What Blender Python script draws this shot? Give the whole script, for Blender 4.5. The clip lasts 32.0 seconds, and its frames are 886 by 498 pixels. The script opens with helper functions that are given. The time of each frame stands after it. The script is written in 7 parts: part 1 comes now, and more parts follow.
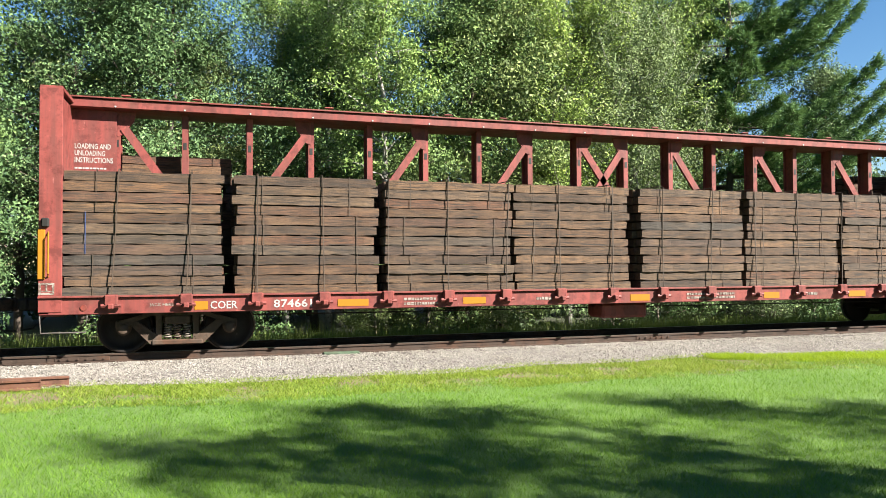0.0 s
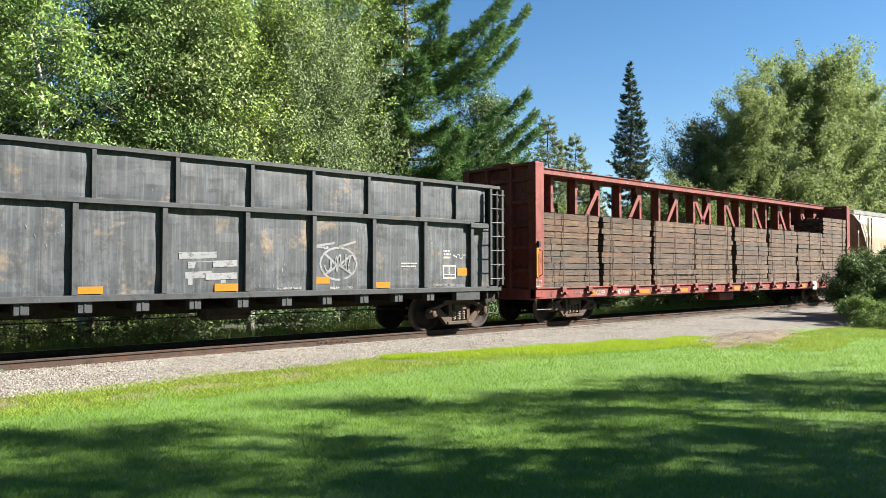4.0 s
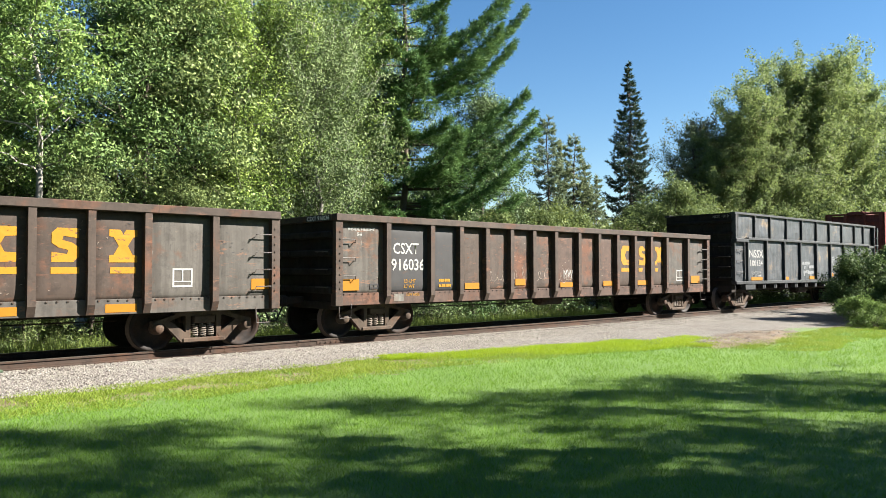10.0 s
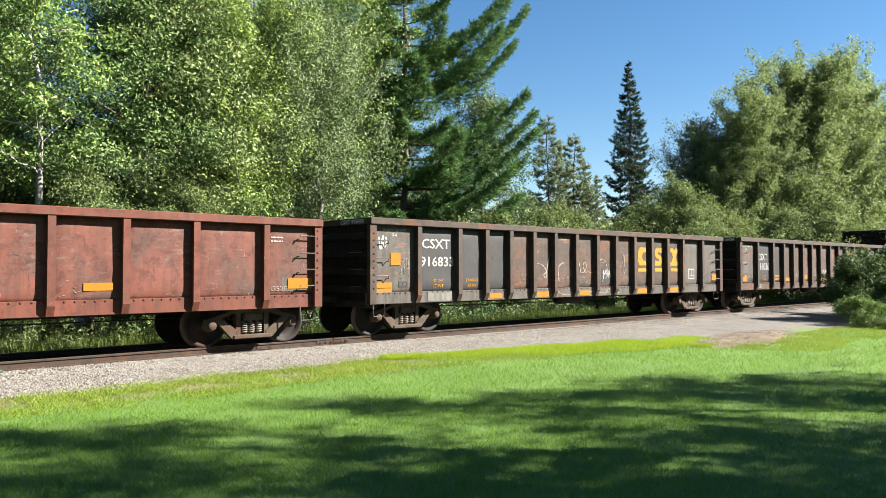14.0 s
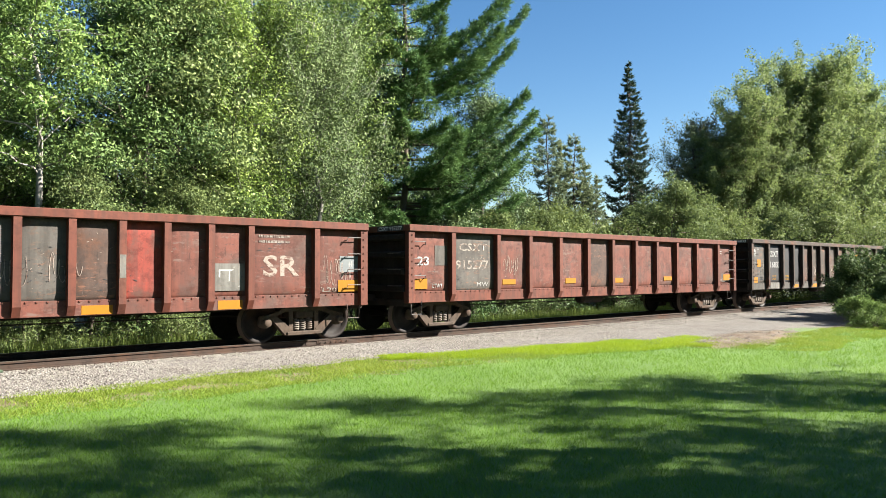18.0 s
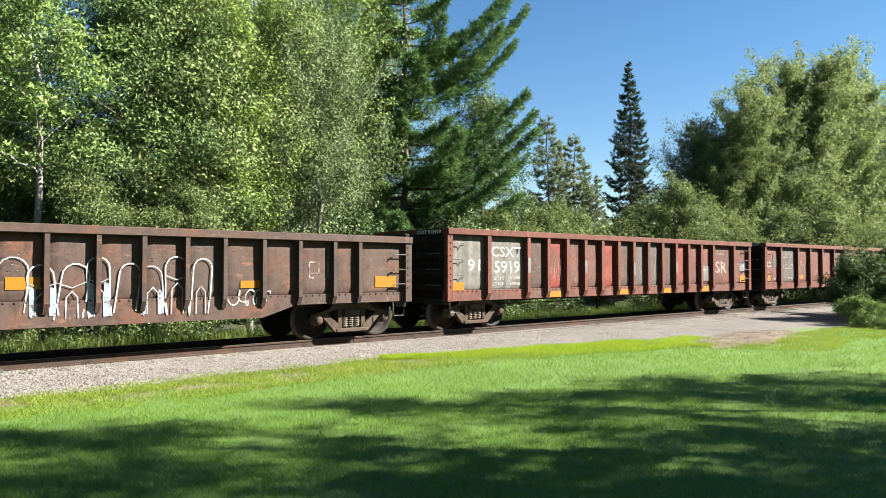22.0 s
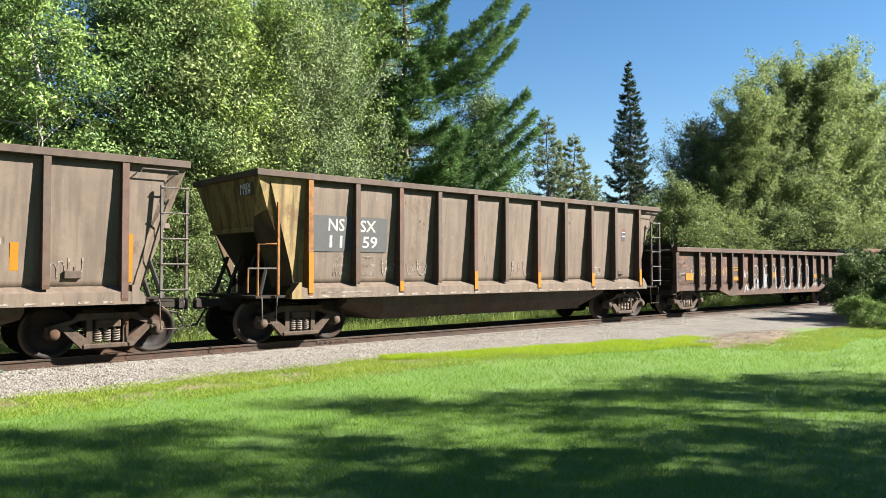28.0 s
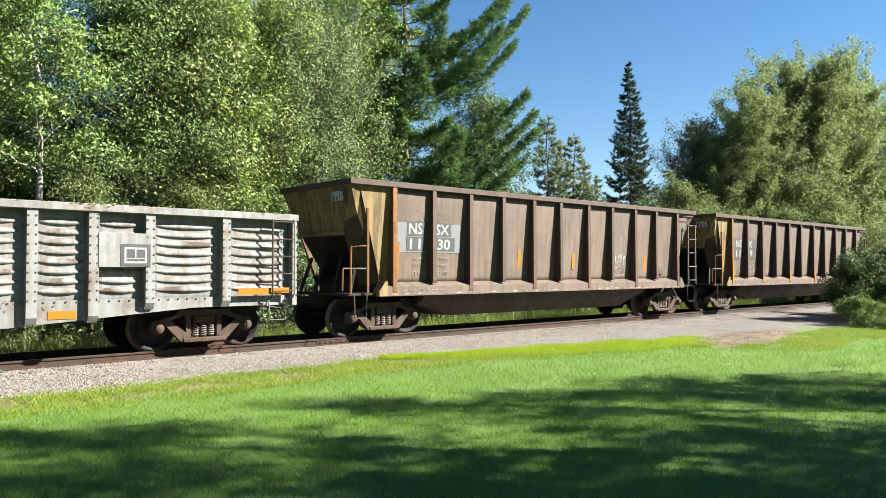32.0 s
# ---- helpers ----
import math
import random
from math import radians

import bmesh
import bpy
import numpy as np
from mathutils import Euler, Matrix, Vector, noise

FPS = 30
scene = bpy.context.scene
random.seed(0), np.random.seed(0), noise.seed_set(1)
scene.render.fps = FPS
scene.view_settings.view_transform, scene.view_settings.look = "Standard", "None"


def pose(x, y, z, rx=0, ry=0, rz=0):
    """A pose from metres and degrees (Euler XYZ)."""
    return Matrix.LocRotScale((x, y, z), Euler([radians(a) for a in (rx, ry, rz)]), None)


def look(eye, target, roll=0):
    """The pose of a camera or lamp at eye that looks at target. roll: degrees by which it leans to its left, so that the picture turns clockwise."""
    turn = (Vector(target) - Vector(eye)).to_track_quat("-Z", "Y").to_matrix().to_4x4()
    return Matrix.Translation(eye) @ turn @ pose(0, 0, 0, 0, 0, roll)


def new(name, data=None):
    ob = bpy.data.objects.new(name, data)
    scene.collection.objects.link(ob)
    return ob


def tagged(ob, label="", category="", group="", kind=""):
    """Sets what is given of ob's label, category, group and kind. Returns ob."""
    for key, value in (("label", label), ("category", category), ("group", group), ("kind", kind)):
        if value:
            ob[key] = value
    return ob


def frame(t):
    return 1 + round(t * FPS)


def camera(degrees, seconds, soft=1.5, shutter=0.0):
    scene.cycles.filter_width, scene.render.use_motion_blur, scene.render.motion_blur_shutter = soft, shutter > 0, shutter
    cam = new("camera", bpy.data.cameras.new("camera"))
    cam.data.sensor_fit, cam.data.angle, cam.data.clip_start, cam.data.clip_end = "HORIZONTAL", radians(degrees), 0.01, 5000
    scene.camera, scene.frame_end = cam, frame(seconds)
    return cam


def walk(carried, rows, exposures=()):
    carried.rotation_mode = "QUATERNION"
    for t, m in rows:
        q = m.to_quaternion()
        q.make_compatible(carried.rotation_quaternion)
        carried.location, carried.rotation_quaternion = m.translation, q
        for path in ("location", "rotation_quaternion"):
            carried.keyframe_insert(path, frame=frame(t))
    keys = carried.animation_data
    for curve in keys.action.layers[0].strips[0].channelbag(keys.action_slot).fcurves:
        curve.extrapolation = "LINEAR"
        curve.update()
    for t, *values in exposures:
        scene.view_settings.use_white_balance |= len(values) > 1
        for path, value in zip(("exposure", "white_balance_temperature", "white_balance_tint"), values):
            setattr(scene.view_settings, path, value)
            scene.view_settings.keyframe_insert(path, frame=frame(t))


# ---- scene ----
# ---------------------------------------------------------------- camera
EYE = (0.0, -15.511, 1.577)
YAW, PITCH, ROLL = 41.556, 1.638, -0.0685


def axes(yaw, pitch, roll):
    """Right, forward and up of a camera that turns from +y to the right by yaw degrees."""
    y, p, r = radians(yaw), radians(pitch), radians(roll)
    fwd = Vector((math.sin(y) * math.cos(p), math.cos(y) * math.cos(p), math.sin(p)))
    right = Vector((math.cos(y), -math.sin(y), 0))
    up = right.cross(fwd)
    return Matrix((math.cos(r) * right + math.sin(r) * up, fwd, -math.sin(r) * right + math.cos(r) * up))


def eye_pose(pan, tilt, lean):
    """The held camera, turned by pan, tilt and lean away from its resting view."""
    m = axes(pan, tilt, lean) @ axes(YAW, PITCH, ROLL)
    right, fwd, up = m[0], m[1], m[2]
    turn = Matrix((right, up, -fwd)).transposed().to_4x4()
    return Matrix.Translation(EYE) @ turn


cam = camera(61.466, 32.0, 0.9)
walk(cam, [(0.0, eye_pose(-24.06, -0.28, -0.81)), (0.5, eye_pose(-17.56, -0.434, -0.416)), (1.0, eye_pose(-11.463, -0.423, -0.275)),
           (1.5, eye_pose(-6.747, -0.405, -0.241)), (2.0, eye_pose(-3.499, -0.327, -0.122)), (2.5, eye_pose(-1.643, -0.22, -0.039)),
           (3.0, eye_pose(-0.758, -0.098, -0.022)), (3.5, eye_pose(-0.265, -0.059, 0.02)), (4.2, eye_pose(-0.05, -0.01, 0)),
           (5.0, eye_pose(0, 0, 0)), (5.5, eye_pose(0, 0, 0)), (32.0, eye_pose(0, 0, 0))])

# ---------------------------------------------------------------- light
SUN_AZ, SUN_EL = 46.0, 35.0    # degrees from -y towards +x, and above the horizon
scene.view_settings.exposure = 2.55
world = bpy.data.worlds.new("world")
world.use_nodes = True
scene.world = world
wn = world.node_tree.nodes
sky = wn.new("ShaderNodeTexSky")
sky.sky_type, sky.sun_disc = "NISHITA", False
sky.sun_elevation, sky.sun_rotation = radians(SUN_EL), radians(180 - SUN_AZ)
sky.altitude, sky.air_density, sky.dust_density, sky.ozone_density = 300, 1.0, 0.0, 1.6
wn["Background"].inputs["Strength"].default_value = 0.0238
vivid = wn.new("ShaderNodeHueSaturation")
vivid.inputs["Saturation"].default_value, vivid.inputs["Value"].default_value = 1.26, 1.2
world.node_tree.links.new(sky.outputs[0], vivid.inputs["Color"])
world.node_tree.links.new(vivid.outputs[0], wn["Background"].inputs["Color"])
sun_dir = Vector((math.sin(radians(SUN_AZ)) * math.cos(radians(SUN_EL)), -math.cos(radians(SUN_AZ)) * math.cos(radians(SUN_EL)), math.sin(radians(SUN_EL))))
sun = new("sun", bpy.data.lights.new("sun", "SUN"))
sun.data.energy, sun.data.angle, sun.data.color = 5.0, radians(0.53), (1.0, 0.94, 0.84)
sun.matrix_world = look(sun_dir * 80, (0, 0, 0))

SPEED = 4.65                   # of the train, metres a second


# ---------------------------------------------------------------- materials
def mat_base(name, rough=0.7, metal=0.0):
    m = bpy.data.materials.new(name)
    m.use_nodes = True
    b = m.node_tree.nodes["Principled BSDF"]
    b.inputs["Roughness"].default_value, b.inputs["Metallic"].default_value = rough, metal
    return m, m.node_tree, b


def node(nt, kind, **sockets):
    n = nt.nodes.new(kind)
    for k, val in sockets.items():
        n.inputs[k.replace("_", " ")].default_value = val
    return n


def noise_of(nt, vec, scale, detail=6.0, rough=0.6, stretch=None):
    if stretch:
        mp = node(nt, "ShaderNodeMapping")
        mp.inputs["Scale"].default_value = stretch
        nt.links.new(vec, mp.inputs["Vector"])
        vec = mp.outputs[0]
    n = node(nt, "ShaderNodeTexNoise", Scale=scale, Detail=detail, Roughness=rough)
    nt.links.new(vec, n.inputs["Vector"])
    return n.outputs["Fac"]


def ramp(nt, fac, stops):
    r = nt.nodes.new("ShaderNodeValToRGB")
    el = r.color_ramp.elements
    while len(el) < len(stops):
        el.new(0.5)
    for e, (p, c) in zip(el, stops):
        e.position = p
        e.color = (*c, 1) if len(c) == 3 else c
    nt.links.new(fac, r.inputs[0])
    return r.outputs[0]


def mix(nt, fac, a, b, mode="MIX"):
    n = nt.nodes.new("ShaderNodeMix")
    n.data_type, n.blend_type = "RGBA", mode
    for sock, val in ((n.inputs[0], fac), (n.inputs[6], a), (n.inputs[7], b)):
        if isinstance(val, (int, float)):
            sock.default_value = val
        elif isinstance(val, tuple):
            sock.default_value = (*val, 1)
        else:
            nt.links.new(val, sock)
    return n.outputs[2]


def bump(nt, b, height, strength, dist):
    n = node(nt, "ShaderNodeBump", Strength=strength, Distance=dist)
    nt.links.new(height, n.inputs["Height"])
    nt.links.new(n.outputs[0], b.inputs["Normal"])


def coords(nt, shift=True):
    """Object coordinates, moved by a random amount for every object."""
    tc = nt.nodes.new("ShaderNodeTexCoord").outputs["Object"]
    info = nt.nodes.new("ShaderNodeObjectInfo").outputs["Random"]
    if not shift:
        return tc, info
    mul = node(nt, "ShaderNodeMath")
    mul.operation = "MULTIPLY"
    mul.inputs[1].default_value = 37.0
    nt.links.new(info, mul.inputs[0])
    add = nt.nodes.new("ShaderNodeVectorMath")
    nt.links.new(tc, add.inputs[0])
    nt.links.new(mul.outputs[0], add.inputs[1])
    return add.outputs[0], info


def steel(name, paint, rust=(0.0465, 0.0210, 0.0112), worn=0.5, streak=0.5, rough=0.62, dirt=(0.0232, 0.0195, 0.0165), vary=0.25, chalk=0.0, mot=0.75, scratch=0.35, scuff=0.0):
    """Old painted steel: faded paint, rust patches, runs of dirt down the side."""
    m, nt, b = mat_base(name, rough)
    b.inputs["Specular IOR Level"].default_value = 0.22
    v, rnd = coords(nt)
    big = noise_of(nt, v, 1.1, 8, 0.68)
    fine = noise_of(nt, v, 9.0, 8, 0.7)
    runs = noise_of(nt, v, 2.2, 5, 0.6, (3.2, 3.2, 0.22))
    c = mix(nt, fine, tuple(x * (1 - vary) for x in paint), tuple(min(1, x * (1 + vary)) for x in paint))
    c = mix(nt, ramp(nt, runs, [(0.44, (0, 0, 0)), (0.62, (streak,) * 3)]), c, dirt)
    if chalk:
        c = mix(nt, ramp(nt, noise_of(nt, v, 2.6, 7, 0.68, (6.5, 6.5, 0.20)), [(0.47, (0, 0, 0)), (0.70, (chalk,) * 3)]), c, (0.1575, 0.1575, 0.1537))
    c = mix(nt, ramp(nt, big, [(0.62 - worn * 0.2, (0, 0, 0)), (0.72 - worn * 0.16, (0.9, 0.9, 0.9))]), c, mix(nt, fine, tuple(x * 0.6 for x in rust), tuple(x * 1.7 for x in rust)))
    mott = noise_of(nt, v, 4.3, 9, 0.75)
    c = mix(nt, ramp(nt, mott, [(0.40, (mot, mot, mot)), (0.50, (0, 0, 0))]), c, tuple(x * 0.42 for x in paint))
    cloud = noise_of(nt, v, 0.8, 4, 0.6, (1.0, 1.0, 0.6))
    c = mix(nt, ramp(nt, cloud, [(0.35, (0.35, 0.35, 0.35)), (0.6, (0, 0, 0))]), c, tuple(x * 0.5 for x in paint))
    c = mix(nt, ramp(nt, noise_of(nt, v, 6.0, 9, 0.8, (1.0, 1.0, 1.8)), [(0.60, (0, 0, 0)), (0.68, (mot * 0.7,) * 3)]), c, tuple(min(0.7, x * 2.1 + 0.008) for x in paint))
    if scuff:
        field = noise_of(nt, v, 0.9, 5, 0.65)
        for sc, lo, col in ((3.4, 0.55, tuple(x * 1.9 for x in rust)), (5.2, 0.60, tuple(x * 0.35 for x in rust)), (7.0, 0.63, (0.185, 0.135, 0.108))):
            mark = mix(nt, ramp(nt, field, [(0.47, (0, 0, 0)), (0.58, (1, 1, 1))]), (0.0, 0.0, 0.0), ramp(nt, noise_of(nt, v, sc, 8, 0.75, (0.8, 0.8, 3.4)), [(lo, (0, 0, 0)), (lo + 0.05, (scuff,) * 3)]))
            c = mix(nt, mark, c, col)
    cut = nt.nodes.new("ShaderNodeMapping")
    cut.inputs["Rotation"].default_value, cut.inputs["Scale"].default_value = (0, 0.35, 0), (5.5, 2.0, 0.9)
    nt.links.new(v, cut.inputs["Vector"])
    nick = noise_of(nt, cut.outputs[0], 2.4, 5, 0.55)
    c = mix(nt, ramp(nt, nick, [(0.665, (0, 0, 0)), (0.70, (scratch,) * 3)]), c, tuple(x * 0.3 + 0.004 for x in paint))
    c = mix(nt, ramp(nt, noise_of(nt, cut.outputs[0], 3.7, 6, 0.6), [(0.69, (0, 0, 0)), (0.72, (scratch,) * 3)]), c, tuple(min(0.6, x * 1.6 + 0.06) for x in paint))
    nt.links.new(c, b.inputs["Base Color"])
    nt.links.new(ramp(nt, big, [(0.3, (rough - 0.12,) * 3), (0.7, (min(1, rough + 0.2),) * 3)]), b.inputs["Roughness"])
    bump(nt, b, fine, 0.25, 0.006)
    return m


def plain(name, col, rough=0.6, metal=0.0, vary=0.2, scale=14.0, wear=0.0, under=(0.0420, 0.0232, 0.0142)):
    m, nt, b = mat_base(name, rough, metal)
    b.inputs["Specular IOR Level"].default_value = 0.25
    v, _ = coords(nt)
    n = noise_of(nt, v, scale, 7, 0.65)
    c = mix(nt, n, tuple(x * (1 - vary) for x in col), tuple(min(1, x * (1 + vary)) for x in col))
    if wear:
        c = mix(nt, ramp(nt, noise_of(nt, v, 7.0, 9, 0.75, (0.8, 0.8, 2.0)), [(0.66 - wear * 0.25, (0, 0, 0)), (0.70 - wear * 0.22, (1, 1, 1))]), c, under)
    nt.links.new(c, b.inputs["Base Color"])
    bump(nt, b, n, 0.2, 0.004)
    return m


def leaf_mat(name, dark, light, through_col, glow=0.35, gloss=0.09):
    """Leaves: every one a little different, thin enough to let some light through."""
    m, nt, b = mat_base(name, 0.52)
    rnd = nt.nodes.new("ShaderNodeNewGeometry").outputs["Random Per Island"]
    tc = nt.nodes.new("ShaderNodeTexCoord").outputs["Object"]
    patch = noise_of(nt, tc, 0.45, 3, 0.5)
    c = mix(nt, ramp(nt, rnd, [(0.0, (0, 0, 0)), (0.55, (0.32, 0.32, 0.32)), (1.0, (1, 1, 1))]), dark, light)
    c = mix(nt, ramp(nt, patch, [(0.42, (0, 0, 0)), (0.7, (0.40, 0.40, 0.40))]), c, light)
    tone = nt.nodes.new("ShaderNodeObjectInfo").outputs["Random"]
    c = mix(nt, 1.0, c, ramp(nt, tone, [(0.0, (0.80, 0.88, 0.90)), (0.5, (0.95, 0.97, 0.92)), (1.0, (1.14, 1.10, 0.86))]), "MULTIPLY")
    nt.links.new(c, b.inputs["Base Color"])
    b.inputs["Specular IOR Level"].default_value = gloss
    t = nt.nodes.new("ShaderNodeBsdfTranslucent")
    nt.links.new(mix(nt, 0.5, c, through_col), t.inputs["Color"])
    ms = nt.nodes.new("ShaderNodeMixShader")
    ms.inputs[0].default_value = glow
    nt.links.new(b.outputs[0], ms.inputs[1])
    nt.links.new(t.outputs[0], ms.inputs[2])
    nt.links.new(ms.outputs[0], nt.nodes["Material Output"].inputs["Surface"])
    return m


def ground_mat(name, stops, scale, small, bump_d, rough=0.95):
    m, nt, b = mat_base(name, rough)
    tc = nt.nodes.new("ShaderNodeTexCoord").outputs["Object"]
    big = noise_of(nt, tc, scale, 6, 0.6)
    fine = noise_of(nt, tc, small, 8, 0.75)
    c = ramp(nt, big, stops)
    c = mix(nt, fine, mix(nt, 0.5, c, (0.01, 0.012, 0.006)), c)
    nt.links.new(c, b.inputs["Base Color"])
    bump(nt, b, fine, 0.7, bump_d)
    return m


M = {}
def lawn_mat():
    """Turf, thin and patchy with bare soil where it nears the gravel."""
    m, nt, b = mat_base("lawn", 0.95)
    tc = nt.nodes.new("ShaderNodeTexCoord").outputs["Object"]
    big = noise_of(nt, tc, 0.35, 6, 0.6)
    fine = noise_of(nt, tc, 30.0, 8, 0.75)
    c = ramp(nt, big, [(0.3, (0.066, 0.130, 0.016)), (0.6, (0.086, 0.165, 0.020)), (0.8, (0.112, 0.172, 0.028))])
    c = mix(nt, fine, mix(nt, 0.5, c, (0.0045, 0.0053, 0.0030)), c)
    sep = nt.nodes.new("ShaderNodeSeparateXYZ")
    nt.links.new(tc, sep.inputs[0])
    near = node(nt, "ShaderNodeMapRange")
    for k, val in ((1, -6.0), (2, -3.4), (3, -0.22), (4, 0.30)):
        near.inputs[k].default_value = val
    nt.links.new(sep.outputs["Y"], near.inputs[0])
    off = nt.nodes.new("ShaderNodeVectorMath")
    off.operation = "DISTANCE"
    sc = node(nt, "ShaderNodeMapping")
    sc.inputs["Scale"].default_value = (0.45, 1.0, 0.0)
    nt.links.new(tc, sc.inputs["Vector"])
    nt.links.new(sc.outputs[0], off.inputs[0])
    off.inputs[1].default_value = (9.2, -5.4, 0.0)
    blob = node(nt, "ShaderNodeMapRange")
    for k, val in ((1, 0.3), (2, 1.1), (3, 0.4), (4, 0.0)):
        blob.inputs[k].default_value = val
    nt.links.new(off.outputs["Value"], blob.inputs[0])
    s1, s2 = nt.nodes.new("ShaderNodeMath"), nt.nodes.new("ShaderNodeMath")
    nt.links.new(near.outputs[0], s1.inputs[0])
    nt.links.new(blob.outputs[0], s1.inputs[1])
    nt.links.new(s1.outputs[0], s2.inputs[0])
    nt.links.new(noise_of(nt, tc, 2.6, 7, 0.7), s2.inputs[1])
    soil = mix(nt, fine, (0.050, 0.036, 0.020), (0.150, 0.105, 0.062))
    c = mix(nt, ramp(nt, s2.outputs[0], [(0.55, (0, 0, 0)), (0.70, (1, 1, 1))]), c, soil)
    nt.links.new(c, b.inputs["Base Color"])
    bump(nt, b, fine, 0.7, 0.03)
    return m


M["lawn"] = lawn_mat()
M["soil"] = ground_mat("soil", [(0.3, (0.070, 0.047, 0.029)), (0.7, (0.142, 0.098, 0.062))], 1.2, 16.0, 0.03)
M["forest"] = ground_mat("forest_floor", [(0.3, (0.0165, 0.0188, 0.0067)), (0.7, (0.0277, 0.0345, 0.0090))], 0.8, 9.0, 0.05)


def stone_mat():
    m, nt, b = mat_base("crushed_stone", 0.9)
    rnd = nt.nodes.new("ShaderNodeNewGeometry").outputs["Random Per Island"]
    tc = nt.nodes.new("ShaderNodeTexCoord").outputs["Object"]
    c = ramp(nt, rnd, [(0.0, (0.060, 0.053, 0.046)), (0.3, (0.140, 0.128, 0.113)), (0.7, (0.180, 0.166, 0.148)), (1.0, (0.235, 0.220, 0.200))])
    c = mix(nt, ramp(nt, noise_of(nt, tc, 0.7, 5, 0.6), [(0.45, (0, 0, 0)), (0.75, (0.4, 0.4, 0.4))]), c, (0.1395, 0.1162, 0.0930))
    nt.links.new(c, b.inputs["Base Color"])
    bump(nt, b, noise_of(nt, tc, 40, 4, 0.6), 0.5, 0.01)
    return m


def gravel_bed():
    m, nt, b = mat_base("gravel_bed", 0.95)
    tc = nt.nodes.new("ShaderNodeTexCoord").outputs["Object"]
    vo = node(nt, "ShaderNodeTexVoronoi", Scale=24.0)
    nt.links.new(tc, vo.inputs["Vector"])
    sep = nt.nodes.new("ShaderNodeSeparateColor")
    nt.links.new(vo.outputs["Color"], sep.inputs[0])
    c = ramp(nt, sep.outputs[0], [(0.0, (0.074, 0.066, 0.058)), (0.5, (0.152, 0.138, 0.122)), (1.0, (0.228, 0.211, 0.190))])
    c = mix(nt, ramp(nt, noise_of(nt, tc, 0.9, 8, 0.7), [(0.48, (0, 0, 0)), (0.66, (0.7, 0.7, 0.7))]), c, (0.0735, 0.0570, 0.0405))
    c = mix(nt, ramp(nt, vo.outputs["Distance"], [(0.3, (0, 0, 0)), (0.75, (0.75, 0.75, 0.75))]), c, (0.0277, 0.0255, 0.0232))
    nt.links.new(c, b.inputs["Base Color"])
    bump(nt, b, vo.outputs["Distance"], 0.9, -0.04)
    return m


M["stone"], M["gravel"] = stone_mat(), gravel_bed()
M["rail"] = steel("rail_steel", (0.034, 0.0215, 0.0155), (0.050, 0.025, 0.015), 0.6, 0.3, 0.75)
M["rustrail_old"] = steel("rusty_rail_steel", (0.100, 0.048, 0.032), (0.075, 0.034, 0.020), 0.5, 0.3, 0.8)
M["railtop"] = plain("rail_head", (0.1950, 0.1770, 0.1583), 0.35, 0.9, 0.15)
M["oldtie"] = plain("sleeper_wood", (0.0345, 0.0277, 0.0232), 0.9, 0, 0.4)
M["truck"] = steel("bogie_steel", (0.056, 0.039, 0.028), (0.045, 0.022, 0.013), 0.5, 0.5, 0.8)
M["wheel"] = steel("wheel_steel", (0.0097, 0.0067, 0.0060), (0.0270, 0.0128, 0.0075), 0.5, 0.3, 0.7)
M["tread"] = plain("wheel_rim", (0.0900, 0.0660, 0.0540), 0.55, 0.2, 0.3)
M["black"] = plain("black_iron", (0.0090, 0.0083, 0.0075), 0.6, 0, 0.3)
M["under"] = steel("underframe", (0.0165, 0.0128, 0.0105), (0.0285, 0.0150, 0.0097), 0.5, 0.3, 0.8)
M["white"] = plain("white_lettering", (0.215, 0.213, 0.205), 0.6, 0, 0.2, 20, 0.34, (0.1162, 0.0930, 0.0788))
# lettering of the shaded car ends, a lighter white that makes up for the shade
M["bright"] = plain("fresh_white_lettering", (0.52, 0.52, 0.50), 0.6, 0, 0.1, 20, 0.1, (0.20, 0.18, 0.16))
M["faded"] = plain("faded_lettering", (0.1673, 0.1485, 0.1305), 0.7, 0, 0.2, 20, 0.75, (0.0743, 0.0510, 0.0420))
M["yellow"] = plain("reflective_yellow", (0.200, 0.080, 0.0010), 0.8, 0, 0.15, 9, 0.12, (0.1253, 0.0698, 0.0188))
M["paleochre"] = plain("faded_ochre_lettering", (0.1425, 0.0863, 0.0390), 0.7, 0, 0.2, 12, 0.6, (0.0510, 0.0277, 0.0203))
M["ochre"] = plain("ochre_lettering", (0.225, 0.105, 0.002), 0.7, 0, 0.2, 9, 0.36, (0.0607, 0.0323, 0.0210))
M["grab"] = steel("grab_iron", (0.0743, 0.0653, 0.0607), (0.0607, 0.0323, 0.0210), 0.5, 0.3, 0.6)
M["birch_leaf"] = leaf_mat("birch_leaves", (0.027, 0.047, 0.024), (0.218, 0.28, 0.126), (0.16, 0.215, 0.07), 0.16)
M["dark_leaf"] = leaf_mat("maple_leaves", (0.018, 0.042, 0.018), (0.14, 0.212, 0.084), (0.115, 0.178, 0.048), 0.14)
M["lime_leaf"] = leaf_mat("lime_leaves", (0.04, 0.08, 0.022), (0.245, 0.335, 0.1), (0.195, 0.27, 0.062), 0.2)
M["rusty_leaf"] = leaf_mat("turning_leaves", (0.056, 0.062, 0.034), (0.200, 0.192, 0.088), (0.190, 0.180, 0.062), 0.44)
M["pine_leaf"] = leaf_mat("pine_needles", (0.036, 0.084, 0.03), (0.125, 0.208, 0.074), (0.115, 0.185, 0.05), 0.22)
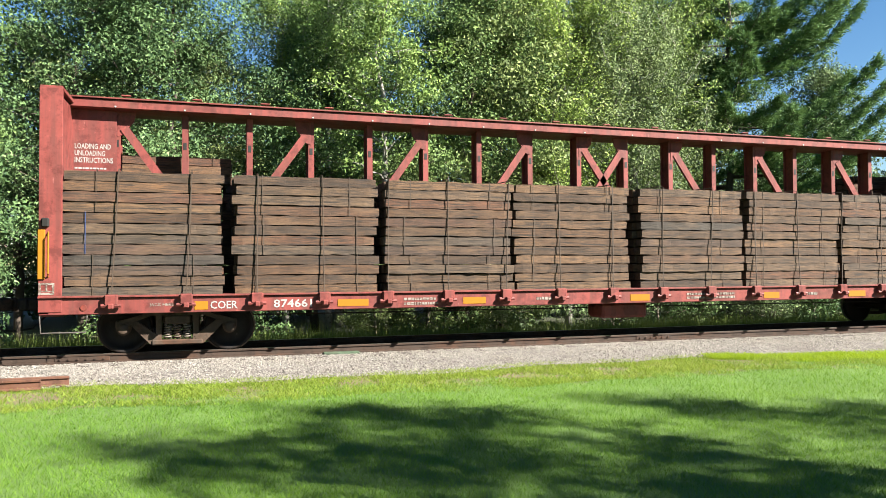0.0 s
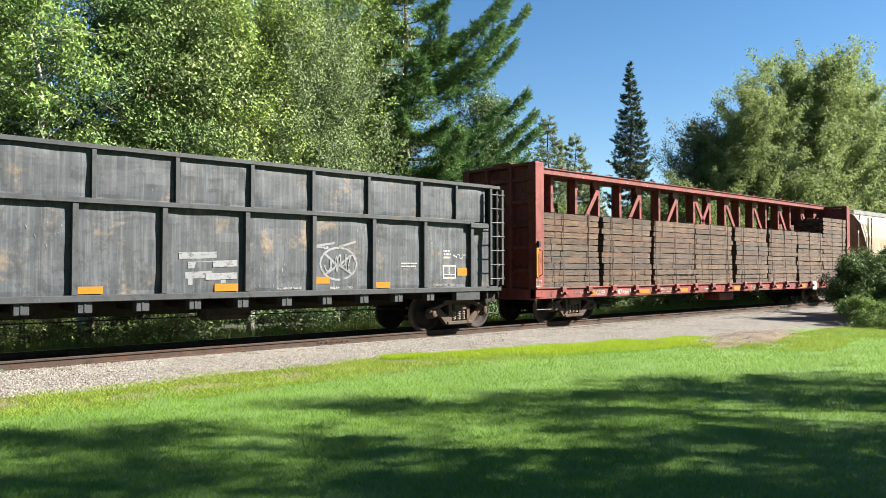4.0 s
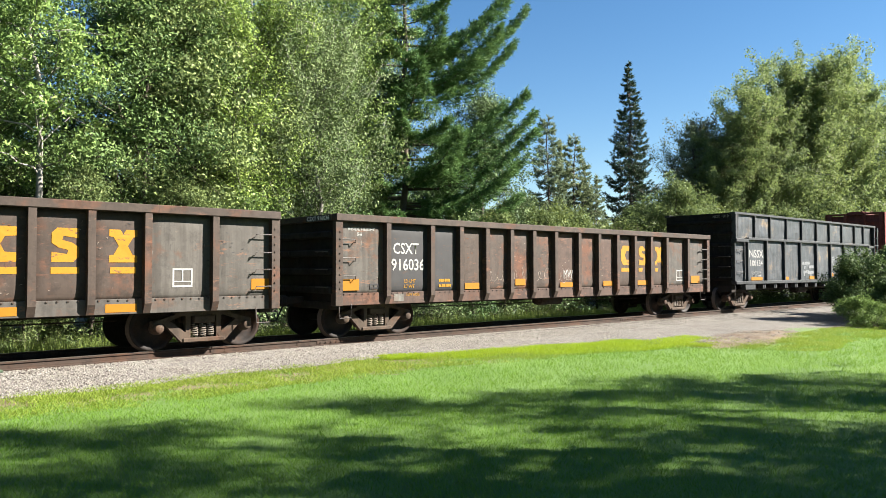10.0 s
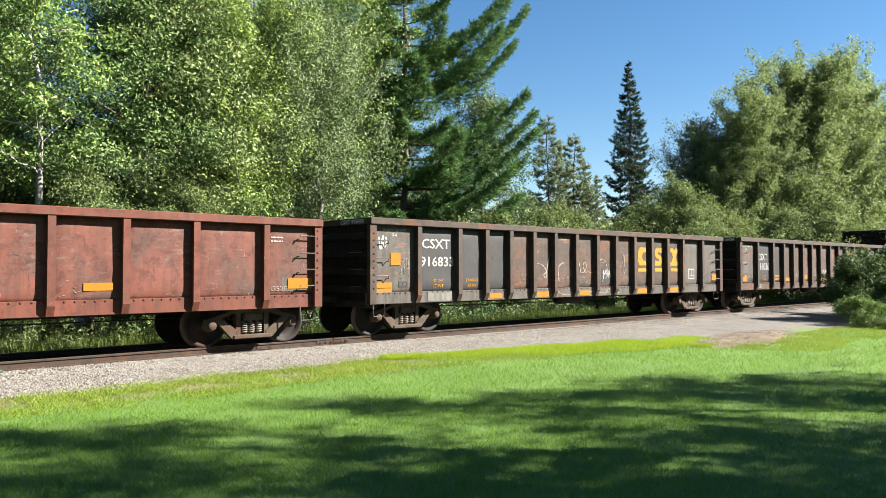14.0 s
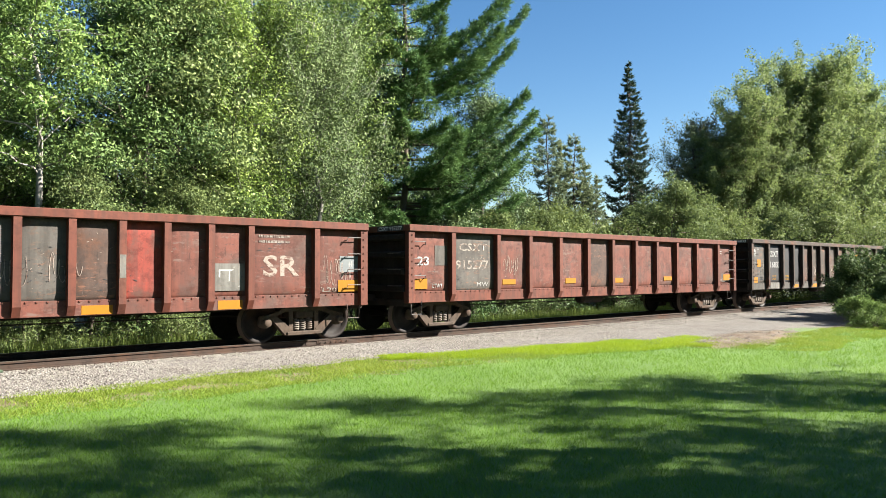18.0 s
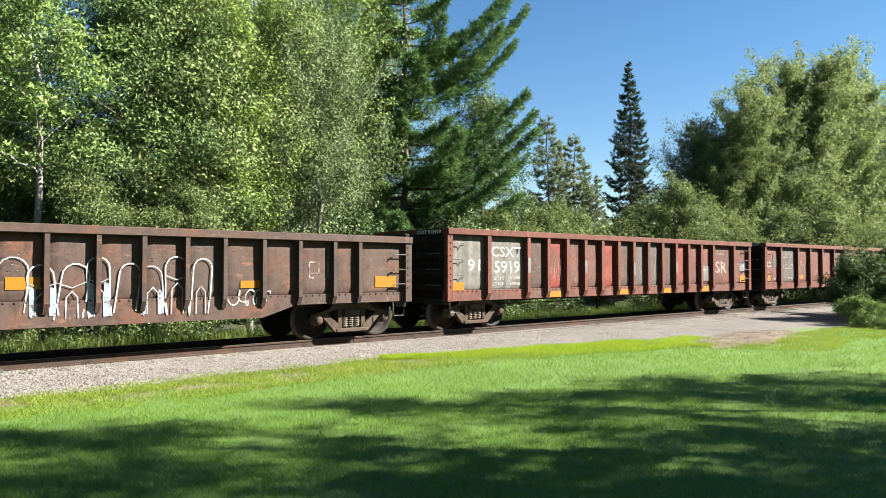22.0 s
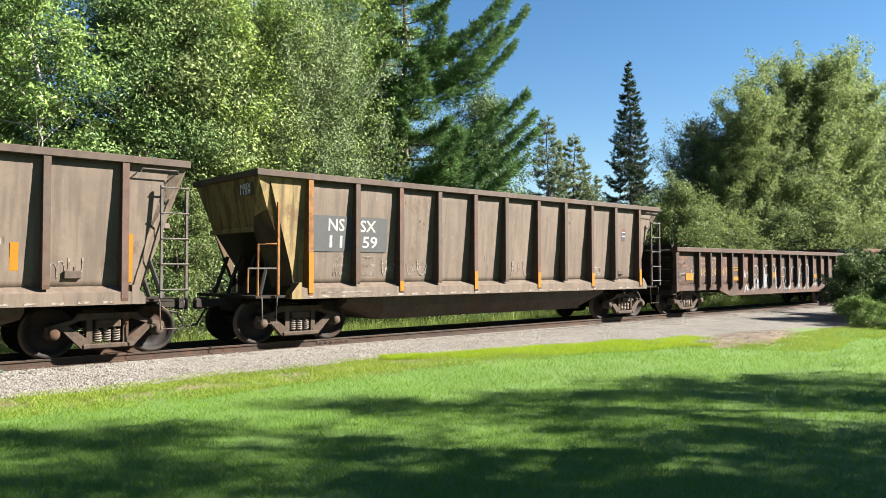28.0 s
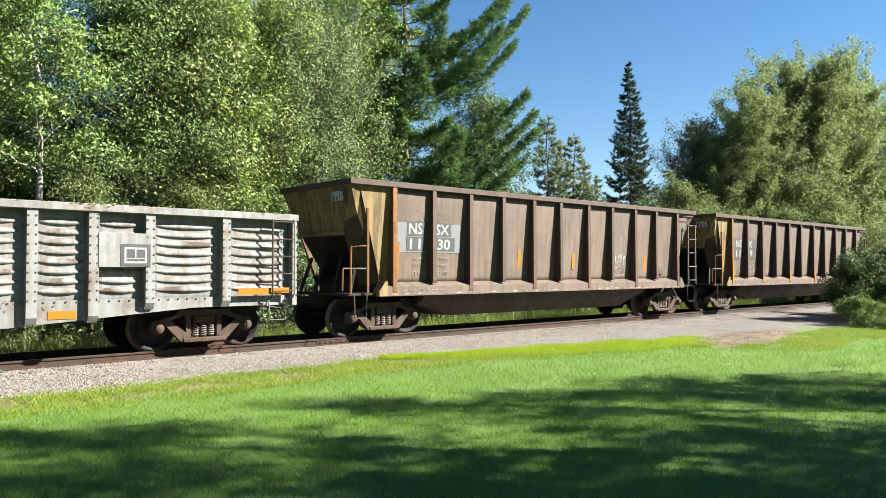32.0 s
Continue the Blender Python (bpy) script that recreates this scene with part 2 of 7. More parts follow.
M["spruce_leaf"] = leaf_mat("spruce_needles", (0.02, 0.038, 0.029), (0.06, 0.086, 0.056), (0.05, 0.08, 0.04), 0.14)
M["grey_needle"] = leaf_mat("grey_green_needles", (0.060, 0.086, 0.058), (0.180, 0.215, 0.135), (0.17, 0.21, 0.11), 0.4)
M["bush_leaf"] = leaf_mat("dark_bush_leaves", (0.024, 0.05, 0.02), (0.12, 0.165, 0.07), (0.1, 0.155, 0.04), 0.16)
M["limegrass"] = leaf_mat("lime_grass", (0.120, 0.195, 0.008), (0.255, 0.340, 0.020), (0.28, 0.40, 0.015), 0.45, 0.2)
M["grass"] = leaf_mat("grass_blades", (0.052, 0.13, 0.015), (0.148, 0.248, 0.034), (0.175, 0.3, 0.03), 0.42, 0.12)
M["weed"] = leaf_mat("weed_blades", (0.095, 0.15, 0.016), (0.25, 0.3, 0.05), (0.23, 0.29, 0.04), 0.38, 0.15)
M["far_leaf"] = leaf_mat("aspen_leaves", (0.058, 0.092, 0.042), (0.195, 0.24, 0.105), (0.22, 0.275, 0.09), 0.46)
M["olive_leaf"] = leaf_mat("olive_leaves", (0.052, 0.08, 0.033), (0.172, 0.208, 0.082), (0.17, 0.215, 0.06), 0.32)
M["tallgrass"] = leaf_mat("tall_grass", (0.070, 0.112, 0.022), (0.200, 0.250, 0.072), (0.200, 0.260, 0.050), 0.35, 0.2)
M["bark"] = plain("bark", (0.0607, 0.0488, 0.0398), 0.95, 0, 0.45, 8)
M["birch_bark"] = plain("birch_bark", (0.1950, 0.1860, 0.1673), 0.9, 0, 0.3, 5, 0.4, (0.0465, 0.0398, 0.0323))


# ---------------------------------------------------------------- mesh tools
class Form:
    """Collects vertices and faces of one mesh."""

    def __init__(self):
        self.v, self.f = [], []

    def add(self, verts, faces):
        o = len(self.v)
        self.v += [tuple(p) for p in verts]
        self.f += [tuple(i + o for i in f) for f in faces]
        return self

    def box(self, x0, x1, y0, y1, z0, z1, c=0.0):
        if c <= 0:
            p = [(x, y, z) for z in (z0, z1) for y in (y0, y1) for x in (x0, x1)]
            return self.add(p, [(0, 2, 3, 1), (4, 5, 7, 6), (0, 1, 5, 4), (2, 6, 7, 3), (0, 4, 6, 2), (1, 3, 7, 5)])
        bm = bmesh.new()
        bmesh.ops.create_cube(bm, size=1.0, matrix=Matrix.Translation(((x0 + x1) / 2, (y0 + y1) / 2, (z0 + z1) / 2)) @ Matrix.Diagonal((x1 - x0, y1 - y0, z1 - z0, 1)))
        bmesh.ops.bevel(bm, geom=bm.edges[:], offset=c, segments=1, affect="EDGES")
        return self.bm(bm)

    def bm(self, bm):
        bm.verts.index_update()
        self.add([v.co for v in bm.verts], [[v.index for v in f.verts] for f in bm.faces])
        bm.free()
        return self

    def prism(self, outline, y0, y1):
        """An outline in x, z drawn out from y0 to y1."""
        n = len(outline)
        p = [(x, y0, z) for x, z in outline] + [(x, y1, z) for x, z in outline]
        return self.add(p, [tuple(range(n)), tuple(range(2 * n - 1, n - 1, -1))] + [((i + 1) % n, i, n + i, n + (i + 1) % n) for i in range(n)])

    def run(self, outline, x0, x1):
        """An outline in y, z drawn out along x."""
        n = len(outline)
        p = [(x0, y, z) for y, z in outline] + [(x1, y, z) for y, z in outline]
        return self.add(p, [tuple(range(n - 1, -1, -1)), tuple(range(n, 2 * n))] + [(i, (i + 1) % n, n + (i + 1) % n, n + i) for i in range(n)])

    def lathe(self, prof, y, x=0.0, z=0.0, n=28, turn=1):
        """A profile of radius and offset, turned about an axis along y."""
        p = [(x + r * math.cos(2 * math.pi * k / n), y + turn * d, z + r * math.sin(2 * math.pi * k / n)) for r, d in prof for k in range(n)]
        f = []
        for i in range(len(prof) - 1):
            for k in range(n):
                a, b2 = i * n + k, i * n + (k + 1) % n
                f.append((a, b2, b2 + n, a + n) if turn > 0 else (b2, a, a + n, b2 + n))
        return self.add(p, f)

    def rod(self, pts, r, n=6):
        """A bent round bar."""
        pts = [Vector(p) for p in pts]
        rings = []
        for i, p in enumerate(pts):
            d = (pts[min(i + 1, len(pts) - 1)] - pts[max(i - 1, 0)]).normalized()
            a = d.cross(Vector((0, 0, 1)) if abs(d.z) < 0.9 else Vector((1, 0, 0))).normalized()
            b = d.cross(a)
            rr = r[i] if isinstance(r, (list, tuple)) else r
            rings.append([p + rr * (math.cos(2 * math.pi * k / n) * a + math.sin(2 * math.pi * k / n) * b) for k in range(n)])
        faces = [(i * n + k, i * n + (k + 1) % n, (i + 1) * n + (k + 1) % n, (i + 1) * n + k) for i in range(len(pts) - 1) for k in range(n)]
        faces += [tuple(range(n - 1, -1, -1)), tuple(range((len(pts) - 1) * n, len(pts) * n))]
        return self.add([q for ring in rings for q in ring], faces)

    def mesh(self, name, material, smooth=False):
        me = bpy.data.meshes.new(name)
        me.from_pydata(self.v, [], self.f)
        for m in (material if isinstance(material, (list, tuple)) else [material]):
            me.materials.append(m)
        if smooth:
            me.polygons.foreach_set("use_smooth", [True] * len(me.polygons))
        me.update()
        return me


def part(name, form, material, parent=None, label="", smooth=False):
    me = form.mesh(name, material, smooth) if isinstance(form, Form) else form
    ob = new(name, me)
    if parent:
        ob.parent = parent
    if label:
        tagged(ob, label)
    return ob


def quads(name, verts, material, corners=4):
    """A mesh of loose triangles or quads from one array of corners."""
    n = len(verts) // corners
    me = bpy.data.meshes.new(name)
    me.vertices.add(len(verts))
    me.vertices.foreach_set("co", np.asarray(verts, dtype=np.float32).ravel())
    me.loops.add(len(verts))
    me.loops.foreach_set("vertex_index", np.arange(len(verts), dtype=np.int32))
    me.polygons.add(n)
    me.polygons.foreach_set("loop_start", np.arange(0, len(verts), corners, dtype=np.int32))
    me.materials.append(material)
    me.update(calc_edges=True)
    return me


def unit(a):
    return a / np.maximum(np.linalg.norm(a, axis=1, keepdims=True), 1e-9)


def leaf_cards(rs, centres, size, out, narrow=0.6):
    """Pointed leaves that face mostly out of their clump."""
    n = len(centres)
    nrm = unit(rs.normal(size=(n, 3)) * 0.75 + out * 0.9 + np.array([0, 0, 0.35]))
    a = unit(np.cross(nrm, rs.normal(size=(n, 3))))
    b = np.cross(nrm, a)
    s = (size * rs.uniform(0.65, 1.4, n))[:, None]
    v = np.stack([centres - a * s + b * s * narrow, centres - a * s * 0.8 - b * s * narrow, centres + a * s * 1.3], 1)
    return v.reshape(-1, 3)
# ---------------------------------------------------------------- ground
GROUND = -0.30


def lawn_edge(x):
    """How far the lawn reaches towards the track."""
    if x < 10:
        far = -3.0
    elif x < 16.4:
        far = -3.0 - 0.95 * ((x - 10) / 6.4) ** 1.3
    elif x < 18:
        u = (x - 16.4) / 1.6
        far = -3.95 - 2.75 * u * u * (3 - 2 * u)
    else:
        far = -6.7 + 0.11 * min(6.0, x - 18)
    return far - 0.16 * math.sin(x * 0.55) - 0.12 * math.sin(x * 1.7 + 1)


def soil_rise(x, y):
    """Height of the heap of bare soil where the gravel meets the lawn."""
    u, v = (x - 19.9) / 3.3, (y + 5.75 - 0.12 * (x - 19.9)) / 1.05
    q = u * u + v * v
    if q > 1:
        return 0.0
    return (1 - q) ** 0.7 * (0.10 + 0.10 * noise.noise((x * 1.6, y * 2.2, 4)) + 0.05 * noise.noise((x * 5, y * 6, 1)))


def build_ground():
    xs = [-600, -200, -80, -40] + [x * 1.0 for x in range(-24, 60)] + [80, 120, 250, 600]
    ys = [-600, -200, -80, -40, -24, -18, -14, -11, -9, -7, -6, -5, -4.2, -3.6, -3.0, -2.6, 2.6, 3.4, 5, 7, 10, 16, 30, 80, 200, 600]
    f = Form()
    for y in ys:
        for x in xs:
            z = GROUND + 0.02 * math.sin(x * 0.6) * math.sin(y * 0.8) - (0.12 if abs(y) < 2.7 else 0)
            if y > 3:
                z -= min(0.5, (y - 3) * 0.12)
            f.v.append((x, y, z))
    n = len(xs)
    f.f = [(j * n + i, j * n + i + 1, (j + 1) * n + i + 1, (j + 1) * n + i) for j in range(len(ys) - 1) for i in range(n - 1)]
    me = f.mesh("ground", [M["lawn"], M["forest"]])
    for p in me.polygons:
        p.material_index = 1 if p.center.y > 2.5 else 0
        p.use_smooth = True
    tagged(new("ground", me), "mown green lawn running up to a gravel railway bed", "lawn", kind="structure")


def build_track():
    # gravel bed: a low bank with uneven shoulders
    f = Form()
    xs = [-300, -120, -60] + [x * 0.5 for x in range(-48, 140)] + [100, 180, 300]
    prof = [(-3.3, -0.36), (-2.75, -0.28), (-2.2, -0.205), (-1.7, -0.18), (-0.8, -0.16), (0.8, -0.16), (1.7, -0.18), (2.3, -0.26), (3.2, -0.5)]
    for x in xs:
        for k, (y, z) in enumerate(prof):
            w = 0.16 * noise.noise((x * 0.7, k * 3.1, 0)) if k in (0, 1, 2, 7, 8) else 0
            if k < 2 and x > 9:
                w += (lawn_edge(x) + 3.0) * (1.0 if k == 0 else 0.75)
                z = z + (0.065 if k == 0 else -0.005) * min(1, (x - 9) / 6)
            f.v.append((x, y + w, z + 0.025 * noise.noise((x * 1.3, y * 2, 3))))
    n = len(prof)
    f.f = [(i * n + k, (i + 1) * n + k, (i + 1) * n + k + 1, i * n + k + 1) for i in range(len(xs) - 1) for k in range(n - 1)]
    bed = tagged(part("gravel_bed", f, M["gravel"], smooth=True), "pale grey crushed-stone bed of the railway track", "gravel", kind="structure")
    # heap of brown soil where the gravel meets the lawn
    f = Form()
    nx, ny = 60, 30
    for j in range(ny + 1):
        for i in range(nx + 1):
            u, v = i / nx * 2 - 1, j / ny * 2 - 1
            x, y = 19.9 + 3.3 * u, -5.75 + 1.05 * v + 0.396 * u
            f.v.append((x, y, -0.315 + soil_rise(x, y) + 0.012 * noise.noise((x * 14, y * 14, 1))))
    f.f = [(j * (nx + 1) + i, j * (nx + 1) + i + 1, (j + 1) * (nx + 1) + i + 1, (j + 1) * (nx + 1) + i) for j in range(ny) for i in range(nx)]
    tagged(part("soil_bank", f, M["soil"], smooth=True), "low bank of bare brown soil beside the gravel", "soil", kind="structure")
    # rails: head, web and foot
    o = [(-0.068, -0.155), (0.068, -0.155), (0.068, -0.14), (0.012, -0.122), (0.010, -0.045), (0.034, -0.034), (0.034, -0.006), (0.028, 0.0), (-0.028, 0.0), (-0.034, -0.006), (-0.034, -0.034), (-0.010, -0.045), (-0.012, -0.122), (-0.068, -0.14)]
    for y in (-0.7525, 0.7525):
        f = Form().run([(y + a, z) for a, z in o], -300, 300)
        rail = tagged(part("rail", f, M["rail"]), "rusty brown steel rail with a worn top on wooden sleepers", "rail", "rails of the track", "structure")
        part("running_surface", Form().box(-300, 300, y - 0.026, y + 0.026, 0.0, 0.002), M["railtop"], rail, "bright worn running surface")
        for x0 in (-2.6, 9.2, 21.0, 32.8):
            s = -1 if y < 0 else 1
            bar = part("joint_bar", Form().box(x0, x0 + 0.9, y + s * 0.014 - 0.012, y + s * 0.014 + 0.012, -0.12, -0.045, 0.004), M["rail"], rail)
            bl = Form()
            for k in range(6):
                bl.lathe([(0.0, -0.03), (0.018, -0.03), (0.018, 0.0)], y + s * 0.024, x0 + 0.09 + 0.144 * k, -0.083, 6)
            part("bolt_row", bl, M["rail"], rail)
    for y, dx in ((-2.72, 0.0), (-2.95, -0.35)):
        f = Form().run([(y + a * 1.05, z - 0.115) for a, z in o], -11.0, -2.05 + dx)
        tagged(part("spare_rail", f, M["rustrail_old"]), "rusty spare rail lying on the gravel", "rail", "spare rails")
    f = Form().box(2.15, 2.85, -0.99, -0.80, -0.165, -0.115, 0.01)
    tagged(part("rail_plate", f, M["greenplate"]), "pale green steel plate lying against the rail", "plate")
    f = Form().box(-1.3, 1.3, -0.11, 0.11, -0.3, -0.158, 0.012)
    f.v = [(y, x, z) for x, y, z in f.v]
    f.f = [tuple(reversed(q)) for q in f.f]
    me = f.mesh("sleeper", M["oldtie"])
    pl = Form()
    for y in (-0.7525, 0.7525):
        pl.box(-0.09, 0.09, y - 0.17, y + 0.17, -0.1578, -0.1535)
        for d in (-0.085, 0.085):
            pl.box(-0.05, -0.03, y + d - 0.012, y + d + 0.012, -0.155, -0.13)
    plm = pl.mesh("tie_plate", M["rail"])
    for k in range(-24, 90):
        x = k * 0.53 + random.uniform(-0.03, 0.03)
        ob = new("sleeper", me)
        ob.location, ob.rotation_euler = (x, random.uniform(-0.05, 0.05), 0), (0, 0, random.uniform(-0.02, 0.02))
        tagged(ob, "dark weathered wooden sleeper half buried in gravel", "sleeper", "sleepers of the track", "structure")
        p = new("tie_plate", plm)
        p.parent = ob


# ---------------------------------------------------------------- plants
def limb(f, rs, a, b, r0, r1, bend=0.12, n=5):
    pts = []
    L = (b - a).length
    for i in range(n + 1):
        t = i / n
        p = a.lerp(b, t)
        if 0 < i < n:
            p = p + Vector((rs.uniform(-1, 1), rs.uniform(-1, 1), rs.uniform(-0.6, 1))) * bend * L * 0.35
        pts.append(p)
    f.rod(pts, [r0 + (r1 - r0) * i / n for i in range(n + 1)], 6 if r0 > 0.05 else 3)
    return pts


def broad_tree(seed, height, radius, base, leaves, leaf, size, bark, clump=0.75, lean=0.0):
    """A deciduous tree: tapered trunk, forked limbs and a crown of clumped leaves."""
    rs, nr = random.Random(seed), np.random.RandomState(seed)
    wood = Form()
    top = Vector((lean + rs.uniform(-0.4, 0.4), rs.uniform(-0.4, 0.4), height * 0.93))
    trunk = limb(wood, rs, Vector((0, 0, -0.4)), top, (0.0075 if bark is M["birch_bark"] else 0.013) * height + 0.02, 0.015, 0.05, 9)
    centres = []
    nl = int(16 + height * 1.6)
    for i in range(nl):
        t = base + (0.97 - base) * (i + rs.random()) / nl
        k = min(int(t * 9), 8)
        a = trunk[k].lerp(trunk[k + 1], t * 9 - k)
        u = (t - base) / (1 - base)
        reach = radius * (0.30 + 1.0 * math.sin(math.pi * min(1, 0.18 + 0.86 * u) ** 0.85)) * rs.uniform(0.55, 1.12) * (1 - 0.45 * u)
        ang = i * 2.4 + rs.uniform(-0.5, 0.5)
        b = a + Vector((math.cos(ang) * reach, math.sin(ang) * reach, reach * rs.uniform(0.15, 0.75)))
        pts = limb(wood, rs, a, b, 0.035 * (1.2 - u), 0.008, 0.2, 4)
        for q in (1, 2, 3, 4, 4):
            c = pts[q] + Vector((rs.uniform(-1, 1), rs.uniform(-1, 1), rs.uniform(-0.5, 0.8))) * 0.45 * clump
            centres.append((*c, clump * rs.uniform(0.55, 1.15) * (0.6 + 0.12 * q)))
        for _ in range(3):
            q = rs.choice((2, 3, 4))
            e = pts[q] + Vector((rs.uniform(-1, 1), rs.uniform(-1, 1), rs.uniform(-0.4, 0.9))) * reach * 0.42
            limb(wood, rs, pts[q], e, 0.012, 0.005, 0.2, 2)
            centres.append((*e, clump * rs.uniform(0.5, 1.0)))
    for k in range(3):
        centres.append((*(top + Vector((rs.uniform(-0.3, 0.3), rs.uniform(-0.3, 0.3), 0.25 * k))), clump * 0.6))
    c = np.array(centres)
    w = c[:, 3] ** 2
    pick = nr.choice(len(c), leaves, p=w / w.sum())
    d = unit(nr.normal(size=(leaves, 3))) * (nr.uniform(0.15, 1.0, leaves) ** 0.55)[:, None]
    pos = c[pick, :3] + d * c[pick, 3:4] * np.array([1.0, 1.0, 0.72])
    return wood.mesh("trunk", bark, True), quads("crown", leaf_cards(nr, pos, size, d), leaf, 3)


def column_tree(seed, height, radius, leaves, leaf, size, bark, limbs=46, fuzz=0.26, base=0.05):
    """An upright, feathery tree: steep limbs with leaves all along their outer part."""
    rs, nr = random.Random(seed), np.random.RandomState(seed)
    wood = Form()
    trunk = limb(wood, rs, Vector((0, 0, -0.4)), Vector((0, 0, height * 0.95)), 0.009 * height + 0.02, 0.015, 0.04, 9)
    starts, ends_, wide = [], [], []
    for i in range(limbs):
        t = base + (0.91 - base) * (i + rs.random()) / limbs
        k = min(int(t * 9), 8)
        a = trunk[k].lerp(trunk[k + 1], t * 9 - k)
        r = radius * (1 - t ** 2.6) ** 0.5 * rs.uniform(0.55, 1.08) * (0.75 + 0.4 * min(1, t * 3))
        ang = i * 2.4 + rs.uniform(-0.6, 0.6)
        b = a + Vector((math.cos(ang) * r, math.sin(ang) * r, min(height * 1.01 - a.z, r * rs.uniform(0.7, 1.5) + 0.3)))
        pts = limb(wood, rs, a, b, 0.03 * (1.2 - t), 0.006, 0.12, 4)
        for p, q, w in ((pts[1], pts[2], 1.1), (pts[2], pts[3], 1.15), (pts[3], pts[4], 0.85)):
            starts.append(p)
            ends_.append(q)
            wide.append(w)
        for _ in range(3):
            p = pts[rs.choice((2, 3, 4))]
            q = p + Vector((rs.uniform(-1, 1), rs.uniform(-1, 1), rs.uniform(-0.3, 1.1))) * 0.42 * radius
            limb(wood, rs, p, q, 0.01, 0.004, 0.2, 2)
            starts.append(p)
            ends_.append(q)
            wide.append(0.75)
    a, b, w = np.array(starts), np.array(ends_), np.array(wide)
    span = np.linalg.norm(b - a, axis=1) + 0.2
    pick = nr.choice(len(a), leaves, p=span * w / (span * w).sum())
    along = nr.uniform(-0.1, 1.12, leaves)[:, None]
    off = nr.normal(size=(leaves, 3)) * (fuzz * w[pick])[:, None]
    pos = a[pick] + (b[pick] - a[pick]) * along + off
    out = unit(off + 0.5 * (pos - np.array([0, 0, 1.0]) * pos[:, 2:3]) / radius)
    return wood.mesh("trunk", bark, True), quads("crown", leaf_cards(nr, pos, size, out), leaf, 3)


def pine_tree(seed, height, base, reach_at, tufts, length, leaf, droop=0.15, rise=0.25, per=9, blade=0.018, whorl=5, step=0.55, trunk_r=0.0085, limbs=()):
    """A conifer: straight trunk, whorls of boughs, needles in tufts along the twigs."""
    rs, nr = random.Random(seed), np.random.RandomState(seed)
    wood = Form()
    wood.rod([(0, 0, -0.4)] + [(0.1 * math.sin(z), 0.1 * math.cos(z * 1.3), z) for z in np.linspace(0.5, height, 12)], [trunk_r * height * (1.02 - i / 13) + 0.01 for i in range(13)], 8)
    cs, ds = [], []
    z = base
    while z < height - 0.15:
        R = reach_at((z - base) / (height - base))
        grown = [(rs.uniform(0, 6.283), R * rs.uniform(0.65, 1.12), rise, z + rs.uniform(-0.5, 0.5) * step) for k in range(whorl)]
        grown += [(radians(a), r, up, h) for h, a, r, up in limbs if z <= h < z + step]
        for ang, r, up, zz in grown:
            o = Vector((math.cos(ang), math.sin(ang), 0))
            side = Vector((-o.y, o.x, 0))
            pts = [Vector((0, 0, zz)) + o * r * t + Vector((0, 0, (up * t * t - droop * math.sin(2.6 * t)) * r)) for t in (0, 0.25, 0.5, 0.75, 1.0)]
            wood.rod(pts, [0.012 + 0.011 * r * (1 - i / 4.6) for i in range(5)], 4)
            m = max(3, int(tufts * r))
            for j in range(m):
                t = (0.22 + 0.78 * (j + rs.random()) / m)
                q = int(min(3, t * 4))
                p = pts[q].lerp(pts[q + 1], t * 4 - q)
                out = rs.choice((-1, 1)) * rs.random() * 0.36 * r * (1.12 - t)
                c = p + side * out + o * abs(out) * 0.5 + Vector((0, 0, rs.uniform(-0.05, 0.10) * r * 0.5))
                cs.append(c)
                ds.append((o + side * (0.9 if out > 0 else -0.9) * rs.random() + Vector((0, 0, rs.uniform(0.0, 0.7)))).normalized())
        z += step
    cs.append(Vector((0, 0, height)))
    ds.append(Vector((0, 0, 1)))
    c, d = np.repeat(np.array(cs), per, 0), np.repeat(np.array(ds), per, 0)
    n = len(c)
    way = unit(d + nr.normal(size=(n, 3)) * 0.62)
    a = unit(np.cross(way, nr.normal(size=(n, 3)))) * blade
    root = c + nr.normal(size=(n, 3)) * length * 0.22
    L = (length * nr.uniform(0.6, 1.2, n))[:, None]
    tri = np.stack([root - a, root + a, root + way * L], 1).reshape(-1, 3)
    return wood.mesh("trunk", M["bark"], True), quads("needles", tri, leaf, 3)


def stand(name, meshes, x, y, z, rot, scale, label, category, group=""):
    root = new(name)
    root.matrix_basis = Matrix.Translation((x, y, z)) @ Matrix.Rotation(rot, 4, "Z") @ Matrix.Diagonal((scale, scale, scale, 1))
    for me in meshes:
        ob = new(me.name.split(".")[0], me)
        ob.parent = root
    return tagged(root, label, category, group)


def spot(px_yaw, dist):
    """A place on the ground, by its bearing from the eye in degrees and its distance."""
    return EYE[0] + dist * math.sin(radians(px_yaw)), EYE[1] + dist * math.cos(radians(px_yaw))


